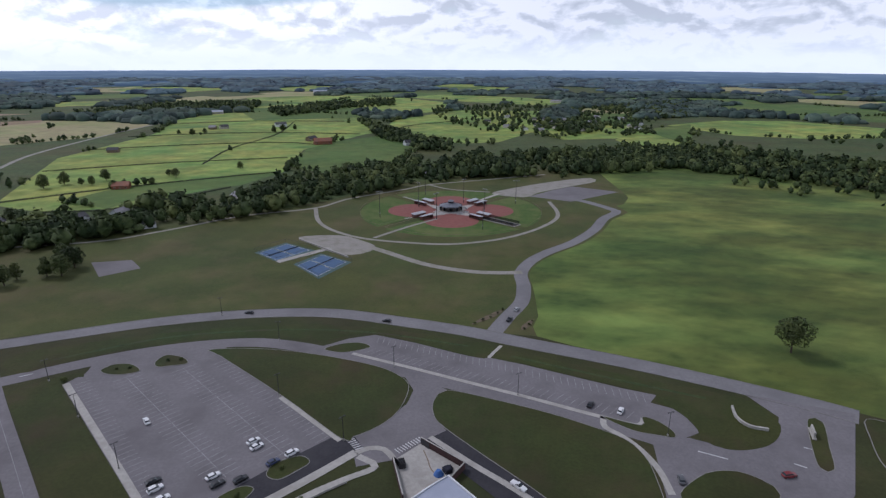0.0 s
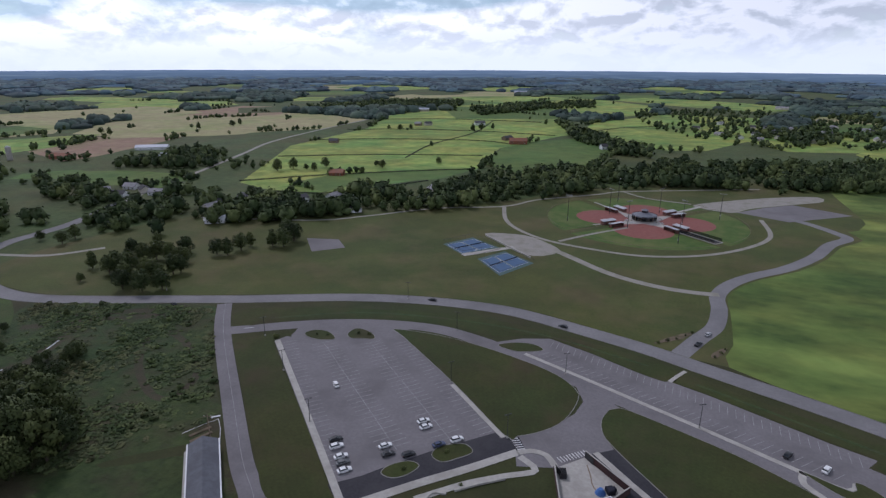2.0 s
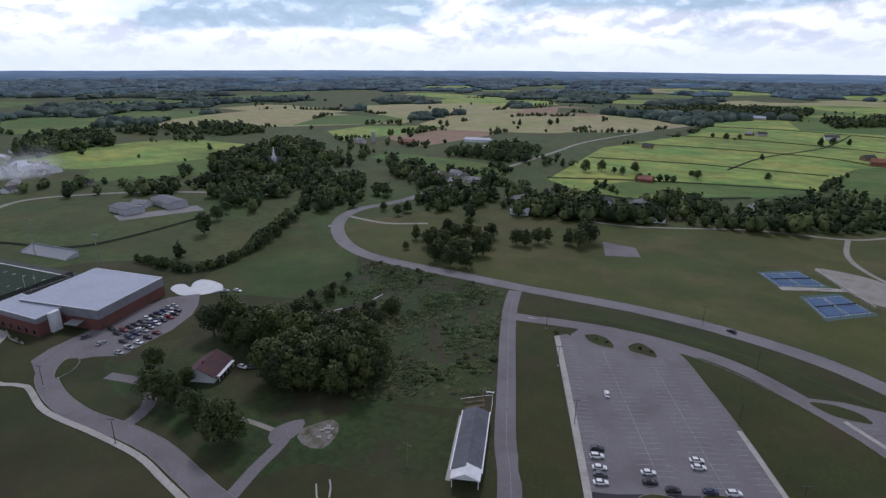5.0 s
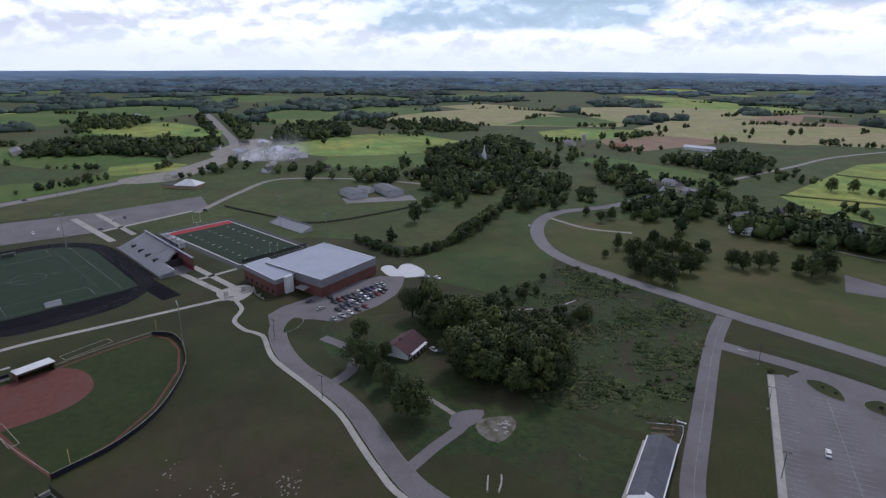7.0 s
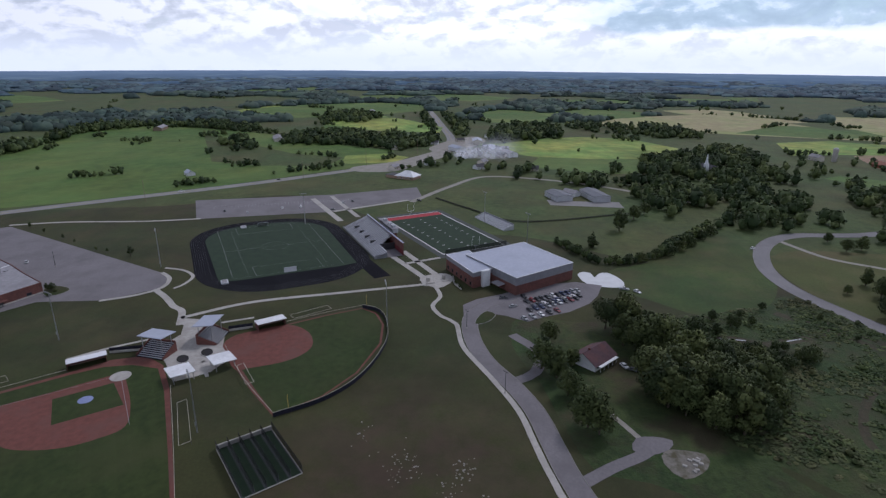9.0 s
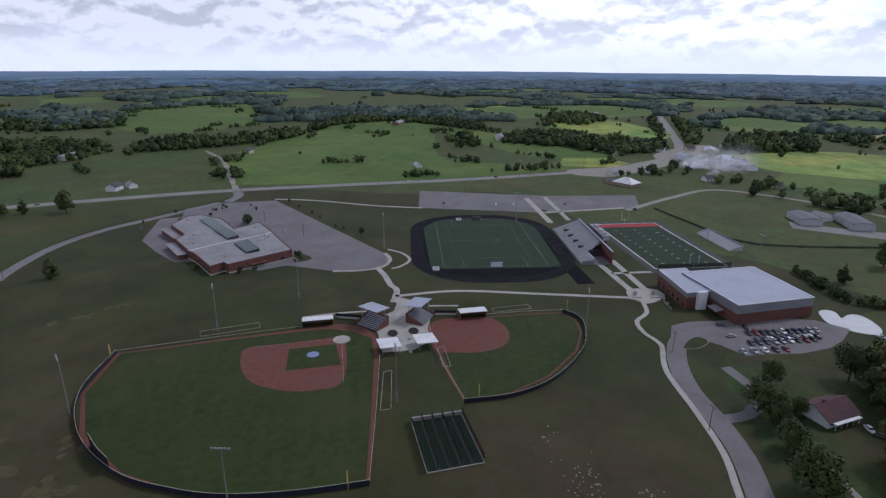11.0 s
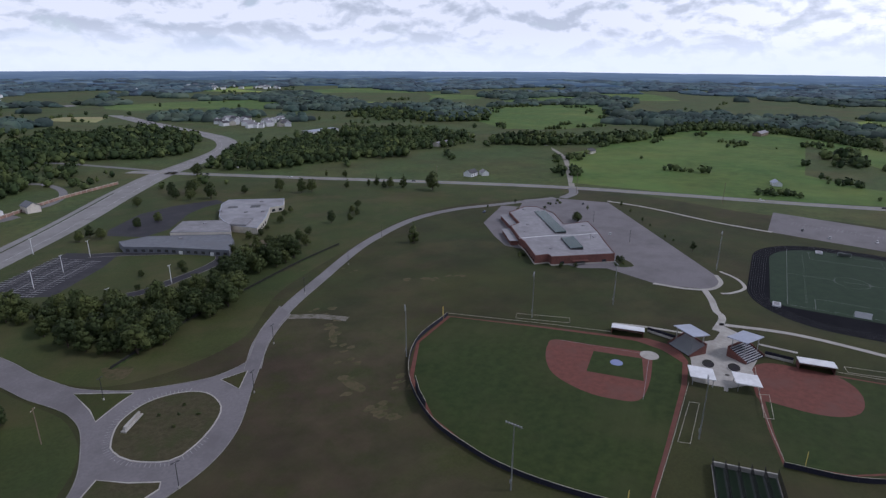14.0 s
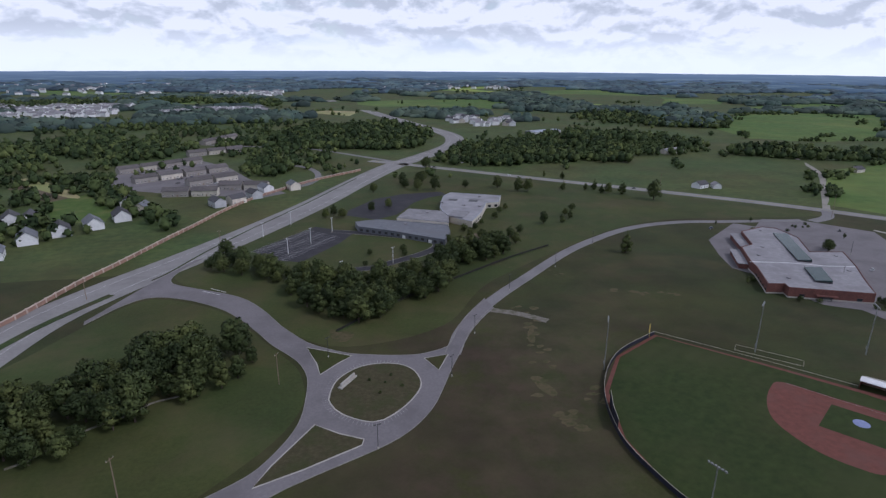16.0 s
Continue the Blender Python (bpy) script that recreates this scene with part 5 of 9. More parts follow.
for pts, lab in (([(-182, -98.5), (-184.5, -96), (-160, -84), (-157.5, -87)], "fenced warm-up pen beside the baseball field"),
                 ([(-209, -86), (-211.5, -84), (-197, -75), (-195, -77.5)], "fenced warm-up pen beside the softball field"),
                 ([(-259, -77), (-271, -61), (-267, -58), (-255, -74)], "fenced warm-up pen behind the softball line"),
                 ([(-182, -194), (-200, -175), (-196, -171), (-178, -190)], "fenced warm-up pen behind the baseball line")):
    line = [Vector(p) for p in pts]
    line = [a.lerp(b, t) for a, b in zip(line, line[1:] + line[:1]) for t in (0, 0.25, 0.5, 0.75)]
    fence(line, 1.8, None, lab, closed=True)

# plaza between the two fields
sheet("plaza_2", [(-226, -128), (-240, -123), (-250, -126), (-252, -131), (-258, -130), (-256, -118), (-244, -112), (-242, -103), (-228, -99), (-219, -92), (-207, -96), (-203, -101), (-199, -108), (-214, -118)], 0.14, CONCRETE, "pale concrete plaza between the two ball fields", "plaza")
for x, y, a in ((-217, -112, 30), (-223, -104, 30)):
    ob = thing("planter", pose(x, y, 0.14, 0, 0, a), "dark oval planting bed set into the plaza", "planter")
    link("kerb", *strip([Vector((3.9 * math.cos(k * 0.3142), 2.6 * math.sin(k * 0.3142))) for k in range(20)], 0.35, 0.3, 0.3, True), CONCRETE, ob)
    link("soil", [(3.8 * math.cos(k * 0.3142), 2.5 * math.sin(k * 0.3142), 0.22) for k in range(20)], [tuple(range(20))], MULCH, ob, "dark mulch")


def grandstand(name, m, length, depth, rows, rise, label, roof=None, seat=None, press=False):
    """Stepped seating that climbs away from its front edge (local y), with an optional canopy."""
    ob = thing(name, m, label, "grandstand")
    for k in range(rows):
        y, z = depth * k / rows, rise * (k + 1) / rows
        link("tier", *box(-length / 2, y, 0.2 if k == 0 else z - rise / rows - 0.25, length / 2, y + depth / rows, z - 0.02), seat or NAVY, ob)
        link("bench", *box(-length / 2 + 0.3, y + depth / rows * 0.45, z, length / 2 - 0.3, y + depth / rows * 0.8, z + 0.32, 0.05), ALU if seat is None else seat, ob)
    link("back_wall", *box(-length / 2, depth, 0, length / 2, depth + 0.35, rise + 1.2), STANDMETAL if press else BRICK, ob)
    for s in (-1, 1):
        v = [(s * length / 2, 0, 0), (s * length / 2, depth, 0), (s * length / 2, depth, rise + 1), (s * length / 2, 0, 1.2)]
        w = [(x + s * 0.3, y, z) for x, y, z in v]
        link("side_wall", v + w, [(0, 1, 2, 3), (7, 6, 5, 4), (0, 4, 5, 1), (1, 5, 6, 2), (2, 6, 7, 3), (3, 7, 4, 0)], ALU if press else BRICK, ob)
    if roof:
        rw, rd, rz = roof
        v, f = box(-rw / 2, depth * 0.15, rz, rw / 2, depth * 0.15 + rd, rz + 0.35, 0.08)
        v = [(x, y, z + (0.9 if y < depth * 0.5 else 0)) for x, y, z in v]
        link("canopy", v, f, ROOF_W, ob, "pale grey-blue metal canopy")
        for sx in (-0.4, 0.4):
            for sy in (0.3, 0.95):
                link("column", *cyl(sx * rw, depth * sy, 0, rz + 0.4, 0.18), STEEL, ob)
    return ob


grandstand("grandstand", pose(-217.5, -126.5, 0, 0, 0, 76), 13, 9, 9, 3.6, "navy bleacher under a pale canopy behind home plate", (12, 9.5, 8.2))
grandstand("grandstand", pose(-236.5, -102, 0, 0, 0, 176), 13, 9, 9, 3.6, "navy bleacher under a pale canopy by the softball field", (12, 9.5, 8.2))


def shelter(x, y, a, w, d, h, label, wall=True, roofm=None):
    """A low building with a sloping white roof, open to the front (local -y)."""
    ob = thing("shelter", pose(x, y, 0.05, 0, 0, a), label, "shelter")
    if wall:
        link("back_wall", *box(-w / 2, d / 2 - 0.25, 0, w / 2, d / 2, h), BRICK, ob)
        for s in (-1, 1):
            link("side_wall", *box(s * w / 2 - 0.25, -d / 2, 0, s * w / 2, d / 2 - 0.26, h - 0.1), BRICK, ob)
        link("bench", *box(-w / 2 + 0.5, d / 2 - 1.0, 0.35, w / 2 - 0.5, d / 2 - 0.4, 0.5, 0.03), TIMBER, ob)
    else:
        for sx in (-1, 1):
            for sy in (-1, 1):
                link("column", *cyl(sx * (w / 2 - 0.5), sy * (d / 2 - 0.5), 0, h, 0.15), STEEL, ob)
    v, f = box(-w / 2 - 0.4, -d / 2 - 0.7, h, w / 2 + 0.4, d / 2 + 0.4, h + 0.3, 0.06)
    v = [(p[0], p[1], p[2] + (0.5 if p[1] < 0 else 0)) for p in v]
    link("roof", v, f, roofm or WHITE, ob, "white metal roof")
    return ob


shelter(-212.5, -150, 125, 14, 4.5, 2.8, "brick dugout with a white roof beside the baseball field")
shelter(-250, -84, 124, 13, 5.5, 3.0, "brick dugout with a white roof beside the softball field")
shelter(-202, -106, 40, 8.5, 8.5, 3.4, "small white-roofed concession shelter on the plaza", False)
shelter(-212, -93, 40, 8.5, 8.5, 3.4, "small white-roofed concession shelter on the plaza", False)
for pts, w in (([(-216, -161), (-226, -149), (-235, -135)], 1.8), ([(-253, -109), (-259, -95)], 1.8), ([(-218, -104), (-203, -96)], 1.5), ([(-213, -105), (-218, -99)], 1.3)):
    road("sidewalk", pts, w, 0.165, CONCRETE, "narrow concrete walk beside the ballpark stands", "sidewalk", 2.0)
for pts in ([(-222, -146), (-225, -132)], [(-244, -102), (-248, -92)]):
    ob = thing("screen_wall", Matrix(), "low concrete wall topped with a dark screen", "wall", "ballpark walls")
    q = [Vector(pts[0]).lerp(Vector(pts[1]), t / 4) for t in range(5)]
    link("base_wall", *strip(q, 0.35, 1.1, 1.1), CONCRETE, ob)
    link("screen", *strip(q, 0.06, 2.6, 1.45), NAVY, ob)
    for k in q:
        link("post", *cyl(k.x, k.y, 0, 2.7, 0.06, n=6), DARKMETAL, ob)
# batting cage
cage = thing("batting_cage", Matrix(), "black-netted batting cage with a pale front wall", "batting cage")
c0 = [Vector(p) for p in ((-158, -75), (-169, -60), (-147, -44), (-135.5, -59))]
link("floor", [(*p, 0.05) for p in c0], [(0, 1, 2, 3)] if area([tuple(p) for p in c0]) > 0 else [(3, 2, 1, 0)], SURROUND, cage)
for k in range(6):
    t = k / 5
    a, b = c0[0].lerp(c0[1], t), c0[3].lerp(c0[2], t)
    link("net", *strip([a, b], 0.06, 3.4, 3.3), NET, cage)
    for q in (a, a.lerp(b, 0.5), b):
        link("post", *cyl(q.x, q.y, 0, 3.6, 0.06, n=6), DARKMETAL, cage)
for k in range(5):
    t = k / 5 + 0.04
    a, b = c0[0].lerp(c0[1], t), c0[3].lerp(c0[2], t)
    link("turf_lane", *strip([a + (c0[1] - c0[0]) * 0.06, b + (c0[1] - c0[0]) * 0.06], 2.6, 0.066), TURF, cage)
link("front_wall", *strip([c0[0], c0[1]], 0.5, 1.6, 1.6), CONCRETE, cage)
for a, b in ((c0[1], c0[2]), (c0[2], c0[3]), (c0[3], c0[0])):
    link("base_kerb", *strip([a, b], 0.3, 0.25, 0.25), CONCRETE, cage)

# ---- stadium ----
TC, TA = (-369, -115), 25.5
tm = pose(*TC, 0, 0, 0, TA)


def rounded(hw, hh, r, n=14):
    out = []
    for sx, sy, a in ((1, 1, 0), (-1, 1, 90), (-1, -1, 180), (1, -1, 270)):
        for k in range(n + 1):
            b = radians(a + 90 * k / n)
            out.append(((hw - r) * sx + r * math.cos(b), (hh - r) * sy + r * math.sin(b)))
    return out


def placed(pts, m):
    return [tuple((m @ Vector((*p, 0)))[:2]) for p in pts]


sheet("running_track", placed(rounded(76, 53, 44), tm), 0.06, TRACK, "black running track round the football field", "running track")
tr = bpy.data.objects["running_track"]
for k in range(7):
    o = [Vector(p) for p in placed(rounded(75 - 1.25 * k, 52 - 1.25 * k, 43 - 1.2 * k), tm)]
    link("lane_line", *strip(o, 0.06, 0.075, 0, True), LANE, tr)
sheet("track_straight", [(-440, -99), (-319, -33), (-314, -42), (-435, -108)], 0.064, TRACK, "black straight running past the end of the track", "running track")
sheet("infield_turf", placed([(52, 30), (50, 41)] + [(x - 6, y) for x, y in rounded(60, 43, 34) if x < 10] + [(50, -41), (52, -30)], tm), 0.085, TURF, "dark green artificial turf inside the track", "turf field")
it = bpy.data.objects["infield_turf"]


def lines_on(m, segs):
    return [(placed([a], m)[0], placed([b], m)[0]) for a, b in segs]


def rect(x0, y0, x1, y1):
    return [((x0, y0), (x1, y0)), ((x1, y0), (x1, y1)), ((x1, y1), (x0, y1)), ((x0, y1), (x0, y0))]


paint("pitch_lines", lines_on(tm, rect(-60, -33, 48, 33) + [((-6, -33), (-6, 33))] + rect(-60, -20, -44, 20) + rect(32, -20, 48, 20) + [((-6 + 9 * math.cos(k * 0.35), 9 * math.sin(k * 0.35)), (-6 + 9 * math.cos(k * 0.35 + 0.35), 9 * math.sin(k * 0.35 + 0.35))) for k in range(18)]), 0.12, 0.1, WORN, it)
paint("yard_lines", lines_on(tm, [((x, s * 24 - 0.6), (x, s * 24 + 0.6)) for x in range(-50, 41, 5) for s in (-1, 1)]), 0.25, 0.1, WORN, it)


def goal(m, label):
    ob = thing("soccer_goal", m, label, "soccer goal", "soccer goals")
    for s in (-3.66, 3.66):
        link("upright", *cyl(s, 0, 0, 2.44, 0.07), WHITE, ob)
        link("stay", *strip([Vector((s, 0)), Vector((s, 1.8))], 0.08, 0.1, 0.08), WHITE, ob)
    link("crossbar", *box(-3.72, -0.07, 2.4, 3.72, 0.07, 2.54), WHITE, ob)
    link("net", [(-3.6, 0.05, 2.4), (3.6, 0.05, 2.4), (3.6, 1.8, 0.1), (-3.6, 1.8, 0.1), (-3.6, 0.1, 2.38), (3.6, 0.1, 2.38)], [(0, 1, 2, 3)], STEEL, ob)
    return ob


for s in (-1, 1):
    goal(tm @ pose(54 * s - 6, 0, 0.1, 0, 0, -90 * s), "white soccer goal on the turf")
for x, y in ((-62, -14), (52, -38)):
    p = placed([(x, y)], tm)[0]
    ob = thing("landing_mat", pose(*p, 0.09, 0, 0, 25), "pale padded landing mat beside the track", "mat", "landing mats")
    link("pad", *box(-3, -2, 0, 3, 2, 0.7, 0.15), PALE_PANEL, ob)
    link("cover", *box(-2.2, -1.3, 0.705, 2.2, 1.3, 0.76, 0.03), ROOF_G, ob, "grey cover")
# main stand: rows climb away from the track; the rear rows stop short of the gateway at one end
ob = thing("grandstand", pose(-384, -62, 0, 0, 0, 24.6), "long aluminium grandstand facing the track, with a red gateway", "grandstand")
for k in range(16):
    y, z = 19 * k / 16, 0.6 + 7.4 * k / 16
    e = 39.5 if k < 7 else 24 - 1.1 * (k - 7)
    link("tier", *box(-39.5, y, z - 0.75, e, y + 1.22, z), STANDMETAL, ob)
    link("bench", *box(-39.2, y + 0.55, z + 0.2, e - 0.3, y + 0.95, z + 0.42, 0.04), ALU, ob)
# dark boxes on the tiers stand for the shade inside stair openings
for x in (-27, -14, -1, 12):
    link("stair_opening", *box(x, 5.2, 2.0, x + 1.6, 8.6, 4.35), DARKMETAL, ob, "dark stair opening in the seating")
for x in (-33, -20.5, -7.5, 5.5, 18.5):
    for k in range(16):
        link("aisle_step", *box(x - 0.6, 19 * k / 16 - 0.02, 0.2 + 7.4 * k / 16, x + 0.6, 19 * k / 16 + 0.6, 0.62 + 7.4 * k / 16 + 0.18), ROOF_G, ob)
link("back_wall", *box(-39.5, 19, 0, 39.5, 19.4, 8.6), BRICK, ob)
link("gateway_wall", *box(15, 18.9, 0.3, 39.2, 18.99, 3.6), DEEPRED, ob, "deep red inner wall of the gateway")
link("coping", *box(-39.8, 18.6, 8.6, 39.8, 19.8, 8.95, 0.1), ROOF_W, ob, "white rail along the back")
link("front_rail", *box(-39.5, -0.3, 0, 39.5, -0.15, 1.5), STEEL, ob)
link("end_wall", *box(39.0, 0, 0, 39.5, 8.2, 2.6), STANDMETAL, ob)
link("gateway_floor", *box(14, 8.6, 0.12, 39.5, 19, 0.2), ASPHALT, ob)
link("inner_wall", *box(23.4, 8.6, 0, 23.8, 18.8, 4.6), DARKMETAL, ob)
link("ramp_wall", *box(26, 8.4, 0, 36, 8.9, 3.4), WHITE, ob, "white ramp wall")
ob = thing("press_box", pose(-394, -42, 0, 0, 0, 24.6), "long flat-roofed press box on top of the grandstand", "press box")
link("wall", *box(-16, -0.6, 7.4, 13, 3.2, 10.4), PALE_PANEL, ob)
link("roof", *box(-16.8, -1.4, 10.4, 13.8, 3.8, 10.7, 0.05), ROOF_G, ob)
for k in range(9):
    link("window", *box(-15 + 3.1 * k, -0.68, 8.3, -12.8 + 3.1 * k, -0.58, 9.9), GLASS, ob)
link("support", *box(-14, 1.2, 0, 11, 2.8, 7.4), BRICK, ob)
for x in (-9, 2, 9):
    link("roof_cabin", *box(x - 1.6, 0, 10.7, x + 1.6, 2.4, 12.4, 0.1), PALE_PANEL, ob)
# practice field
PF = [(-448, -50), (-471, -8), (-381, 40), (-359, -2)]
pf = sheet("practice_surround", [(-452, -58), (-478, -6), (-378, 48), (-351, -3)], 0.05, SURROUND, "grey-green surround of the practice field", "surround")
sheet("practice_field", PF, 0.07, TURF, "dark green football practice turf with white lines", "turf field")
pf = bpy.data.objects["practice_field"]
a, b, c, d = [Vector(p) for p in PF]
paint("sideline", [(a, b), (b, c), (c, d), (d, a)], 1.1, 0.085, PAINT, pf)
sheet("end_zone", [a.lerp(d, 0.012), b.lerp(c, 0.012), b.lerp(c, 0.09), a.lerp(d, 0.09)], 0.088, RED, "", "", parent=pf)
segs = []
for k in range(2, 21, 2):
    t = 0.09 + 0.82 * k / 20
    p, q = a.lerp(d, t), b.lerp(c, t)
    for s in (0.2, 0.5, 0.8):
        segs.append((p.lerp(q, s - 0.022), p.lerp(q, s + 0.022)))
paint("hash_marks", segs, 0.55, 0.085, PAINT, pf)
net = fence([d.lerp(c, t) + (d - a).normalized() * 3 for t in (0, 0.2, 0.4, 0.6, 0.8, 1)], 4.0, NET, "black ball-stop netting at the end of the practice field", rail=DARKMETAL)
for e, o in (((a + b) / 2, -1), ((c + d) / 2, 1)):
    p = e + (d - a).normalized() * 1.5 * o
    g = thing("goal_post", pose(p.x, p.y, 0, 0, 0, 118), "yellow-white football goal post", "goal post", "goal posts")
    link("stem", *cyl(0, 0, 0, 3.1, 0.1), WHITE, g)
    link("crossbar", *box(-2.9, -0.08, 3.0, 2.9, 0.08, 3.16), WHITE, g)
    for s in (-2.85, 2.85):
        link("upright", *cyl(s, 0, 3.1, 9.2, 0.07, n=6), WHITE, g)
grandstand("bleacher", pose(-433, 33, 0, 0, 0, 28), 42, 9, 8, 3.2, "open aluminium bleacher beside the practice field", seat=ALU, press=True)

# ---- park ball fields: four fans round one hub ----
SLATE_PARK = mat("blue_grey_metal_roof", (0.150, 0.160, 0.190), (0.195, 0.205, 0.235), 2, (0.130, 0.138, 0.160), 6, rough=0.6)


def solid_box(x, y, a, w, d, z0, z1):
    """A box of width w and depth d turned by a degrees round its middle."""
    c, t = math.cos(radians(a)), math.sin(radians(a))
    v, f = box(-w / 2, -d / 2, z0, w / 2, d / 2, z1)
    return [(x + px * c - py * t, y + px * t + py * c, pz) for px, py, pz in v], f


HUB = Vector((7, 472))


def ray(deg, r):
    return HUB + r * Vector((math.cos(radians(deg)), math.sin(radians(deg))))


REDCLAY = mat("bright_red_clay", (0.215, 0.078, 0.066), (0.270, 0.100, 0.084), 3, (0.235, 0.100, 0.084), 12, bump=0.2, bsize=0.4)
for k, (w, ang) in enumerate((("west", 180), ("south", 270), ("east", 0), ("north", 90))):
    z = 0.05 + 0.003 * k
    edge = [ray(ang - 42 + 84 * j / 24, 76) for j in range(25)]
    sheet("ball_field_grass_%s" % w, [tuple(ray(ang, 9))] + [tuple(q) for q in edge], z, PARKGRASS, "bright green outfield of a park softball field", "ball field")
    c = ray(ang, 31)
    skin = [q for q in disc(c.x, c.y, 22, 40)]
    sheet("ball_field_%s" % w, skin, z + 0.03, REDCLAY, "round red clay infield of a park softball field", "infield")
    c = ray(ang, 13)
    sheet("home_plate_%s" % w, disc(c.x, c.y, 5, 20), z + 0.045, REDCLAY, "red clay round the home plate", "infield")
    fence([ray(ang - 42, 12)] + edge + [ray(ang + 42, 12)], 1.8, None, "fence round a park softball field", gap=9, rail=TIMBER, post=0.04)
    # backstop: low wall and tall dark netting behind the plate
    back = [ray(ang - 42 + 84 * j / 6, 9.5) for j in range(7)]
    ob = thing("backstop", Matrix(), "dark backstop net on a low wall behind home plate", "backstop", "backstops")
    link("wall", *strip(back, 0.3, 1.0, 1.0), CONCRETE, ob)
    link("net", *strip(back, 0.06, 5.0, 3.9), NET, ob)
    for q in back[::2]:
        link("post", *cyl(q.x, q.y, 0, 5.1, 0.08, n=6), DARKMETAL, ob)
    for sgn in (-1, 1):
        q = ray(ang + 37 * sgn, 33)
        shelter(q.x, q.y, ang + 44 * sgn + (180 if sgn < 0 else 0), 12, 3.2, 2.6, "park dugout with a pale roof", roofm=PALE_PANEL)
        q = ray(ang + 30 * sgn, 14.5)
        ob = thing("bleacher", pose(q.x, q.y, 0.1, 0, 0, ang + 90 + 30 * sgn), "small aluminium bleacher behind the backstop", "bleacher", "park bleachers")
        for j in range(3):
            link("bench", *box(-3, j * 0.7 - 1, 0.3 + 0.4 * j, 3, j * 0.7 - 0.6, 0.42 + 0.4 * j, 0.03), ALU, ob)
        for sx in (-2.5, 2.5):
            link("stand", *box(sx - 0.08, -1, 0, sx + 0.08, 0.9, 0.3), STEEL, ob)
sheet("plaza_3", [tuple(ray(45 * k + 22.5 * 0, 11 if k % 2 == 0 else 30)) for k in range(8)], 0.12, CONCRETE, "star-shaped concrete plaza among the park ball fields", "plaza")
for deg, r0, r1, wide in ((54, 27, 80, 3.6), (131, 27, 66, 2.0), (-144, 27, 46, 2.6)):
    road("sidewalk", [tuple(ray(deg, r0)), tuple(ray(deg, (r0 + r1) / 2)), tuple(ray(deg, r1))], wide, 0.125, CONCRETE, "straight concrete walk out from the park plaza", "sidewalk")
# warm-up lanes with pale kerbs beside the south field
lane = thing("warmup_lanes", Matrix(), "long dark warm-up lanes between pale kerbs", "warm-up lanes")
u, w = ray(-43, 1) - HUB, ray(47, 1) - HUB
link("floor", [(*(HUB + u * r + w * o), 0.15) for r, o in ((29, -4), (69, -4), (69, 4), (29, 4))], [(0, 1, 2, 3)], NEWTAR, lane)
for o in (-4, 4):
    link("kerb", *strip([HUB + u * 29 + w * o, HUB + u * 69 + w * o], 0.6, 0.5, 0.5), CONCRETE, lane)
    link("net", *strip([HUB + u * 30 + w * o, HUB + u * 68 + w * o], 0.06, 3.0, 2.4), NET, lane)
link("end_kerb", *strip([HUB + u * 69 - w * 4, HUB + u * 69 + w * 4], 0.6, 0.5, 0.5), CONCRETE, lane)
ob = thing("hub_building", pose(HUB.x, HUB.y, 0.1, 0, 0, 22), "eight-sided park concession building with a grey roof", "park building")
link("wall", *cyl(0, 0, 0, 4.4, 8.0, 8.0, 8), BUFF, ob)
link("roof", *cyl(0, 0, 4.4, 6.6, 10.4, 2.6, 8), SLATE_PARK, ob)
link("upper_wall", *cyl(0, 0, 6.4, 8.2, 2.4, 2.4, 8), GLASS, ob, "dark glazed lookout")
link("cupola", *cyl(0, 0, 8.2, 9.4, 3.2, 0.5, 8), SLATE_PARK, ob)
for k in range(8):
    a = radians(45 * k + 22.5)
    link("window", *solid_box(7.3 * math.cos(a), 7.3 * math.sin(a), 45 * k + 112.5, 2.6, 0.5, 1.0, 3.0), GLASS, ob)
# courts
for k, pts in enumerate(([(-124, 359), (-109, 381), (-85, 364), (-104, 341)], [(-93, 337), (-80, 358), (-57, 341), (-72, 312)])):
    q = [Vector(p) for p in pts]
    cs = sheet("court_%d" % (k + 1), pts, 0.07, COURT_G, "green-edged hard court pad", "sports court")
    m = sum(q, Vector((0, 0))) / 4
    for h in (0, 1):
        u0, u1 = (0.06, 0.48) if h == 0 else (0.52, 0.94)
        r = [q[0].lerp(q[1], u0).lerp(q[3].lerp(q[2], u0), 0.12), q[0].lerp(q[1], u1).lerp(q[3].lerp(q[2], u1), 0.12),
             q[0].lerp(q[1], u1).lerp(q[3].lerp(q[2], u1), 0.88), q[0].lerp(q[1], u0).lerp(q[3].lerp(q[2], u0), 0.88)]
        sheet("court_surface", [tuple(p) for p in r], 0.085, COURT, "", "", parent=cs)
        paint("court_lines", [(r[i], r[(i + 1) % 4]) for i in range(4)] + [(r[0].lerp(r[3], 0.5), r[1].lerp(r[2], 0.5))], 0.25, 0.1, PAINT, cs)
        n0, n1 = r[0].lerp(r[3], 0.5), r[1].lerp(r[2], 0.5)
        link("net", *strip([n0, n1], 0.06, 1.0, 0.9), NET, cs)
    ring = [q[i].lerp(q[(i + 1) % 4], t) for i in range(4) for t in (0, 0.25, 0.5, 0.75)]
    fence(ring, 3.0, None, "tall dark mesh fence round the hard courts", closed=True, rail=DARKMETAL)
ob = tagged(link("retaining_wall", *strip([Vector((-101, 388)), Vector((-61, 350))], 0.8, 1.0, 1.0), CONCRETE), "low pale retaining wall behind the courts", "wall")


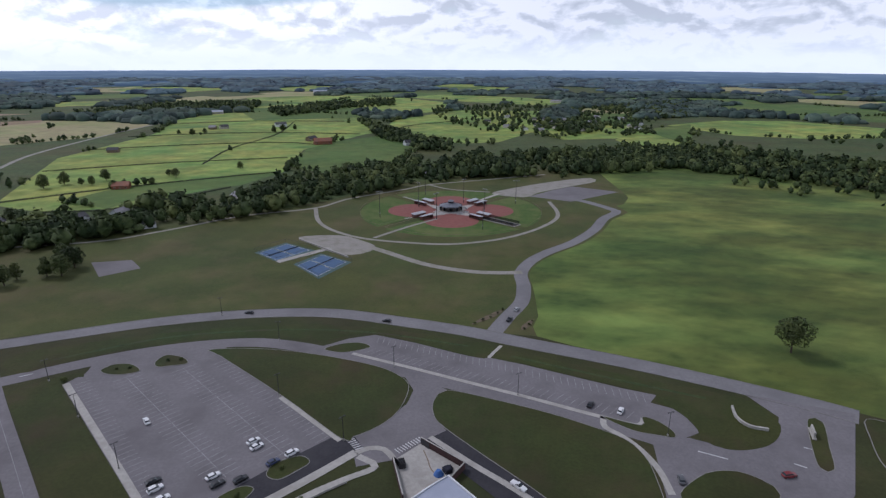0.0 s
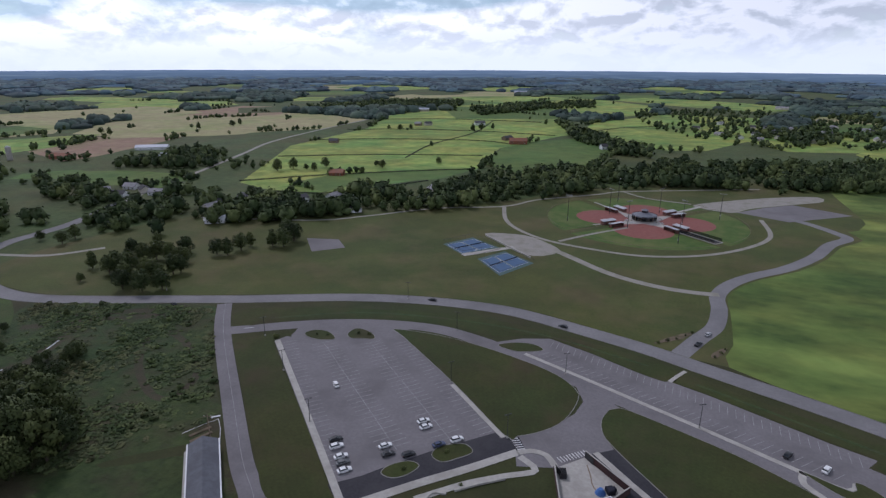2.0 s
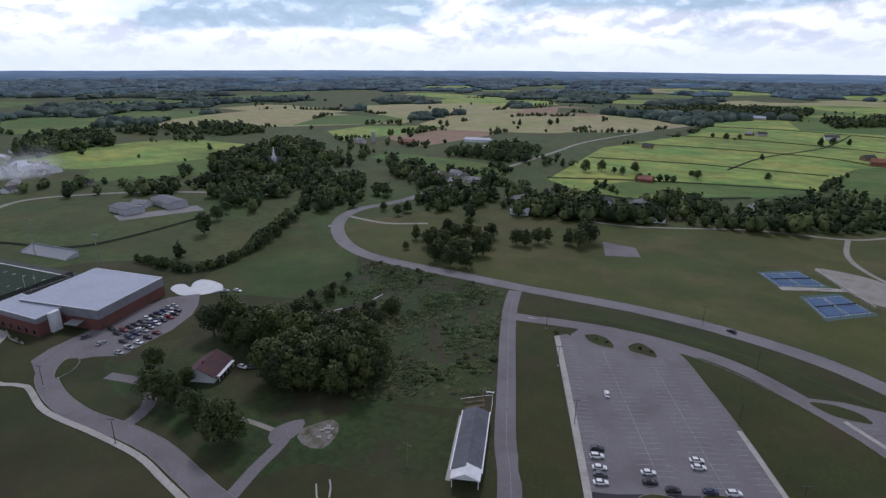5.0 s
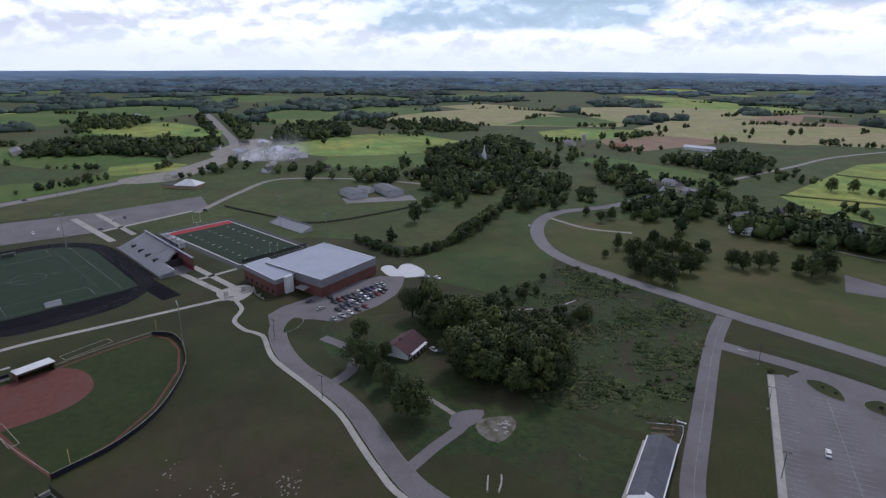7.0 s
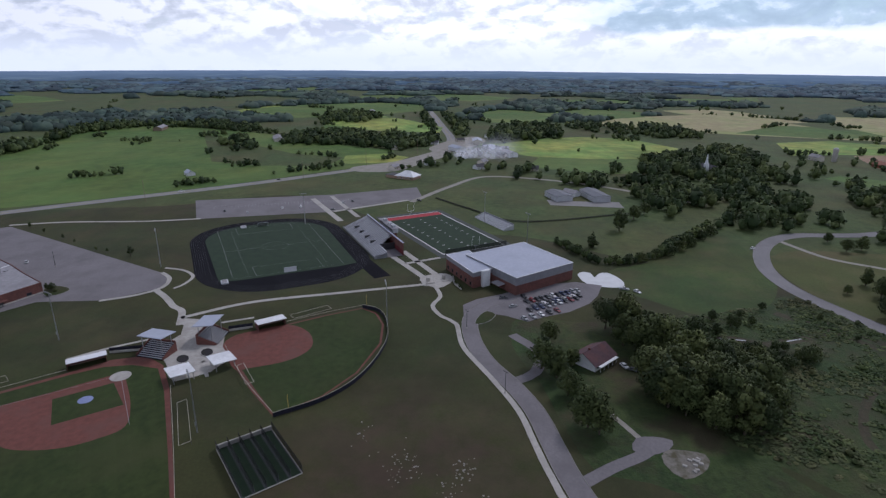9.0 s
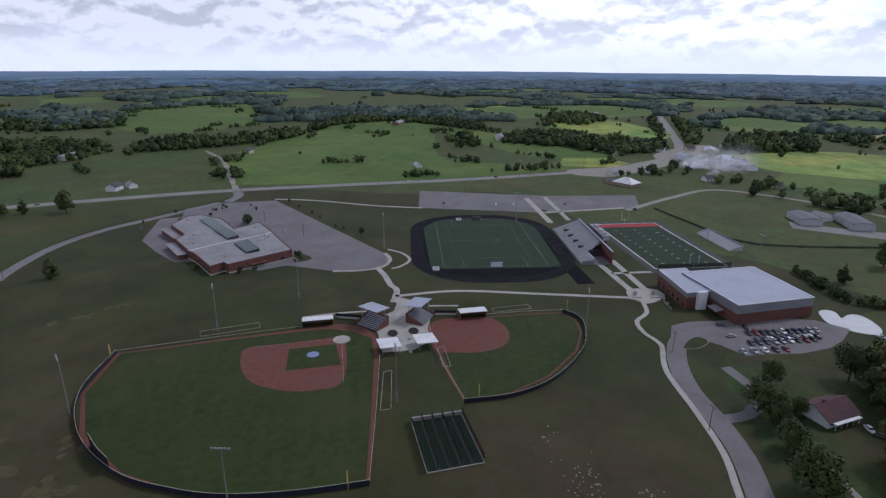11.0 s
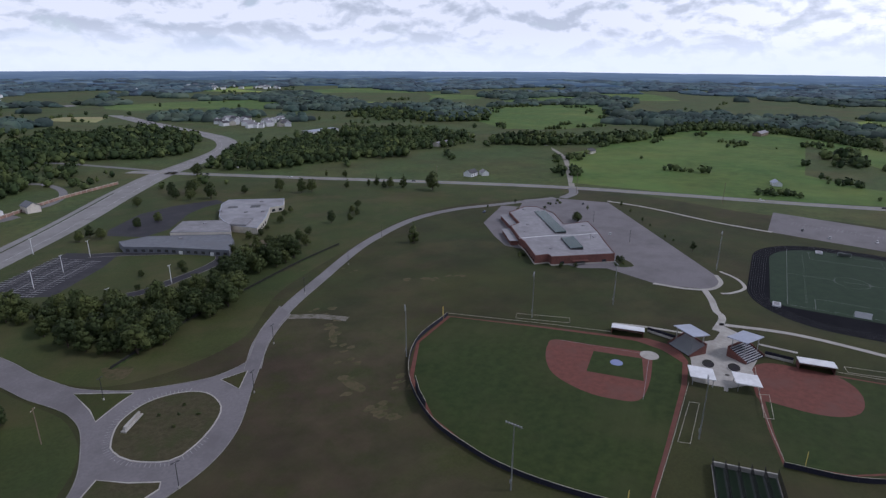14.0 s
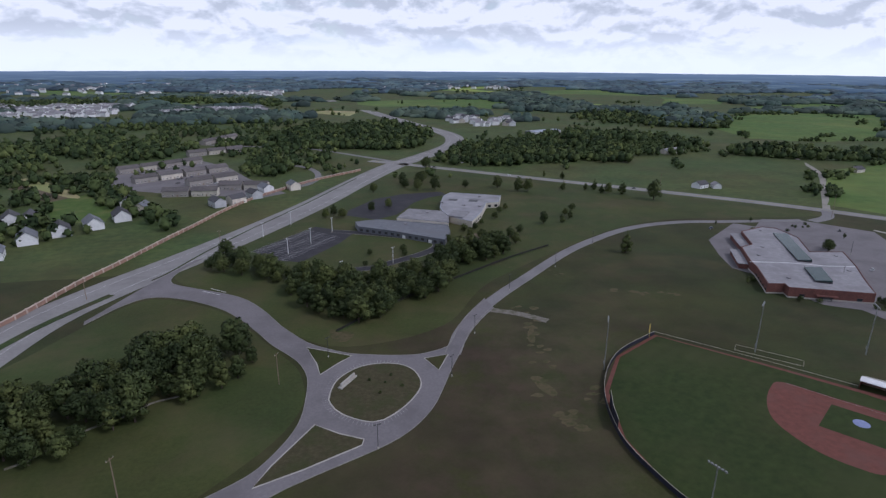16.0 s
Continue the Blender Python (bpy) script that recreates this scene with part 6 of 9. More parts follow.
# ---- buildings ----
def solid(poly, z0, z1):
    p = [tuple(q) for q in poly]
    if area(p) < 0:
        p.reverse()
    n = len(p)
    return [(*q, z0) for q in p] + [(*q, z1) for q in p], [(k, (k + 1) % n, n + (k + 1) % n, n + k) for k in range(n)] + [tuple(range(n, 2 * n)), tuple(reversed(range(n)))]


def facade(ob, a, b, z0, z1, count, w, material=None, inset=0.1):
    """Windows in a row along the wall from a to b: frame and pane each."""
    a, b = Vector(a), Vector(b)
    d = (b - a).normalized()
    nrm = Vector((d.y, -d.x))
    L = (b - a).length
    for k in range(count):
        c = a + d * L * (k + 0.5) / count
        q = lambda s, o: c + d * s + nrm * o
        fr = solid([q(-w / 2 - 0.12, -0.1), q(w / 2 + 0.12, -0.1), q(w / 2 + 0.12, 0.08), q(-w / 2 - 0.12, 0.08)], z0 - 0.12, z1 + 0.12)
        win = link("window", *fr, DARKMETAL, ob)
        link("pane", *solid([q(-w / 2, 0.0), q(w / 2, 0.0), q(w / 2, 0.11), q(-w / 2, 0.11)], z0, z1), material or GLASS, win)


def flat_block(ob, poly, h, wall, roof, parapet=0.6, band=None, trim=None):
    """Walls, flat roof and parapet of one flat-roofed wing; band: material and height of the upper wall."""
    o = [Vector(q) for q in poly]
    if area([tuple(q) for q in o]) < 0:
        o.reverse()
    if band:
        link("wall", *solid(o, 0, band[1]), wall, ob)
        link("upper_wall", *solid(offset(o, 0.08, True), band[1], h), band[0], ob)
    else:
        link("wall", *solid(o, 0, h), wall, ob)
    link("roof", *solid(offset(o, 0.5, True), h - 0.05, h + 0.12), roof, ob)
    link("parapet", *strip(offset(o, 0.2, True), 0.45, h + parapet, parapet + 0.1, True), trim or wall, ob)
    return [tuple(q) for q in o]


UPPER = mat("grey_metal_cladding", (0.190, 0.195, 0.215), (0.235, 0.240, 0.260), 2, (0.180, 0.184, 0.200), 9, rough=0.6)
gym = thing("gymnasium", Matrix(), "large brick gymnasium with a broad white metal roof", "gymnasium")
g1 = flat_block(gym, [(-290, 38), (-316, 74), (-355, 50), (-329, 12)], 10.2, BRICK, ROOF_W, 0.25, (UPPER, 5.6), WHITE)
g2 = flat_block(gym, [(-300, 15), (-308.5, 27.5), (-340, 14), (-331, 0)], 9.2, BRICK, ROOF_W, 0.25, (UPPER, 6.6), WHITE)
link("portal", *solid([(-303.6, 19.5), (-306.4, 23.9), (-304.6, 25), (-301.8, 20.8)], 0, 9.6), WHITE, gym, "tall white entrance portal")
facade(gym, (-300.4, 34.2), (-290.6, 38.3), 0.4, 4.4, 3, 1.8)
facade(gym, (-331, 0), (-300, 15), 1.2, 3.0, 6, 1.6)
link("canopy", *solid([(-298, 33), (-304, 30), (-300, 25), (-294, 29)], 3.6, 4.0), ROOF_G, gym)
sch = thing("school_building", Matrix(), "low brick school with a pale flat roof and green skylights", "school")
s1 = flat_block(sch, [(-289, -220), (-251, -238), (-253, -243), (-244, -245.5), (-258, -270), (-262, -280), (-277, -306), (-288, -309), (-303, -337), (-326, -344), (-334, -338), (-331, -315), (-313, -287), (-334, -282), (-318, -258), (-303, -239)], 7.2, BRICK, ROOF_G, 0.5, None, BRICK)
link("base_course", *strip(offset([Vector(p) for p in s1], -0.1, True), 0.4, 1.0, 1.0, True), CONCRETE, sch, "pale stone base course")
for poly, h in (([(-321, -327), (-328, -322), (-311, -293), (-304, -297)], 1.6), ([(-303, -296), (-309.5, -292), (-296.5, -269), (-290, -273)], 2.6), ([(-284, -262), (-291, -257), (-278.5, -237), (-271.5, -241.5)], 2.6)):
    o = [Vector(p) for p in poly]
    if area([tuple(p) for p in o]) < 0:
        o.reverse()
    m = sum(o, Vector((0, 0))) / len(o)
    sk = link("skylight", *solid(o, 7.3, 7.3 + h * 0.55), DARKMETAL, sch, "green glazed roof light")
    v = [(*p, 7.3 + h * (0.56 if k in (0, 3) else 1.0)) for k, p in enumerate(o)]
    link("pane", v + [(x, y, 7.3 + h * 0.5) for x, y, z in v], [(0, 1, 2, 3), (0, 4, 5, 1), (1, 5, 6, 2), (2, 6, 7, 3), (3, 7, 4, 0)], GREENGLASS, sk)
facade(sch, (-251, -238), (-289, -220), 1.1, 3.0, 3, 2.4)
facade(sch, (-258, -270), (-244, -245.5), 1.3, 2.9, 5, 2.0)
facade(sch, (-277, -306), (-262, -280), 1.3, 2.9, 4, 2.0)
facade(sch, (-289, -220), (-303, -239), 1.2, 2.9, 3, 2.0)
facade(sch, (-303, -239), (-334, -282), 1.2, 2.9, 7, 2.2)
link("entrance", *solid([(-265.6, -231.8), (-271, -229.2), (-270.6, -228.4), (-265.2, -231)], 0.1, 3.2), DARKMETAL, sch, "dark recessed entrance")
link("canopy", *solid([(-263.5, -233), (-273, -228.4), (-271.6, -225.6), (-262.2, -230.2)], 3.4, 3.75), BRICK, sch)
link("roof_seam", *strip([Vector((-261, -279)), Vector((-282, -272)), Vector((-300, -262)), Vector((-316, -257))], 0.6, 7.62, 0.5), WHITE, sch, "pale step in the roof")
link("low_wing", *solid([(-262, -281), (-277, -306.5), (-272, -309), (-258, -284)], 0, 4.2), BRICK, sch)
link("low_roof", *solid([(-261.7, -280.6), (-277.2, -307), (-271.6, -309.8), (-256.6, -283.8)], 4.2, 4.5), ROOF_G, sch)
link("low_wing", *solid([(-288, -309.6), (-303, -337.4), (-297, -340), (-283, -313)], 0, 4.6), BRICK, sch)
link("low_roof", *solid([(-287.6, -309.2), (-303.2, -337.8), (-296.6, -340.8), (-282, -312.6)], 4.6, 4.9), ROOF_G, sch)
for x, y in ((-318, -336), (-275, -288), (-290, -302), (-322, -276), (-262, -250), (-306, -252)):
    link("roof_unit", *box(x - 0.8, y - 0.9, 7.3, x + 0.8, y + 0.9, 8.1, 0.1), ROOF_G, sch)
sch.scale.z = 0.78
island("grass_island", [(-286, -218), (-296, -223), (-298, -216), (-293, -208), (-285, -211)], "kerbed bed of shrubs at the corner of the school", smooth=1.5)

s2 = thing("school_building", Matrix(), "older low brick school with stepped grey flat roofs", "school")
SLATE = mat("blue_grey_roof", (0.130, 0.140, 0.160), (0.180, 0.190, 0.210), 3, (0.150, 0.155, 0.170), 12, rough=0.75)
SLATE2 = mat("stained_grey_roof", (0.210, 0.208, 0.220), (0.280, 0.275, 0.290), 4, (0.180, 0.175, 0.185), 14, rough=0.8)
PALE_ROOF = mat("pale_gravel_roof", (0.270, 0.270, 0.290), (0.340, 0.338, 0.356), 4, (0.215, 0.212, 0.225), 16, rough=0.85)
flat_block(s2, [(-34, -428), (-53, -431), (-101, -404), (-99, -388), (-90, -368), (-56, -399), (-35, -414)], 4.2, SLATE, SLATE, 0.25, None, SLATE)
flat_block(s2, [(-66, -427), (-80, -453), (-105, -440), (-107, -424), (-102, -405)], 5.8, CREAM, SLATE2, 0.25, None, ROOF_G)
flat_block(s2, [(-106, -440), (-107, -456), (-119, -494), (-129, -508), (-171, -486), (-162, -464), (-150, -463), (-136, -432), (-121, -407), (-108, -424)], 5.0, CREAM, PALE_ROOF, 0.3, None, ROOF_W)
facade(s2, (-90, -368), (-56, -399), 1.0, 2.6, 9, 2.2)
facade(s2, (-56, -399), (-35, -414), 1.0, 2.6, 5, 2.2)
facade(s2, (-99, -388), (-90, -368), 1.0, 2.6, 4, 2.2)
facade(s2, (-121, -407), (-136, -432), 0.9, 2.8, 5, 2.6)
facade(s2, (-150, -463), (-162, -464), 0.9, 2.8, 2, 2.6)
link("door", *solid([(-82.2, -375), (-80.4, -376.6), (-80.2, -376.4), (-82, -374.8)], 0, 2.4), WHITE, s2, "pale double door")
link("door", *solid([(-66.2, -389.6), (-64.4, -391.2), (-64.2, -391), (-66, -389.4)], 0, 2.4), WHITE, s2, "pale double door")
# flat dark slabs on the roof, drawn for the shade in light wells
link("roof_well", *solid([(-136, -470), (-143, -467), (-146, -474), (-139, -477)], 5.1, 5.25), DARKMETAL, s2, "dark light well in the roof")
link("roof_well", *solid([(-120, -478), (-127, -475), (-129, -480), (-122, -483)], 5.1, 5.25), DARKMETAL, s2, "dark light well in the roof")
link("roof_step", *solid([(-116, -416), (-126, -432), (-114, -438), (-106, -424)], 5.1, 6.3), SLATE2, s2)
for x, y, z in ((-140, -450, 5), (-128, -456, 5), (-150, -484, 5), (-70, -412, 4.2), (-92, -436, 5.8), (-112, -470, 5)):
    link("roof_unit", *box(x - 1.2, y - 1.0, z, x + 1.2, y + 1.0, z + 1.3, 0.12), ROOF_G, s2)

YARDBRICK = mat("dark_yard_brick", (0.060, 0.032, 0.032), (0.085, 0.046, 0.044), 0.8, (0.055, 0.034, 0.033), 4, bump=0.3, bsize=0.15)
main = thing("main_building", Matrix(), "corner of a brick school building with a pale roof", "school")
flat_block(main, [(2, 141), (-4, 136), (-13, 127), (-4, 116), (16, 124)], 4.2, BRICK, ROOF_W, 0.5, None, WHITE)
yard = sheet("service_yard", [(-15.5, 153), (-7, 161.5), (7, 150), (2, 141.5), (-4, 136.5), (-11, 134)], 0.1, CONCRETE, "stained concrete service yard behind brick walls", "yard")
for a, b in (((-15.6, 152.4), (-11.2, 135)), ((-7, 161.6), (7.2, 149.2)), ((7.2, 149.2), (2.2, 141.8))):
    link("yard_wall", *strip([Vector(a), Vector(b)], 0.3, 2.6, 2.6), YARDBRICK, yard)
    link("wall_cap", *strip([Vector(a), Vector(b)], 0.42, 2.7, 0.12), CONCRETE, yard)
link("gate", *strip([Vector((-15.6, 152.6)), Vector((-13, 149.6))], 0.12, 2.3, 2.2), DARKMETAL, yard, "open dark steel gate")
link("gate", *strip([Vector((-7, 161.4)), Vector((-4.2, 158.6))], 0.12, 2.3, 2.2), DARKMETAL, yard, "open dark steel gate")
ob = tagged(link("long_hose", *strip(spline([(-6, 158), (-4.4, 153), (-3.6, 149.5), (-2, 147), (0.5, 146)], False, 0.6), 0.35, 0.16, 0.06), TIMBER), "tan hose lying across the concrete yard", "hose")
ob = thing("dumpster", pose(-12.6, 150.6, 0.1, 0, 0, 15), "dark steel dumpster inside the yard gate", "dumpster")
link("body", *box(-1, -1.6, 0, 1, 1.6, 1.5, 0.1), DARKMETAL, ob)
link("lid", *box(-1.05, -1.65, 1.5, 1.05, 1.65, 1.62, 0.04), NET, ob)
ob = thing("covered_heap", pose(1.2, 147.6, 0.1, 0, 0, 30), "heap of stored gear under a blue tarp", "covered heap")
link("tarp", *cyl(-2.4, 0.2, 0, 1.6, 1.7, 0.7, 9), TARP, ob)
link("gear", *joined(box(-0.6, -1.5, 0, 1.6, 1.2, 1.7, 0.3), box(1.0, -0.2, 0, 2.6, 1.4, 1.2, 0.3)), NAVY, ob)

sheet("workshop_yard", [(-518, 92), (-512, 118), (-510, 156), (-489, 155), (-497, 92)], 0.06, PALE_TAR, "pale yard before the workshops", "pavement")
PITCHED = {}


def pitched(name, x, y, a, L, W, h, rise, wall, roof, label, category, group="", wins=3, chimney=False, over=0.5):
    """A gabled building: walls, two roof slopes, windows, door."""
    key = (name, L, W, h, rise, wall.name, roof.name, wins, chimney)
    if key in PITCHED:
        return tagged(copy_thing(PITCHED[key], pose(x, y, 0, 0, 0, a)), label, category, group)
    ob = thing(name, pose(x, y, 0, 0, 0, a), label, category, group)
    l, w = L / 2, W / 2
    v = [(-l, -w, 0), (l, -w, 0), (l, w, 0), (-l, w, 0), (-l, -w, h), (l, -w, h), (l, w, h), (-l, w, h), (-l, 0, h + rise), (l, 0, h + rise)]
    link("wall", v, [(0, 1, 5, 4), (2, 3, 7, 6), (1, 2, 6, 9, 5), (3, 0, 4, 8, 7)], wall, ob)
    for s in (-1, 1):
        k = over * rise / w
        q = [(-l - over, s * (w + over), h - k), (l + over, s * (w + over), h - k), (l + over, 0, h + rise + 0.02), (-l - over, 0, h + rise + 0.02)]
        u = [(px, py, pz + 0.22) for px, py, pz in q]
        link("roof", q + u, [(4, 5, 6, 7), (3, 2, 1, 0), (0, 1, 5, 4), (1, 2, 6, 5), (3, 0, 4, 7)], roof, ob)
    for s in (-1, 1):
        for k in range(wins):
            cx = -l + L * (k + 0.5) / wins
            if s < 0 and k == wins // 2:
                link("door", *box(cx - 0.5, -w - 0.06, 0, cx + 0.5, -w + 0.1, 2.1), TIMBER, ob)
            else:
                win = link("window", *box(cx - 0.65, s * w - 0.07, 0.9, cx + 0.65, s * w + 0.07, 2.2), WHITE, ob)
                link("pane", *box(cx - 0.52, s * w - 0.1, 1.02, cx + 0.52, s * w + 0.1, 2.08), GLASS, win)
    if chimney:
        link("chimney", *box(l * 0.4, -0.4, h, l * 0.4 + 0.8, 0.4, h + rise + 1.0, 0.08), BRICK, ob)
    PITCHED[key] = ob
    return ob


# long shed beside the drive
pitched("shed", -115, 112, 130.5, 31, 8.5, 3.2, 1.9, WHITE, DARKROOF, "long white shed with a dark grey metal roof", "shed", wins=6)
shed = bpy.data.objects["shed"]
for q in (-4.85, 4.85):
    link("eave_trim", *box(-15.9, q - 0.22, 2.95, 15.9, q + 0.22, 3.3, 0.04), WHITE, shed, "white eave trim")
ob = setting(link("shed_apron", *box(-17, 4.6, 0, 17, 6.2, 0.12), CONCRETE), "narrow concrete apron along the shed", "pavement")
ob.matrix_basis = pose(-115, 112, 0, 0, 0, 130.5)
ob = thing("porch", pose(-104.6, 100, 0, 0, 0, 130.5), "white gabled porch at the end of the shed", "porch")
v = [(-1.5, -4.6, 3.3), (-1.5, 4.6, 3.3), (-1.5, 0, 5.35), (4, -4.6, 3.3), (4, 4.6, 3.3), (4, 0, 5.35)]
v = [(-px, py, pz) for px, py, pz in v]
link("roof", v, [(0, 2, 5, 3), (2, 1, 4, 5), (3, 5, 4), (0, 1, 2)], WHITE, ob)
for s in (-4, 4):
    link("column", *cyl(-3.6, s, 0, 3.3, 0.14), WHITE, ob)
# house among the trees
WINE = mat("brown_red_shingle", (0.075, 0.045, 0.052), (0.105, 0.062, 0.068), 1.2, (0.125, 0.060, 0.058), 5, rough=0.9, bump=0.3, bsize=0.2)
ob = pitched("house", -219, 63, -47, 15, 12, 3.0, 3.4, WHITE, WINE, "white house with a brown-red roof under big trees", "house", wins=4, chimney=True, over=0.8)
for k in range(5):
    link("porch_post", *cyl(-6 + 3 * k, 7.6, 0, 2.5, 0.12), WHITE, ob)
link("porch_roof", *box(-6.6, 5.9, 2.5, 6.6, 8.2, 2.7, 0.05), WHITE, ob)
# barns and farm buildings
for x, y, a, L, W, h, r, wl, rf, lab, cat in (
        (-316, 556, 15, 15, 12, 3.5, 3.0, RUST, RUST, "red field barn with a rusty roof", "barn"),
        (-527, 1352, 10, 42, 14, 5, 3, CREAM, ROOF_W, "long white farm barn on the hill", "barn"),
        (-305, 1100, 25, 20, 12, 4.5, 3.5, WHITE, SHINGLE, "white farmhouse among fences", "farmhouse"),
        (-180, 868, 20, 26, 14, 5, 4, RUST, RUST, "red barn with a rusty roof by the farm", "barn"),
        (-205, 905, 60, 16, 10, 4, 3, TIMBER, SHINGLE, "weathered timber farm shed by the barn", "shed"),
        (-447, 782, 10, 14, 9, 3.5, 3, TIMBER, SHINGLE, "small dark field shed", "shed"),
        (-650, 632, 30, 42, 14, 4, 2.6, WHITE, ROOF_W, "long white-roofed farm building", "farm building"),
        (-580, 585, 30, 16, 10, 3.5, 2.4, WHITE, ROOF_W, "white-roofed farm shed beside trees", "shed"),
        (-398, 1062, 40, 14, 10, 4, 3, CREAM, SHINGLE, "pale farmhouse on the hill", "farmhouse"),
        (-414, 1050, 0, 12, 9, 4, 3, TIMBER, ROOF_G, "grey-roofed farm shed on the hill", "shed"),
        (-448, 2201, 5, 60, 20, 6, 4, WHITE, ROOF_W, "long white barn far off in the fields", "barn"),
        (-263, 2261, 5, 50, 20, 6, 4, WHITE, ROOF_W, "long white barn far off in the fields", "barn"),
        (360, 1729, -25, 90, 18, 5, 3, CREAM, ROOF_G, "long low poultry barn with a grey roof", "barn"),
        (-51, 857, 30, 13, 9, 5, 3, WHITE, SHINGLE, "white house among the trees", "house"),
        (-1404, -180, 10, 36, 14, 5, 3.5, TIMBER, ROOF_G, "far weathered barn in a field", "barn"),
        (-752, 481, 10, 16, 10, 5, 3, CREAM, ROOF_G, "grey farm building beside a silo", "barn"),
        (-698, 531, 10, 24, 12, 4, 3, RUST, RUST, "rusty red farm shed near a silo", "barn"),
        (-655, 300, 20, 24, 12, 5, 5, WHITE, SHINGLE, "white church among tall trees", "church"),
        (-524, 104, 15, 26, 16, 4.5, 1.6, PALE_PANEL, SLATE, "broad blue-grey workshop with a low roof", "workshop"),
        (-526, 138, 10, 34, 16, 5, 1.6, PALE_PANEL, SLATE, "broad blue-grey workshop with a low roof", "workshop"),
        (-814, 65, 10, 40, 18, 5, 2, WHITE, ROOF_W, "long white roadside building", "shop"),
        (-815, 14, 30, 26, 14, 5, 2.5, WHITE, ROOF_W, "white roadside building with a pale roof", "shop"),
        (-894, 46, 0, 30, 14, 5, 2.5, CREAM, ROOF_W, "cream roadside building with a pale roof", "shop"),
        (-774, 83, 20, 30, 12, 5, 2.5, WHITE, ROOF_G, "white roadside building with a grey roof", "shop"),
        (-536, 118, 40, 14, 10, 3.5, 2.5, WHITE, ROOF_G, "white house with a grey roof", "house"),
        (-501, -713, 20, 36, 14, 4, 3, CREAM, ROOF_G, "long low farm building near the highway", "farm building"),
        (-390, -500, 20, 14, 10, 4, 3, WHITE, SHINGLE, "white house near the highway", "house"),
        (-405, -495, 70, 10, 8, 3.5, 2.5, WHITE, ROOF_G, "white shed near the highway", "shed"),
        (-629, -538, 10, 14, 10, 4, 3, CREAM, SHINGLE, "cream farmhouse standing among trees", "farmhouse"),
        (-624, -283, 40, 13, 8, 3, 2.5, WHITE, ROOF_W, "small white-roofed field shed", "shed"),
        (-412, -958, 20, 60, 26, 5, 1.5, WHITE, ROOF_W, "long white commercial building", "shop"),
        (-1040, -513, 10, 40, 14, 5, 3, TIMBER, ROOF_G, "dark timber farm barn far off", "barn"),
        (-915, -266, 20, 44, 16, 4, 3, CREAM, ROOF_G, "long grey-roofed shed by the trees", "shed"),
        (-310, 352, 30, 15, 9, 3, 2.4, WHITE, WHITE, "white-roofed house beside the river", "house"),
        (-295, 364, 80, 9, 6, 2.6, 2, WHITE, WHITE, "small white-roofed shed by the river", "shed")):
    pitched(cat.replace(" ", "_"), x, y, a, L, W, h, r, wl, rf, lab, cat)
ob = thing("silo", pose(-745, 500, 0), "tall pale concrete silo by the farm", "silo")
link("tower", *cyl(0, 0, 0, 16, 3.2, 3.2, 16), CONCRETE, ob)
link("dome", *cyl(0, 0, 16, 18, 3.3, 0.6, 16), STEEL, ob)
ob = thing("steeple", pose(-644, 291, 0, 0, 0, 20), "white church steeple above the trees", "steeple")
link("tower", *box(-2, -2, 0, 2, 2, 13), WHITE, ob)
link("spire", *cyl(0, 0, 13, 24, 1.9, 0.1, 8), WHITE, ob)


def homes(spots, words, cat, group, walls=(WHITE, CREAM), roofs=(SHINGLE, ROOF_G), L=13, W=9, h=3.2, rise=2.6, turn=None):
    for k, (x, y) in enumerate(spots):
        a = turn if turn is not None else float(rng0.uniform(0, 180))
        pitched("house", x, y, a + float(rng0.uniform(-8, 8)), L, W, h, rise, walls[k % len(walls)], roofs[(k // 2) % len(roofs)], words, cat, group, wins=3 if math.hypot(x, y) < 1000 else 1)


rng0 = np.random.default_rng(3)
homes([(-453, 394), (-448, 418), (-427, 412), (-341, 384), (-224, 421), (-287, 436), (-263, 454), (-186, 513), (-349, 396), (-338, 421), (-470, 424), (-480, 400), (-283, 432)], "small house among riverside trees", "house", "riverside houses")
homes([(-856, -90), (-826, -76), (-891, -53), (-932, -40), (-843, 58), (-762, 71), (-963, 69), (-710, 44), (-675, 38), (-666, 100), (-701, -21), (-670, -62), (-880, -20), (-910, 20), (-800, 40), (-820, 80)], "roadside village house with a grey roof", "house", "village houses")
homes([(148, 1056), (209, 1074), (220, 1162), (256, 1221), (180, 1110), (235, 1040), (280, 1100), (120, 1090), (300, 1170), (190, 1230), (140, 1280), (240, 1320), (330, 1260), (90, 1180)], "suburban house among trees", "house", "far houses")
homes([(62, -528), (48, -547), (39, -570), (13, -578), (77, -520), (152, -536), (135, -513)], "two-storey townhouse with a grey roof", "townhouse", "townhouses", (CREAM, PALE_PANEL, WHITE), (SHINGLE, SLATE), 14, 10, 5.5, 3)
homes([(176, -454), (225, -496), (159, -468), (191, -437), (211, -494), (145, -489), (198, -404), (255, -445)], "white house with a dark roof near the golf lawn", "house", "golf houses", (WHITE,), (SHINGLE, SLATE), 17, 12, 5.0, 4.4, 112)
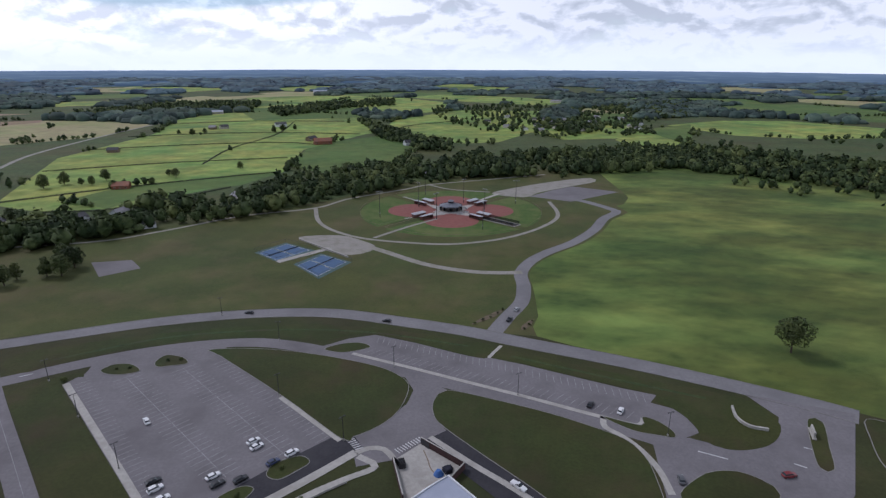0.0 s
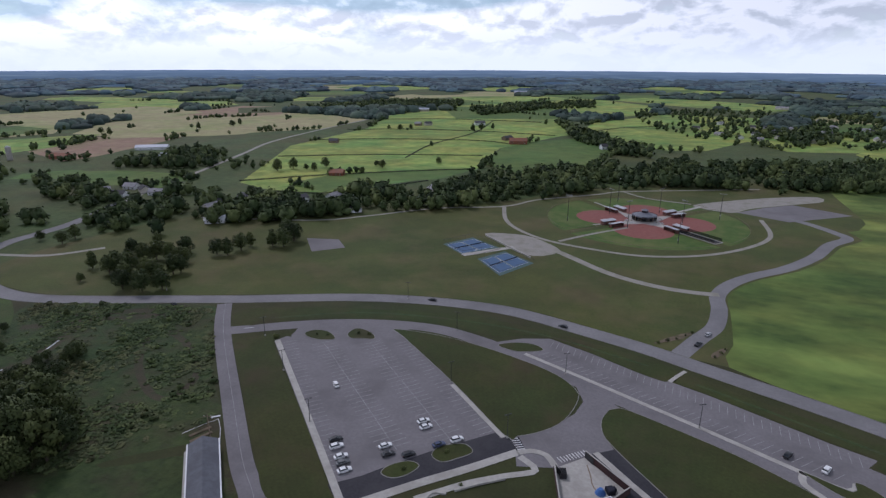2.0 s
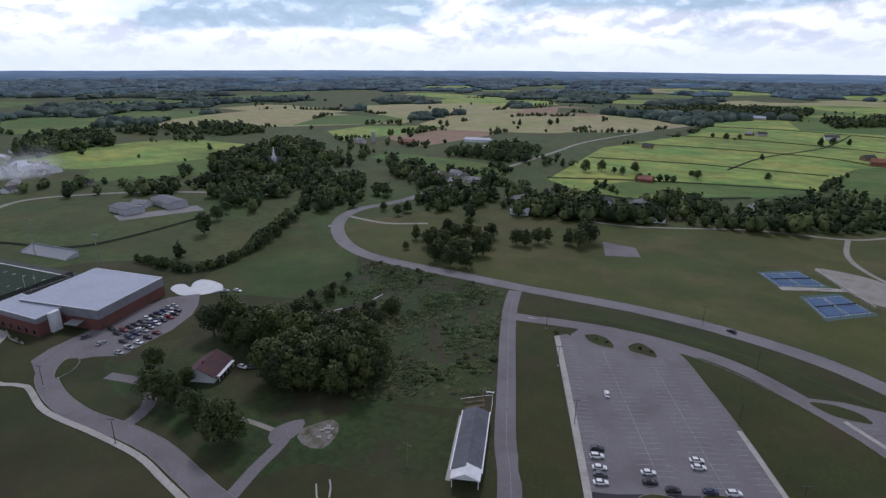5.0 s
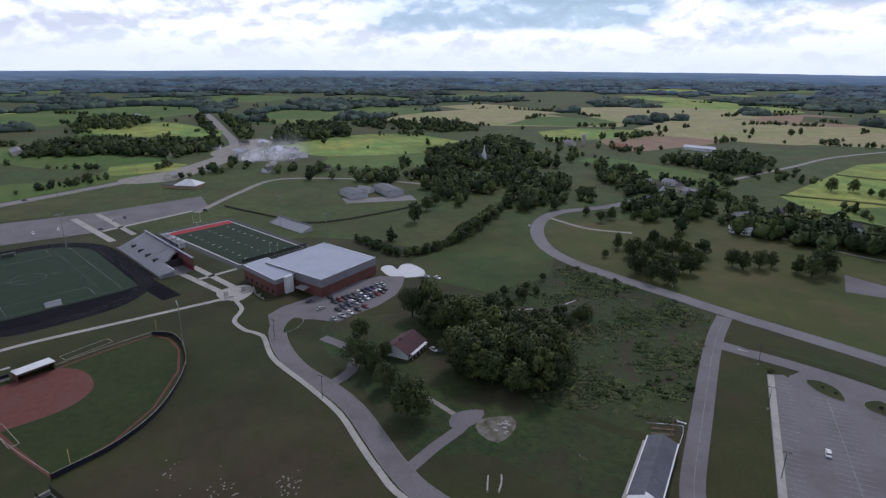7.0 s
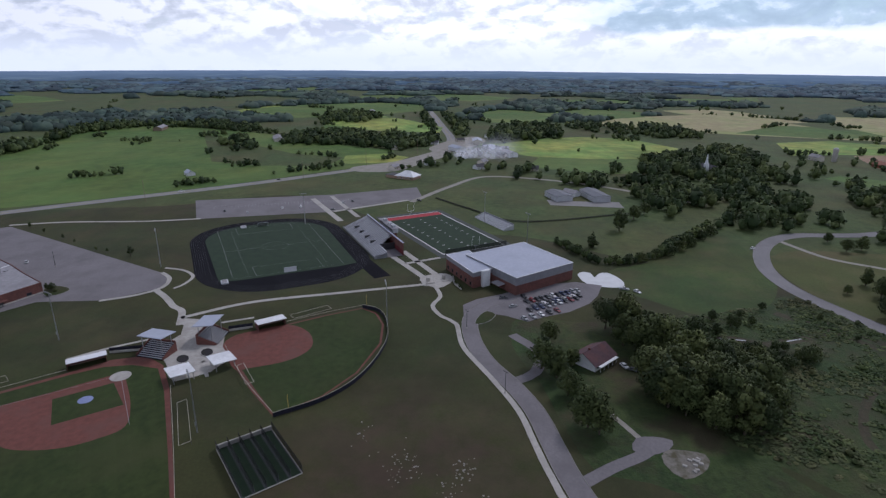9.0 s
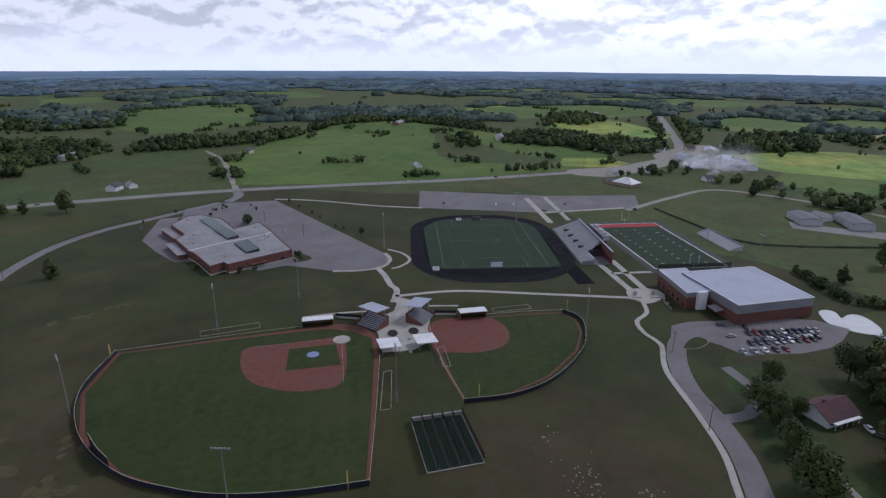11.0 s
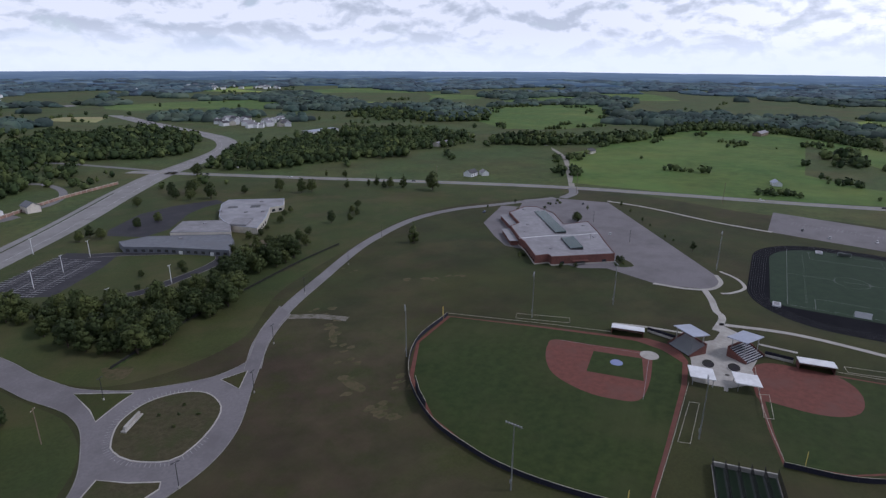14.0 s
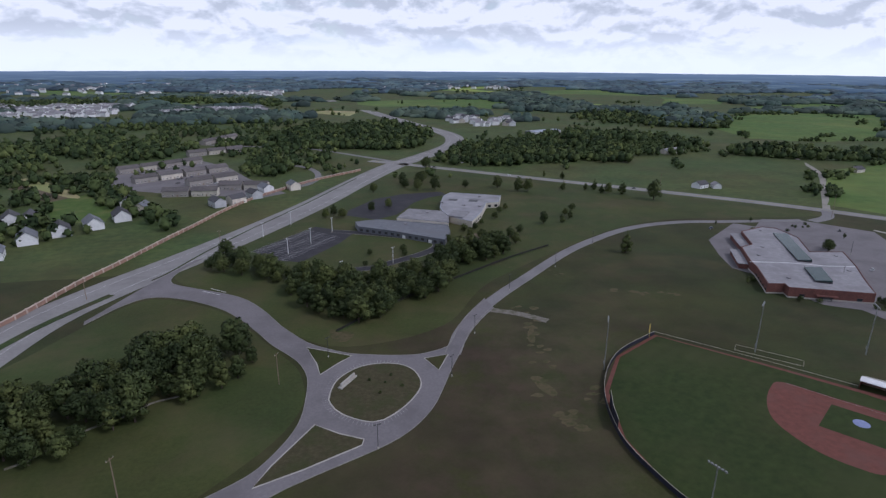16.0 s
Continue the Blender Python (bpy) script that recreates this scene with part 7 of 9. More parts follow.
# apartment rows
PALESIDE = mat("grey_siding", (0.30, 0.28, 0.26), (0.37, 0.35, 0.32), 3, (0.26, 0.24, 0.23), 12, rough=0.8)
APTROOF = mat("brown_grey_shingle", (0.100, 0.092, 0.095), (0.135, 0.124, 0.123), 2, (0.150, 0.136, 0.130), 12, rough=0.9, vary=0.2)
for a, b, n in (((204, -696), (124, -756), 4), ((174, -637), (88, -698), 4), ((118, -611), (72, -642), 2), ((132, -571), (80, -566), 2), ((84, -593), (36, -582), 2), ((150, -808), (83, -848), 3), ((147, -915), (107, -993), 3)):
    p, q = Vector(a), Vector(b)
    ang = math.degrees(math.atan2((q - p).y, (q - p).x))
    for k in range(n):
        c = p.lerp(q, (k + 0.5) / n)
        pitched("apartment_row", c.x, c.y, ang, (q - p).length / n * 0.9 // 1, 11, 5.6, 2.8, (PALESIDE, CREAM, PALESIDE)[k % 3], APTROOF, "row of apartments with brown-grey roofs", "apartments", "apartment rows", wins=6)
homes([(float(x), float(y)) for x, y in zip(rng0.uniform(150, 400, 22), rng0.uniform(1000, 1420, 22))], "pale house in a leafy village beyond the river", "house", "far houses")
# far housing estates
def spread(quad, n):
    a, b, c, d = [Vector(p) for p in quad]
    return [a.lerp(b, u).lerp(d.lerp(c, u), w) for u, w in rng0.random((n, 2)).tolist()]


EST = [((420, -1390), (760, -1405), (900, -1760), (425, -1710)), ((80, -1465), (310, -1430), (350, -1600), (92, -1560)), ((-300, -1340), (-440, -1172), (-400, -1060), (-290, -1120))]
homes([tuple(p) for q, n in zip(EST, (56, 30, 20)) for p in spread(q, n)], "white house of a distant housing estate", "house", "estate houses", (WHITE, WHITE, CREAM), (ROOF_G, SHINGLE), 16, 12, 6, 3.4)


def far_houses(name, spots, words):
    v, f, k = [], [], []
    for p in spots:
        a, l, w, h = float(rng0.uniform(0, 3.1)), float(rng0.uniform(7, 12)), float(rng0.uniform(5, 7)), float(rng0.uniform(5, 8))
        c, s, n = math.cos(a), math.sin(a), len(v)
        for x, y, z in ((-l, -w, 0), (l, -w, 0), (l, w, 0), (-l, w, 0), (-l, -w, h), (l, -w, h), (l, w, h), (-l, w, h), (-l, 0, h + 4), (l, 0, h + 4)):
            v.append((p.x + x * c - y * s, p.y + x * s + y * c, z))
        f += [tuple(n + i for i in q) for q in ((0, 1, 5, 4), (2, 3, 7, 6), (1, 2, 6, 9, 5), (3, 0, 4, 8, 7), (4, 5, 9, 8), (6, 7, 8, 9))]
        k += [0, 0, 0, 0, 1, 1]
    ob = link(name, v, f, WHITE)
    ob.data.materials.append(SLATE2)
    ob.data.polygons.foreach_set("material_index", k)
    tagged(ob, words, "houses", kind="stuff")


far_houses("distant_houses", [p for q, n in zip(EST, (210, 90, 14)) for p in spread(q, n)], "crowded white houses of the far housing estates")
far_houses("distant_town", spread(((60, -2120), (280, -2110), (420, -2900), (90, -3100)), 170) + spread(((480, -2300), (1500, -2100), (2100, -3000), (600, -3200)), 160) + spread(((-900, -2500), (-300, -2600), (-400, -3100), (-1100, -3000)), 60), "white roofs of a far town on the plain")
# boundary wall of the highway
WALLRED = mat("rosy_wall_panel", (0.300, 0.185, 0.140), (0.370, 0.240, 0.185), 2, (0.250, 0.160, 0.125), 9, rough=0.9)
WALLCAP = mat("rosy_stone_cap", (0.500, 0.400, 0.340), (0.580, 0.480, 0.410), 2, (0.430, 0.350, 0.300), 9, rough=0.9)
wl = spline([(163, -255), (147, -289), (141, -305), (135, -325), (128, -347), (119, -368), (109, -394), (98, -424), (84, -459), (68, -501), (49, -539), (25, -573), (-9, -615), (-61, -662)], False, 6)
ob = thing("boundary_wall", Matrix(), "long rosy masonry wall with pillars beside the highway", "wall")
link("panel", *strip(wl, 0.35, 2.2, 2.2), WALLRED, ob)
link("coping", *strip(wl, 0.9, 2.45, 0.25), WALLCAP, ob)
link("verge", *strip(offset(wl, 1.8), 2.4, 0.14, 0.1), BARE, ob)
vp, fp = box(-0.45, -0.45, 0, 0.45, 0.45, 2.9, 0.15)
pm = bpy.data.meshes.new("pillar")
pm.from_pydata(vp, [], fp)
pm.materials.append(WALLCAP)
for k, q in enumerate(wl):
    if k % 1 == 0:
        o = new("pillar", pm)
        o.parent, o.location = ob, (q.x, q.y, 0)


# ---- stall lines ----
def stalls(name, a, b, side, length, pitch, parent, slant=0.0, w=0.16, z=0.075, centre=True):
    """Painted stall lines along the row from a to b, on one side (1, -1) or both (0)."""
    a, b = Vector(a), Vector(b)
    d = (b - a).normalized()
    nrm = Vector((-d.y, d.x))
    n = int((b - a).length / pitch)
    segs = []
    for k in range(n + 1):
        p = a + d * pitch * k
        for s in ((1, -1) if side == 0 else (side,)):
            segs.append((p, p + (nrm * s + d * slant) * length))
    if centre:
        segs.append((a, b))
    return paint(name, segs, w, z, WORN, parent)


lot = bpy.data.objects["car_park_1"]
stalls("stall_lines", (-144, 197), (-78, 126), 1, 5.4, 2.75, lot, centre=False)
stalls("stall_lines", (-127, 203), (-66, 145), 0, 5.4, 2.75, lot)
stalls("stall_lines", (-107, 210), (-48, 153), 0, 5.4, 2.75, lot)
stalls("stall_lines", (-92, 217), (-38, 165), -1, 5.4, 2.75, lot, centre=False)
lot = bpy.data.objects["car_park_2"]
stalls("stall_lines", (-29, 239), (78, 191), -1, 5.6, 2.9, lot, 0.35, z=0.08, centre=False)
stalls("stall_lines", (-36, 225), (66, 176), 1, 5.6, 2.9, lot, 0.35, z=0.08, centre=False)
lot = bpy.data.objects["car_park_10"]
for a, b in (((36, -380), (0, -425)), ((27, -371), (-9, -416)), ((19, -362), (-18, -408))):
    stalls("stall_lines", a, b, 0, 5.0, 3.0, lot, z=0.08, w=0.34)
lot = bpy.data.objects["car_park_7"]
stalls("stall_lines", (-287, 38), (-308, 77), -1, 5.2, 2.8, lot, z=0.085, centre=False)
stalls("stall_lines", (-274, 43), (-291, 74), 0, 5.2, 2.8, lot, z=0.085)
lot = bpy.data.objects["car_park_8"]
stalls("stall_lines", (-480, -200), (-512, -85), 0, 5.4, 2.8, lot, z=0.075)
cw = sheet("crossing", [(-34, 166), (-30, 166), (-26, 159), (-30, 157)], 0.1, NEWTAR, "striped pedestrian crossing on black asphalt", "crossing")
paint("stripes", [(Vector((-33.3, 164.6)).lerp(Vector((-28.5, 158.2)), k / 7), Vector((-30.8, 166)).lerp(Vector((-26.2, 159.5)), k / 7)) for k in range(8)], 0.45, 0.112, PAINT, cw)
cw = sheet("crossing", [(-16, 159), (-8, 166), (-6, 163), (-14, 156)], 0.104, ASPHALT, "striped pedestrian crossing before the yard", "crossing")
paint("stripes", [(Vector((-15.5, 158.5)).lerp(Vector((-8, 165)), k / 9), Vector((-13.6, 156.6)).lerp(Vector((-6.2, 163)), k / 9)) for k in range(10)], 0.4, 0.116, PAINT, cw)
paint("arrows", [((-170, 203), (-166, 205.5)), ((120, 160), (124, 158)), ((112, 152), (115, 150)), ((84, 158), (92, 154)), ((60, -317), (50, -309)), ((56, -320), (47, -312))], 0.5, 0.102, PAINT, bpy.data.objects["road_4"])

# ---- vehicles ----
def car_paint(name, c):
    return mat(name, tuple(x * 0.94 for x in c), c, 0.6, rough=0.28, spec=0.6)


PAINTS = {"white": car_paint("white_car_paint", (0.78, 0.78, 0.78)), "black": car_paint("black_car_paint", (0.012, 0.012, 0.014)),
          "silver": car_paint("silver_car_paint", (0.38, 0.39, 0.40)), "red": car_paint("red_car_paint", (0.20, 0.014, 0.018)),
          "blue": car_paint("blue_car_paint", (0.030, 0.045, 0.110)), "grey": car_paint("grey_car_paint", (0.09, 0.095, 0.10))}
CARS = {}


def loft(sections):
    """Skin through upright sections (x, half width, bottom, top)."""
    v, f = [], []
    for x, w, z0, z1 in sections:
        v += [(x, -w, z0), (x, w, z0), (x, w, z0 + (z1 - z0) * 0.72), (x, w * 0.88, z1), (x, -w * 0.88, z1), (x, -w, z0 + (z1 - z0) * 0.72)]
    for k in range(len(sections) - 1):
        a = 6 * k
        f += [(a + i, a + (i + 1) % 6, a + 6 + (i + 1) % 6, a + 6 + i) for i in range(6)]
    f += [tuple(range(5, -1, -1)), tuple(range(len(v) - 6, len(v)))]
    return v, f


def car(x, y, a, colour, shape="car", group="parked cars", z=0.09):
    words = {"car": "%s saloon car parked on asphalt", "suv": "%s tall estate car parked on asphalt", "pickup": "%s pickup truck on asphalt"}[shape] % colour
    key = (colour, shape)
    m = pose(x, y, z, 0, 0, a)
    if key in CARS:
        return copy_thing(CARS[key], m)
    k = 1.0 if shape == "car" else 1.16
    ob = thing("car" if shape != "pickup" else "pickup_truck", m, words, "car" if shape != "pickup" else "pickup truck", group)
    p = PAINTS[colour]
    L = 2.3 if shape != "pickup" else 2.75
    link("body", *loft([(-L, 0.70, 0.42, 0.78 * k), (-L + 0.15, 0.86, 0.28, 0.92 * k), (-1.2, 0.91, 0.24, 0.96 * k), (0.8, 0.91, 0.24, 0.94 * k), (1.5, 0.89, 0.26, 0.84 * k), (L - 0.12, 0.82, 0.30, 0.72 * k), (L, 0.66, 0.42, 0.62 * k)]), p, ob)
    back = -1.75 if shape == "car" else (-2.15 if shape == "suv" else -0.7)
    link("glass", *loft([(back, 0.80, 0.88 * k, 0.95 * k), (back + 0.45, 0.76, 0.9 * k, 1.36 * k), (0.25, 0.76, 0.9 * k, 1.38 * k), (1.05, 0.80, 0.85 * k, 0.92 * k)]), GLASS, ob)
    link("roof_panel", *loft([(back + 0.38, 0.66, 1.345 * k, 1.40 * k), (-0.4, 0.70, 1.36 * k, 1.45 * k), (0.32, 0.66, 1.35 * k, 1.41 * k)]), p, ob)
    if shape == "pickup":
        link("bed", *box(-2.6, -0.72, 0.9, -0.8, 0.72, 1.02), NET, ob)
    v, f = cyl(0, 0, -0.11, 0.11, 0.33, n=12)
    v = [(px, pz, py) for px, py, pz in v]
    for sx in (-1.38, 1.38):
        for sy in (-0.8, 0.8):
            w = link("wheel", [(px + sx, py + sy, pz + 0.33) for px, py, pz in v], [tuple(reversed(q)) for q in f], RUBBER, ob)
            hv, hf = cyl(0, 0, -0.115, 0.115, 0.19, n=8)
            link("rim", [(px + sx, pz + sy * 1.01, py + 0.33) for px, py, pz in hv], [tuple(reversed(q)) for q in hf], STEEL, w)
    for s in (-0.6, 0.6):
        link("headlight", *box(L - 0.14, s - 0.16, 0.55 * k, L - 0.02, s + 0.16, 0.66 * k), WHITE, ob)
        link("tail_light", *box(-L + 0.01, s - 0.15, 0.62 * k, -L + 0.1, s + 0.15, 0.76 * k), RED, ob)
    CARS[key] = ob
    return ob


for x, y, a, c, s in ((-104, 173, 130, "white", "car"), (-87, 142.5, 46, "black", "suv"), (-85, 139.4, 46, "white", "suv"), (-81.2, 135.4, 46, "white", "car"), (-79.2, 133, 46, "grey", "car"), (-77, 130, 46, "white", "car"),
                      (-70, 145, 46, "white", "car"), (-67.4, 141.6, 46, "black", "car"), (-61, 143.5, 46, "black", "suv"), (-63, 162, 46, "white", "car"), (-61, 159.2, 46, "white", "car"), (-53.5, 151.5, 46, "blue", "car"), (-48.6, 156, 46, "white", "suv"),
                      (55, 184, 60, "black", "car"), (65, 180, 60, "white", "car"), (-97, 264, 172, "black", "car"), (-27, 255, 160, "black", "car"), (33, 257, 63, "black", "pickup"), (38, 269, 63, "silver", "car"),
                      (23, 141, -45, "white", "pickup"), (73, 144, 80, "grey", "car"), (107, 146, 10, "red", "suv"), (-222, 214, 160, "black", "car"), (-376, 210, 130, "white", "car"),
                      (-214, 75, 20, "white", "car"), (-211, 78, 60, "grey", "car"), (-466, -186, 20, "black", "car"), (-478, -141, 20, "white", "car"), (-482, -126, 20, "white", "suv"), (-505, -85, 20, "black", "car"), (-498, -92, 20, "silver", "suv"),
                      (-474, -97, 110, "grey", "car"), (-461, -165, 20, "silver", "car"), (-509, -25, 60, "black", "suv"), (-325, -262, 50, "black", "car"), (-336, -262, 30, "silver", "car"), (-392, -338, 40, "black", "car"), (-300, -365, 30, "blue", "car"),
                      (-150, -667, 135, "black", "car"), (-220, -601, 135, "white", "car"), (-320, -508, 135, "grey", "car"), (-182, -705, 120, "silver", "suv"), (-190, -690, 60, "white", "car"), (-540, -255, 127, "white", "suv"), (-600, -178, 127, "black", "car"),
                      (-286, 31, 100, "grey", "car"), (-275, 35, 120, "silver", "car"), (-288, 42, 20, "black", "car"), (-300, 100, 60, "silver", "pickup"), (-296, 106, 30, "white", "car")):
    car(x, y, a, c, s)
tone = ("black", "white", "silver", "grey", "blue", "red", "black", "white", "grey", "silver", "black", "blue")
for j, (a, b, n, turn) in enumerate((((-281, 43), (-297, 73), 11, 28), ((-275.5, 46), (-290, 72), 10, 208), ((-270.5, 43), (-286, 70), 9, 28), ((-260, 39), (-270, 57), 5, 28))):
    for k in range(n):
        p = Vector(a).lerp(Vector(b), k / (n - 1))
        car(p.x, p.y, turn, tone[(k * 5 + j * 3) % 12], ("car", "suv", "car", "pickup")[(k + 2 * j) % 4])
for k in range(22):
    p = Vector((150, -665)).lerp(Vector((90, -600)), rng0.random()) + Vector((float(rng0.uniform(-20, 20)), float(rng0.uniform(-14, 14))))
    car(p.x, p.y, 45 + 90 * int(rng0.integers(0, 2)), tone[k % 12], group="apartment cars")

# ---- lamps and poles ----
MADE = {}


def again(key, m):
    return copy_thing(MADE[key], m) if key in MADE else None


def lamp_post(x, y, a, h=9.5, pale=False):
    m = pose(x, y, 0.05, 0, 0, a)
    got = again(("lamp", h, pale), m)
    if got:
        return got
    ob = thing("street_lamp", m, "tall %s car park lamp post on a concrete base" % ("pale" if pale else "dark"), "street lamp", "lamp posts")
    mm = WHITE if pale else DARKMETAL
    link("base", *cyl(0, 0, 0, 0.8, 0.32, 0.3, 10), CONCRETE, ob)
    link("pole", *cyl(0, 0, 0.8, h, 0.2 if pale else 0.13, 0.14 if pale else 0.08, 8), mm, ob)
    for s in (-1, 1):
        arm = link("arm", *box(min(0, 0.9 * s), -0.05, h - 0.15, max(0, 0.9 * s), 0.05, h - 0.05), mm, ob)
        link("lamp_head", *box(0.9 * s - 0.4, -0.22, h - 0.22, 0.9 * s + 0.4, 0.22, h - 0.04, 0.05), mm, arm)
    MADE[("lamp", h, pale)] = ob
    return ob


for x, y, a in ((-20, 212, 30), (29, 191, 30), (-62, 190, 45), (-33, 163, 45), (-101, 149, 45), (-130, 176, 45), (-156, 200, 45), (-74, 235, 10), (77, 166, 20), (-193, 23, 40), (-300, -250, 30), (-330, -240, 30), (-350, -290, 30),
                (-72, -234, 40), (-52, -199, 40), (-17, -160, 10), (-4, -226, 40), (-106, -281, 40), (-147, -311, 40), (-192, -349, 30), (-249, 10, 30), (-240, 228, 20), (-110, 262, 10)):
    lamp_post(x, y, a)
for x, y in ((15, -372), (0, -393), (33, -415), (-16, -418), (14, -443), (-16.5, -319), (-49.5, -339)):
    lamp_post(x, y, 40, 11.0, True)


def field_light(x, y, a, h=23, mm=None):
    mm = mm or STEEL
    m = pose(x, y, 0, 0, 0, a)
    got = again(("field", h), m)
    if got:
        return got
    ob = thing("floodlight_mast", m, "tall steel floodlight mast beside a ball field", "floodlight", "floodlight masts")
    link("pole", *cyl(0, 0, 0, h, 0.26, 0.13, 10), mm, ob)
    bar = link("crossarm", *box(-2.7, -0.08, h - 0.3, 2.7, 0.08, h - 0.14), STEEL, ob)
    for k in range(6):
        link("lamp", *cyl(-2.4 + 0.96 * k, -0.25, h - 0.2, h + 0.35, 0.2, 0.3, 8), STEEL, bar)
    link("control_box", *box(-0.35, -0.5, 2.8, 0.35, -0.2, 4.0, 0.05), STEEL, ob)
    MADE[("field", h)] = ob
    return ob


for x, y, a in ((-188, -189, 40), (-234, -176, 60), (-98, -103, 110), (-115, -190, 60), (-167, -85, 30), (-250, -28, 10)):
    field_light(x, y, a)
for k in range(8):
    p = HUB + (30 if k % 2 else 62) * Vector((math.cos(radians(45 * k + 22)), math.sin(radians(45 * k + 22))))
    field_light(p.x, p.y, 45 * k, 21, DARKMETAL)
for x, y, a in ((-430, -110, 115), (-330, -175, 25), (-440, 30, 28), (-375, 55, 28)):
    field_light(x, y, a, 24)


def foul_pole(x, y):
    ob = thing("foul_pole", pose(x, y, 0), "pale yellow foul pole at the fence", "foul pole", "foul poles")
    link("pole", *cyl(0, 0, 0, 7, 0.09, 0.09, 8), YELLOW, ob)
    link("wing", *box(0.06, -0.02, 2.6, 0.5, 0.02, 6.9), YELLOW, ob)


for x, y in ((-120, -78), (-180, -57), (-150, -212), (-273, -41)):
    foul_pole(x, y)


def utility_pole(x, y, a, h=14):
    m = pose(x, y, 0, 0, 0, a)
    got = again(("util", h), m)
    if got:
        return got
    ob = thing("utility_pole", m, "weathered timber utility pole with a crossarm", "utility pole", "utility poles")
    link("pole", *cyl(0, 0, 0, h, 0.19, 0.13, 8), TIMBER, ob)
    arm = link("crossarm", *box(-1.4, -0.07, h - 0.8, 1.4, 0.07, h - 0.62), TIMBER, ob)
    for s in (-1.2, 0, 1.2):
        link("insulator", *cyl(s, 0, h - 0.62, h - 0.35, 0.06, n=6), WHITE, arm)
    MADE[("util", h)] = ob
    return ob


for x, y, a, h in ((16, -208, 60, 14), (60, -155, 60, 14), (-497, -268, 30, 20), (-604, -153, 30, 20), (-687, -97, 40, 20), (-420, -372, 30, 20), (-330, -480, 40, 20), (-780, -40, 60, 20), (118, -318, 30, 12), (60, -398, 30, 12), (-128, 130, 20, 9), (-121, 90, 20, 9)):
    utility_pole(x, y, a, h)

# ---- signs, walls and beds ----
ob = tagged(link("low_wall", *strip(spline([(107, 183), (105.5, 176), (107.5, 171), (113, 169)], False, 1.5), 0.7, 1.1, 1.1), CONCRETE), "low curved concrete wall on the grass verge", "wall")
ob = thing("entrance_sign", pose(-10.5, -203.5, 0.18, 0, 0, 52), "long low masonry entrance sign on the traffic circle", "sign")
link("plinth", *box(-5.5, -0.9, 0, 5.5, 0.9, 0.6, 0.08), CONCRETE, ob)
link("panel", *box(-4.8, -0.35, 0.6, 4.8, 0.35, 1.9, 0.08), CONCRETE, ob)
ob = thing("entrance_sign", pose(127, 167, 0.18, 0, 0, 70), "stone gateway sign on a narrow island", "sign")
link("plinth", *box(-3.4, -0.6, 0, 3.4, 0.6, 0.5, 0.08), CONCRETE, ob)
link("panel", *box(-2.6, -0.3, 0.5, 2.6, 0.3, 2.4, 0.1), CONCRETE, ob)
for pts, lab in (([(14, 252), (20, 256), (27, 262), (32, 270), (28, 268), (20, 260)], "curved flower bed beside the park gate"), ([(38, 246), (42, 250), (45, 258), (42, 256), (38, 250)], "curved flower bed beside the park gate")):
    o = sheet("flower_bed", pts, 0.1, BARE, lab, "flower bed", 2)
for x, y in ((16, 253), (20, 257), (24, 260), (28, 265), (31, 269), (39, 247), (42, 252), (44, 256), (-134, 209), (-129, 210), (-116, 216), (-111, 217), (-50, 149), (-60, 137), (-25, -200), (-22, -193), (-28, -205), (-31, -196), (-19, -203)):
    tree("bush", x, y, float(rng.uniform(1.0, 1.6)), "garden shrubs")
for x, y in ((-262, -228), (-256, -234), (-290, -214), (-284, -214), (-250, -262), (-345, -352), (-352, -346), (-330, -356), (-372, -352), (-380, -358), (-366, -356), (-150, 200), (-306, 6), (-300, 8)):
    tree("bush", x, y, float(rng.uniform(1.6, 2.8)), "garden shrubs")
# stepped retaining beds before the gym
for off in (0, 3.2):
    tagged(link("retaining_wall", *strip(spline([(-318 + off, 4), (-309 + off, 5), (-301 + off, 8.5)], False, 1.5), 0.5, 0.8, 0.8), CONCRETE), "low concrete retaining wall before the gym", "wall")
ob = thing("plaza_gate", pose(-312, -6, 0.17, 0, 0, 115), "pale concrete gate posts and benches on the plaza", "gateway")
for s in (-5, 5):
    link("pier", *box(s - 0.8, -0.8, 0, s + 0.8, 0.8, 2.4, 0.12), CONCRETE, ob)
    link("bench", *box(s - 2.4, -4.2, 0, s + 2.4, -3.2, 0.55, 0.05), CONCRETE, ob)
ob = thing("culvert_wall", Matrix(), "pair of pale curved culvert walls in the grass", "culvert")
for pts in ([(-132, 64), (-129, 62.4), (-126, 61)], [(-131, 68), (-128, 66.6), (-124.5, 64)]):
    link("wing_wall", *strip(spline(pts, False, 1), 0.5, 0.8, 0.8), CONCRETE, ob)
pad = sheet("broken_pad", [(-160, 73), (-158, 85), (-151, 83), (-146, 74), (-153, 70)], 0.06, THINGRAVEL, "broken pad of an old foundation with rubble", "pad", 3)
for k in range(9):
    x, y = -153 + float(rng0.uniform(-4, 4)), 77 + float(rng0.uniform(-5, 5))
    o = thing("rubble_block", pose(x, y, 0.06, 0, 0, float(rng0.uniform(0, 90))), "pale chunk of concrete rubble", "rubble", "rubble blocks")
    link("block", *box(-0.7, -0.5, 0, 0.7, 0.5, 0.5, 0.18), CONCRETE, o)
garden = thing("garden_beds", Matrix(), "fenced vegetable beds behind the shed", "garden")
for k in range(4):
    a = Vector((-135, 128)).lerp(Vector((-128, 121)), k / 3)
    link("bed", *strip([a, a + Vector((4.2, 8.4)) * 0.8], 1.2, 0.3, 0.3), BARE, garden)
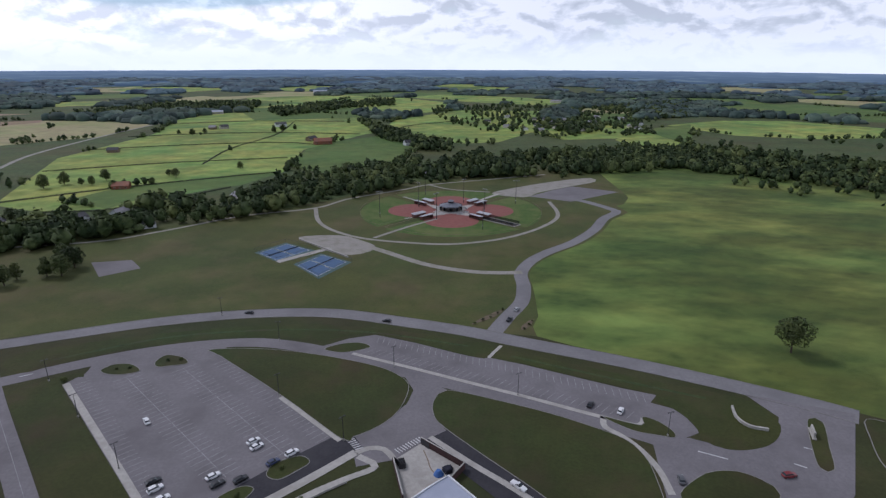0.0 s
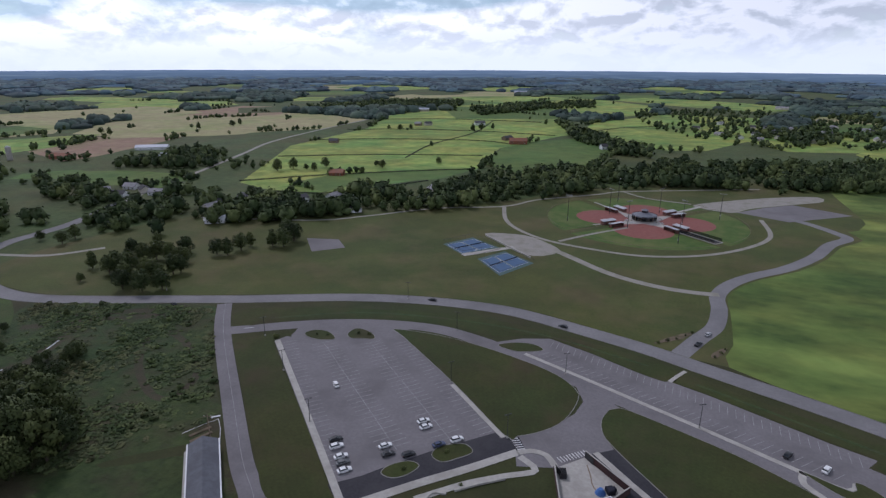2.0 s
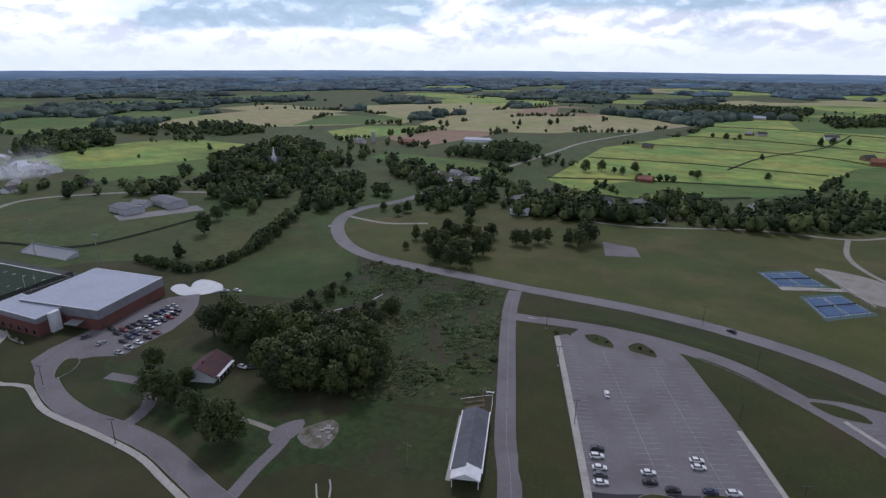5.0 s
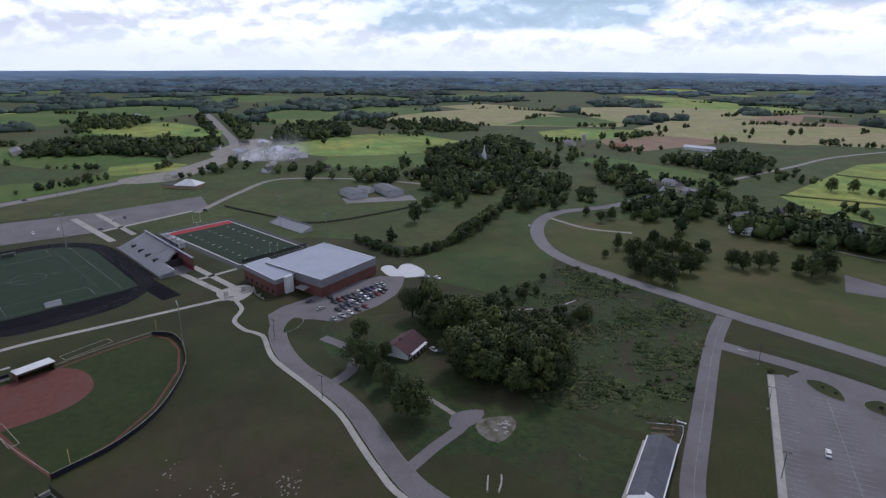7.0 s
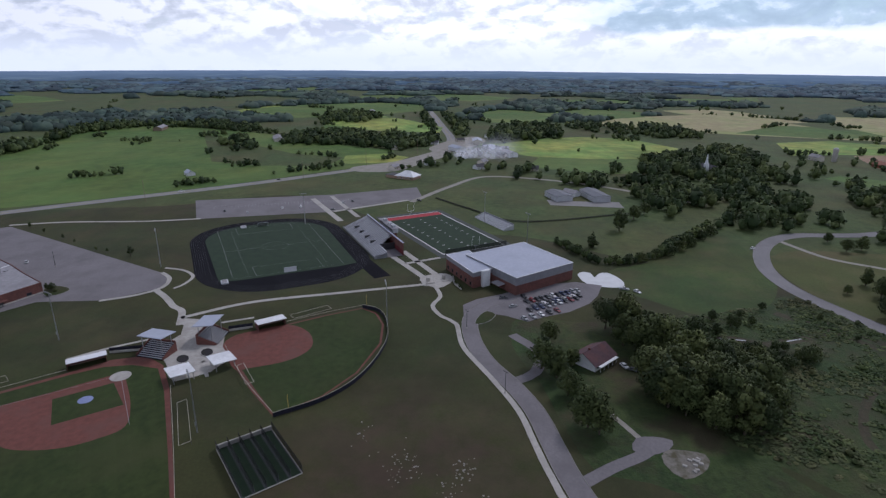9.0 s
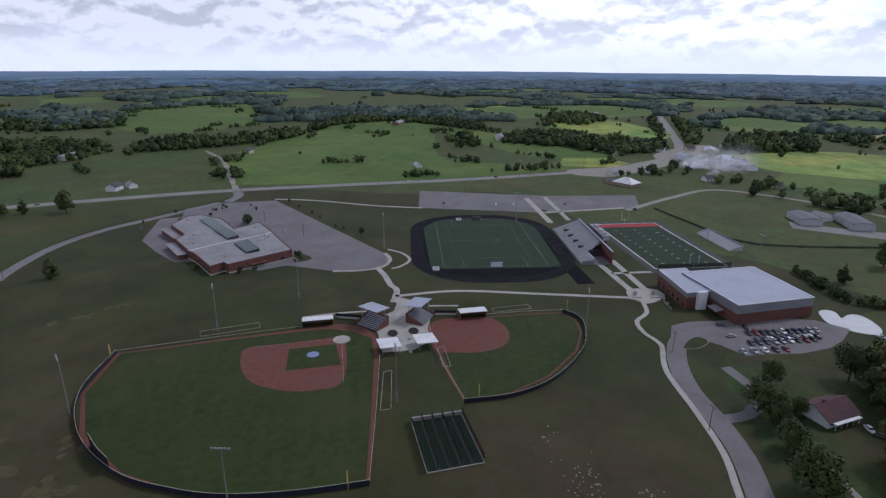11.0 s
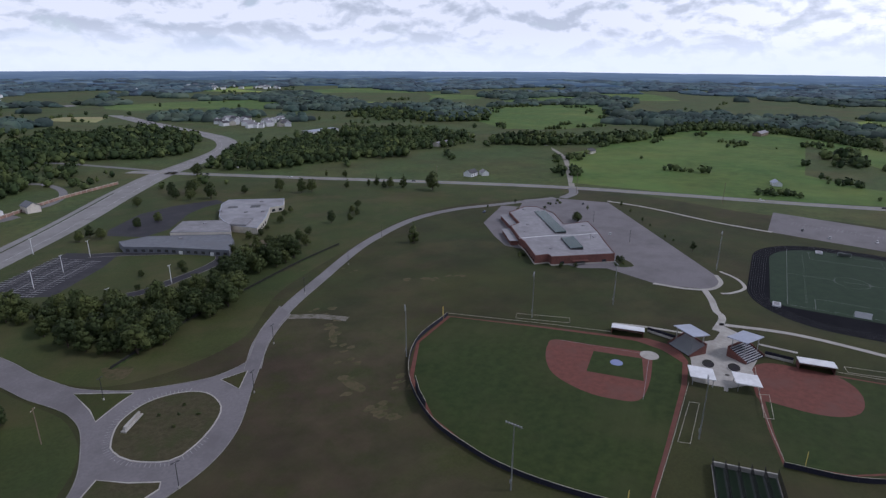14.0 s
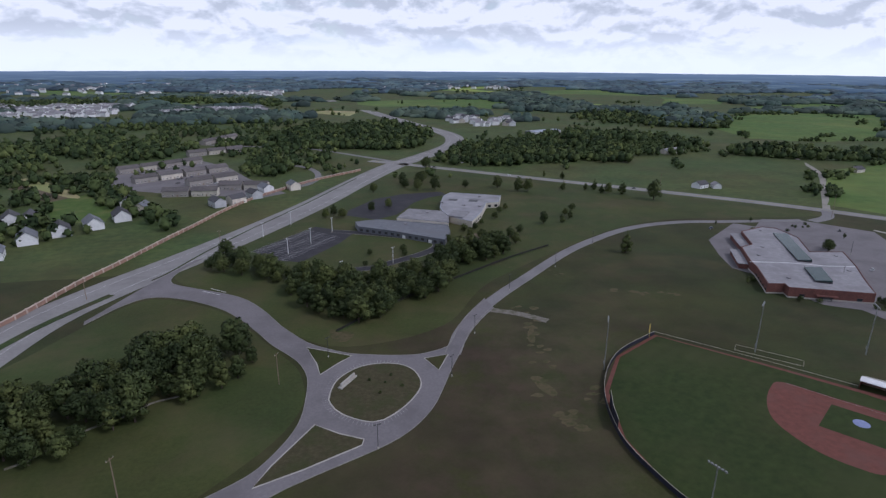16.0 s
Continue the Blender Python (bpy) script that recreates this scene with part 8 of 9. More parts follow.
fence([Vector((-137, 127)), Vector((-134, 133)), Vector((-131, 138)), Vector((-127, 134)), Vector((-123, 129))], 1.4, None, "low fence round the vegetable beds", rail=STEEL, gap=3)
ob = thing("bench", pose(-134, 140, 0, 0, 0, 40), "white bench beside the drive", "bench")
link("seat", *box(-1.6, -0.3, 0.4, 1.6, 0.3, 0.5, 0.03), WHITE, ob)
for s in (-1.2, 1.2):
    link("leg", *box(s - 0.1, -0.25, 0, s + 0.1, 0.25, 0.4), WHITE, ob)

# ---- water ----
# pond and creek share the water with the sky's reflection painted in
sheet("pond", [(-324, 79), (-328, 83), (-326, 87), (-319, 88), (-325, 92), (-327, 97), (-321, 101), (-311, 103), (-304, 100), (-303, 92), (-306, 84), (-311, 80), (-317, 79)], 0.05, WATER, "small pond, the bright sky's reflection partly painted into its pale colour", "pond", 2)
road("creek_bed", [(-237, 119), (-241, 127), (-239, 138), (-235, 144), (-238, 155), (-242, 167), (-249, 182)], 5.5, 0.038, DEADGRASS, "brown muddy bed of a small creek", "creek bed", 2)
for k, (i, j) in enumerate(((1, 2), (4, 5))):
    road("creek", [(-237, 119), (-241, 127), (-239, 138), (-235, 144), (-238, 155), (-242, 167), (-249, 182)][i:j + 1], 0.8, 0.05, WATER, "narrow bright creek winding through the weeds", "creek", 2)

# ---- farm fences ----
def rail_fence(pts, label, step=14):
    line = spline(pts, False, step)
    ob = thing("farm_fence", Matrix(), label, "fence", "farm fences")
    for z in (0.6, 1.2):
        link("rail", *strip(line, 0.5, z, 0.28), TIMBER_D, ob)
    link("grass_verge", *strip(line, 2.6, 0.16, 0.1), WEEDS, ob)


TIMBER_D = mat("dark_fence_timber", (0.020, 0.020, 0.018), (0.035, 0.034, 0.030), 1.5, rough=0.9)
for pts in ([(-395, 490), (-320, 555), (-225, 618), (-185, 640)], [(-450, 640), (-330, 700), (-200, 740)], [(-490, 800), (-380, 850), (-250, 880), (-190, 860)], [(-510, 940), (-400, 985), (-260, 1000), (-140, 985)],
            [(-530, 1130), (-380, 1190), (-200, 1190)], [(-290, 690), (-300, 820), (-280, 980), (-300, 1180)], [(-100, 1010), (-60, 1120), (20, 1200)], [(-340, 460), (-275, 475), (-210, 560)]):
    rail_fence(pts, "dark board fence between hay fields")
rail_fence([(-9, -250), (-40, -277), (-77, -302), (-123, -332), (-160, -352)], "dark board fence along the lawn", 6)
rail_fence([(-470, 160), (-440, 60), (-480, 20), (-520, -10)], "dark wire fence over the pasture", 10)

# stones lying in the grass
v, f = [], []
for cx, cy, n, s in ((-152, -14, 46, 9), (-150, 6, 30, 5), (-143, 2, 24, 6), (-168, -28, 10, 6), (-136, 14, 6, 3)):
    for k in range(n):
        x, y, r = cx + float(rng0.normal(0, s * 0.5)), cy + float(rng0.normal(0, s * 0.4)), float(rng0.uniform(0.12, 0.42))
        sv, sf = cyl(x, y, 0, r * 0.6, r, r * 0.6, 6)
        b = len(v)
        v += [(px + float(rng0.uniform(-0.1, 0.1)) * r, py, pz) for px, py, pz in sv]
        f += [tuple(i + b for i in q) for q in sf]
tagged(link("stones", v, f, GRAVEL), "pale stones scattered over worn grass", "stones", kind="stuff")
# low winding seat wall and bed by the broad walk
tagged(link("seat_wall", *strip(spline([(-62, 117), (-57, 119), (-55, 124), (-50, 125), (-48, 130), (-44, 131)], False, 1), 0.6, 0.55, 0.55), CONCRETE), "low winding concrete seat wall", "seat wall")
tagged(link("seat_wall", *strip(spline([(-42, 133), (-36, 138), (-29, 143)], False, 1), 0.6, 0.7, 0.7), CONCRETE), "straight low concrete seat wall", "seat wall")
for x, y in ((-52, 122), (-47, 127), (-58, 116), (-41, 136)):
    tree("bush", x, y, 1.1, "garden shrubs")
# low raised strip standing for the bare bank at the foot of the trees by the highway
tagged(link("field_wall", *strip(spline([(97.6, -175.9), (91.4, -179.9), (80.3, -191.6), (68.0, -198.9), (61.7, -204.9), (52.5, -207.8)], False, 2), 0.6, 0.5, 0.5), THINGRAVEL), "low gravelly strip for the bare bank below the trees", "wall")
# golf lawn beside the homes
sheet("golf_green", [(227, -563), (205, -572), (182, -564), (168, -538), (172, -520), (190, -518), (206, -528), (222, -545)], 0.12, PARKGRASS, "bright green golf putting lawn", "golf lawn", 6)
sheet("golf_sand", [(290, -690), (268, -672), (232, -625), (204, -582), (212, -580), (248, -618), (284, -662), (300, -682)], 0.125, HAY_PALE, "pale dry strip across the golf lawn", "golf lawn", 6)
# earth and cleared rubble at the corner of the low school
sheet("bare_earth", [(-90, -350), (-104, -362), (-120, -372), (-128, -384), (-118, -392), (-106, -384), (-94, -366)], 0.06, BARE, "patch of bare earth and rubble beside the school", "bare ground", 3)
for kind, places in TREES_AT:
    for x, y, h in places:
        k = kind if kind != "mid" else ("mid", "mid", "tall", "pale")[int(rng.integers(0, 4))]
        tree(k, x, y, h)


def grove(poly, gap, low, high, kinds, group):
    for x, y in scatter(poly, gap):
        tree(kinds[int(rng.integers(0, len(kinds)))], x, y, rng.uniform(low, high), group)


# big trees round the house and the thicket by the creek
grove([(-246, 66), (-252, 80), (-244, 92), (-235, 102), (-222, 112), (-205, 122), (-180, 125), (-165, 105), (-172, 92), (-180, 80), (-197, 75), (-206, 80), (-214, 90), (-230, 82), (-238, 74)], 8.8, 13, 21, ("mid", "tall", "mid", "pale", "oak"), "trees round the house")
for x, y, h in ((-226, 43, 9), (-236, 47, 11)):
    tree("mid", x, y, h, "trees round the house")
for x, y, h in ((-254, 138, 6), (-256, 149, 5), (-223, 135, 8), (-228, 145, 6), (-221, 151, 5), (-255, 121, 5), (-261, 132, 6), (-211, 127, 8), (-204, 112, 9), (-223, 156, 6), (-264, 147, 5), (-245, 127, 6), (-273, 163, 5), (-180, 116, 6), (-229, 150, 5), (-252, 140, 6), (-216, 134, 7), (-262, 186, 4), (-240, 190, 3)):
    tree("mid", x, y, h, "trees by the creek")
for x, y, h in ((60, -352, 9), (52, -346, 11), (41, -338, 12), (57, -363, 9), (48, -356, 10)):
    tree("mid", x, y, h, "trees before the school")
for x, y, h in ((-345, -303, 8), (-292, -217, 5), (-253, -232, 3), (-249, -262, 3.5), (-375, -350, 3), (-365, -352, 3)):
    tree("mid", x, y, h, "trees by the school")
for x, y, h in ((-94, -376, 6), (-112, -398, 7), (-122, -402, 6), (-146, -428, 7), (-156, -446, 6), (-165, -456, 6), (-131, -415, 5), (-152, -386, 7), (-179, -406, 11), (-207, -426, 7), (-220, -440, 7), (-120, -378, 8), (-130, -372, 8), (-108, -362, 9), (-140, -362, 9), (-59, -352, 5), (-32, -338, 4), (-62, -545, 10), (-113, -574, 14), (-139, -664, 15), (-120, -590, 12), (-96, -560, 11)):
    tree("mid", x, y, h, "trees beside the low school")
grove(WOODS_AT["front"], 7.8, 7, 16, ("mid", "tall", "pale", "mid"), "trees before the school")
grove(WOODS_AT["corner"], 9.0, 8, 18, ("mid", "tall", "mid"), "trees by the highway")

WEEDLEAF = mat("weed_leaves", (0.040, 0.066, 0.019), (0.074, 0.106, 0.032), 9, (0.086, 0.088, 0.038), 34, rough=0.85, tint=0.3)


# woods: masses of trees that nobody could count
def tree_template(n, wide, count, size, low=0.14):
    v, f, m = leaf_cloud(lobes(n, wide, low, 0.9, 0.25), count, size)
    a = np.linspace(0, 2 * np.pi, 7)[:-1]
    ring = np.stack([np.cos(a), np.sin(a), 0 * a], 1)
    core = np.concatenate([ring * wide * 0.30 + (0, 0, 0.06), ring * wide * 0.72 + (0, 0, 0.42), ring * wide * 0.34 + (0, 0, 0.80)])
    k = len(v)
    cf = [(k + 6 * j + i, k + 6 * j + (i + 1) % 6, k + 6 * j + 6 + (i + 1) % 6, k + 6 * j + 6 + i) for j in (0, 1) for i in range(6)]
    out = core - (0, 0, 0.3)
    out /= np.linalg.norm(out, axis=1)[:, None]
    return np.concatenate([v, core]), np.concatenate([f, np.array(cf)]), np.concatenate([m, out])


NEAR_T = [tree_template(7, 0.42, 110, 0.078) for _ in range(8)]
MID_T = [tree_template(5, 0.45, 40, 0.13) for _ in range(8)]


CLEAR = np.array([tuple(q) for line in ([(146, -240), (110, -331), (41, -432), (-56, -606), (-162, -765), (-240, -919), (-243, -996), (-188, -1305), (-79, -1926)], [(-80, -730), (-308, -520), (-436, -392), (-566, -218), (-690, -80), (-860, -2), (-1117, -9), (-1350, -31)]) for q in spline(line, False, 8)])


def in_the_way(x, y, h):
    """Would a tree of that height stand on a highway or close before it, on the school's side?"""
    r = math.hypot(x, y)
    reach = min(70.0, 0.55 * h * r / 122)
    near = CLEAR[np.abs(CLEAR - (x, y)).max(1) < 100]
    for d in np.arange(-10, reach + 1, 9):
        if len(near) and (np.hypot(near[:, 0] - x * (1 + d / r), near[:, 1] - y * (1 + d / r)) < 15).any():
            return True
    return False


def woodland(name, places, templates, material, words):
    places = [q for q in places if math.hypot(q[0], q[1]) > 2000 or not in_the_way(*q[:3])]
    if not places:
        return None
    vs, fs, ns, tints, base = [], [], [], [], 0
    for x, y, h, w in places:
        v, f, m = templates[int(rng.integers(0, len(templates)))]
        a = rng.uniform(0, 6.28)
        c, s = math.cos(a), math.sin(a)
        q = np.empty_like(v)
        q[:, 0] = (v[:, 0] * c - v[:, 1] * s) * w + x
        q[:, 1] = (v[:, 0] * s + v[:, 1] * c) * w + y
        q[:, 2] = v[:, 2] * h
        vs.append(q)
        soft = np.stack([m[:, 0] * c - m[:, 1] * s, m[:, 0] * s + m[:, 1] * c, m[:, 2] * w / h], 1)
        ns.append(soft / np.linalg.norm(soft, axis=1)[:, None])
        fs.append(f + base)
        tints.append(np.full(len(v), rng.random(), dtype=np.float32))
        base += len(v)
    ob = quads(name, np.concatenate(vs), np.concatenate(fs), np.concatenate(ns), material)
    ob.data.attributes.new("tint", "FLOAT", "POINT").data.foreach_set("value", np.concatenate(tints))
    return tagged(ob, words, "woods", kind="stuff")


for name, poly in WOODS_AT.items():
    if name in ("front", "corner"):
        continue
    r = min(math.hypot(*p) for p in poly)
    gap = (10.0 if r < 600 else 11.0 if r < 950 else 14) * (1.35 if "homes" in name or "town" in name or name == "apts" else 1)
    spots = []
    for x, y in scatter(poly, gap):
        stand = noise.noise((x / 45, y / 45, 9)) + 0.6 * noise.noise((x / 16, y / 16, 4))
        if stand < (-0.08 if name in ("church_wood", "creek_b", "roadside_b", "homes_b") else -0.3):
            continue
        h = (rng.uniform(9, 16) + 5 * stand) if rng.random() > 0.22 else rng.uniform(4, 8)
        h = min(19.0, max(4.0, h))
        spots.append((x, y, h, max(h, gap * 0.9) * rng.uniform(0.95, 1.3)))
    if spots:
        woodland("woods", spots, NEAR_T if r < 750 else MID_T, WOODS, "dense belt of dark green broadleaf trees")

# undergrowth on the rough ground
SCRUB_T = [tree_template(5, 0.62, 34, 0.15, 0.05) for _ in range(6)]
spots = []
for poly, gap in (([(-134, 138), (-158, 168), (-180, 194), (-200, 217), (-232, 210), (-266, 201), (-290, 190), (-278, 165), (-270, 140), (-262, 112), (-230, 100), (-190, 92), (-165, 97), (-150, 112)], 2.4),):
    for x, y in scatter(poly, gap):
        d = noise.noise((x / 22, y / 22, 6)) + 0.5 * noise.noise((x / 7, y / 7, 8))
        if d > -0.12 or rng.random() < 0.12:
            h = 0.25 + 0.9 * max(0, d) + rng.uniform(0, 0.4) + (rng.uniform(0.6, 2) if rng.random() < 0.03 else 0)
            spots.append((x, y, h, rng.uniform(1.8, 3.4) + h * 0.3))
woodland("undergrowth", spots, SCRUB_T, WEEDLEAF, "tangled weeds and brambles on rough ground")

# dark hedgerow between the two pastures
spots = []
for p in spline([(-384, 78), (-363, 86), (-346, 94), (-341, 108), (-347, 122), (-358, 140), (-381, 160), (-399, 180), (-424, 200)], False, 3.2):
    h = rng.uniform(4.0, 6.5) + 3.5 * max(0, noise.noise((p.x / 14, p.y / 14, 2))) + (3 if p.y > 140 else 0)
    spots.append((p.x + rng.uniform(-1.5, 1.5), p.y + rng.uniform(-1.5, 1.5), h, h * rng.uniform(0.85, 1.2)))
woodland("hedgerow", spots, NEAR_T, WOODS, "dark leafy hedgerow between two pastures")

# belt of trees behind the meadow
spots = []
for x, y in scatter([(215, 700), (300, 650), (370, 603), (425, 540), (525, 560), (530, 680), (455, 750), (368, 800), (250, 830)], 11):
    if noise.noise((x / 50, y / 50, 3)) > -0.25 or y < 720 - 0.6 * (x - 219):
        h = rng.uniform(8, 15)
        spots.append((x, y, h, h * rng.uniform(0.9, 1.3)))
woodland("woods", spots, MID_T, WOODS, "belt of broadleaf trees behind the meadow")

# trees among the homes by the highway
spots = []
for poly, gap in (([(240, -420), (330, -520), (420, -800), (250, -980), (100, -1000), (60, -880), (200, -820), (215, -700), (190, -640), (150, -560), (110, -480), (150, -440)], 13),
                  ([(60, -640), (20, -700), (-40, -760), (60, -860), (110, -820), (80, -720)], 13), ([(350, -900), (520, -1300), (200, -1380), (0, -1250), (60, -1030), (200, -1010)], 17)):
    for x, y in scatter(poly, gap):
        if noise.noise((x / 60, y / 60, 3)) > -0.05:
            h = rng.uniform(6, 13)
            spots.append((x, y, h, h * rng.uniform(0.9, 1.3)))
woodland("garden_trees", spots, MID_T, WOODS, "leafy trees among the homes by the highway")

# scattered trees on the farmland, and woods out to the horizon
spots, far_a, far_b = [], [], []
for x, y in scatter([(-40, 1560), (430, 1650), (440, 1200), (350, 1010), (180, 940), (60, 1000), (0, 1200)], 21):
    if noise.noise((x / 70, y / 70, 11)) > -0.12:
        h = rng.uniform(5, 12)
        spots.append((x, y, h, h * rng.uniform(0.9, 1.35)))
polys = [p for _, p in FIELDS]
for _ in range(3000):
    az, r = rng.uniform(-60, 225), 620 * (1900 / 620) ** rng.random()
    x, y = polar(az, r)
    if noise.noise((x / 160, y / 160, 5)) < 0.12 or (20 < az < 60 and r < 700) or (any(inside((x, y), q) for m, q in FIELDS) and noise.noise((x / 40, y / 40, 15)) < 0.32):
        continue
    h = rng.uniform(5, 12)
    spots.append((x, y, h, h * rng.uniform(0.9, 1.3)))
for m, q in FIELDS:
    for (ax, ay), (bx, by) in zip(q, q[1:] + q[:1]):
        L = math.hypot(bx - ax, by - ay)
        for k in range(int(L / 6)):
            t = (k + rng.uniform(0, 1)) / max(1, int(L / 6))
            x, y = ax + (bx - ax) * t + rng.uniform(-4, 4), ay + (by - ay) * t + rng.uniform(-4, 4)
            if noise.noise((x / 70, y / 70, 7)) < 0.16 or math.hypot(x, y) < 560:
                continue
            h = rng.uniform(3, 10)
            spots.append((x, y, h, h * rng.uniform(0.9, 1.4)))
woodland("hedgerow_trees", spots, MID_T, WOODS, "scattered field trees and hedgerows on the farmland")
# narrow fields far off, seen between the woods
FAR_FIELDS = []
for k in range(215):
    az, rr = rng.uniform(-60, 225 if k < 150 else 70), 1500 * (4200 / 1500) ** rng.random()
    x, y = polar(az, rr)
    if any(inside((x, y), p) for p in polys):
        continue
    a, L, W = rng.uniform(0, 3.14), rng.uniform(90, 260), rng.uniform(60, 160)
    c, s = math.cos(a), math.sin(a)
    FAR_FIELDS.append([(x + u * L * c - v * W * s, y + u * L * s + v * W * c) for u, v in ((-1, -1), (0, -1.2), (1, -0.9), (1.1, 0.2), (0.9, 1), (-0.2, 1.15), (-1, 0.9))])
    # field colours carry the light: dull pasture where clouds shade the land
    mm = (PASTURE, HAY, CROP, HAY_PALE, PASTURE, CROP)[k % 6]
    if az > 95 and mm in (HAY, HAY_PALE):
        mm = PASTURE if k % 4 else HAY
    sheet("field", FAR_FIELDS[-1], 0.10 + 0.0007 * k, mm, FIELD_WORDS[mm][0], FIELD_WORDS[mm][1])
polys = polys + FAR_FIELDS
r = 1250.0
while r < 4350:
    gap = r / 78
    for k in range(int(radians(300) * r / gap)):
        az = -68 + math.degrees(k * gap / r) + rng.uniform(-0.4, 0.4)
        rr = r + rng.uniform(-0.5, 0.5) * gap
        x, y = polar(az, rr)
        cover = noise.noise((x / 420, y / 420, 1)) + 0.5 * noise.noise((x / 130, y / 130, 2)) + 0.35 * min(1, (rr - 1250) / 1800) + (0.18 if az < 30 else 0)
        if cover < 0.02 or any(inside((x, y), p) for p in polys):
            continue
        h = rng.uniform(6, 17)
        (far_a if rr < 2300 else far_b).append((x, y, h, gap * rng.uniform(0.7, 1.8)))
    r += gap * 0.9


def dome(n=9):
    """A low rounded mass of far tree tops."""
    rows = ((0.62, 0.0), (0.60, 0.55), (0.42, 0.88), (0.12, 1.0))
    a = np.linspace(0, 2 * np.pi, n + 1)[:-1]
    v = np.concatenate([np.stack([np.cos(a) * q * rng.uniform(0.75, 1.2, n), np.sin(a) * q * rng.uniform(0.75, 1.2, n), np.full(n, z) * rng.uniform(0.85, 1.1, n)], 1) for q, z in rows])
    f = [(n * j + i, n * j + (i + 1) % n, n * j + n + (i + 1) % n, n * j + n + i) for j in range(3) for i in range(n)]
    m = v * (1, 1, 0.9) - (0, 0, 0.12)
    m /= np.linalg.norm(m, axis=1)[:, None]
    return v, np.array(f), m


FAR_T = [dome() for _ in range(6)]
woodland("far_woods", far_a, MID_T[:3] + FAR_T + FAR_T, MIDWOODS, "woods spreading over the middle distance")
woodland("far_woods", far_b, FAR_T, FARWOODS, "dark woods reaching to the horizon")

# ---- distance ----
def backdrop():
    m = bpy.data.materials.new("hazy_distance")
    m.use_nodes = True
    n, l = m.node_tree.nodes, m.node_tree.links
    n.clear()
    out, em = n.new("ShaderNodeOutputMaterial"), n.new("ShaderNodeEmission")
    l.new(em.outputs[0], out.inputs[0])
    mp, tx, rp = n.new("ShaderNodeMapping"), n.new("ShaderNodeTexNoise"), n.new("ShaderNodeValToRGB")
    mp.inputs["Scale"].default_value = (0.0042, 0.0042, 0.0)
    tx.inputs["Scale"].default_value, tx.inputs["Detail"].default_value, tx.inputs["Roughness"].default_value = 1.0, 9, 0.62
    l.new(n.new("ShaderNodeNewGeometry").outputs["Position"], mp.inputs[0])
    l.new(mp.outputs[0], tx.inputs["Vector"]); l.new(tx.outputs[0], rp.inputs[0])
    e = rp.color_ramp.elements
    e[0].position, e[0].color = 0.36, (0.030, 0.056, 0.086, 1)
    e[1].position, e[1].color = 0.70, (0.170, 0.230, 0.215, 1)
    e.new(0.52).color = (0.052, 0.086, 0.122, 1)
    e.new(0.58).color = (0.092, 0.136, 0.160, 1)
    # haze put into the glow colour: paler and bluer with distance
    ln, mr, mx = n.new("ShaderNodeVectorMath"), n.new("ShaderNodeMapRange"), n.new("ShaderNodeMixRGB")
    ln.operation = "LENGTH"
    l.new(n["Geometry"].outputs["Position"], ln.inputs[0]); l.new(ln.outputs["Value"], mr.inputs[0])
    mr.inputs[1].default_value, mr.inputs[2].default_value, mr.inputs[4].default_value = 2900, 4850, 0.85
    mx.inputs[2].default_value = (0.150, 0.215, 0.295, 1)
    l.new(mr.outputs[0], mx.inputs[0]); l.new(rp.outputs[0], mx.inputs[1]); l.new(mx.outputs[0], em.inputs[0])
    v, f = [], []
    n = 720
    for k in range(n):
        a = 2 * math.pi * k / n
        x, y = math.cos(a), math.sin(a)
        h = 37 + 3.0 * noise.noise((x * 6, y * 6, 0)) + 2.0 * noise.noise((x * 40, y * 40, 3))
        for j in range(7):
            r = 2950 + 1900 * j / 6
            v.append((r * x, r * y, -0.5 + h * (j / 6) ** 1.2 + (5 * noise.noise((x * 25, y * 25, j)) if 0 < j < 6 else 0)))
    for k in range(n):
        a, b = 7 * k, 7 * ((k + 1) % n)
        f += [(a + j, b + j, b + j + 1, a + j + 1) for j in range(6)]
    setting(link("backdrop", v, f, m), "wooded ridge along the horizon with blue haze painted into its glow", "backdrop")


backdrop()


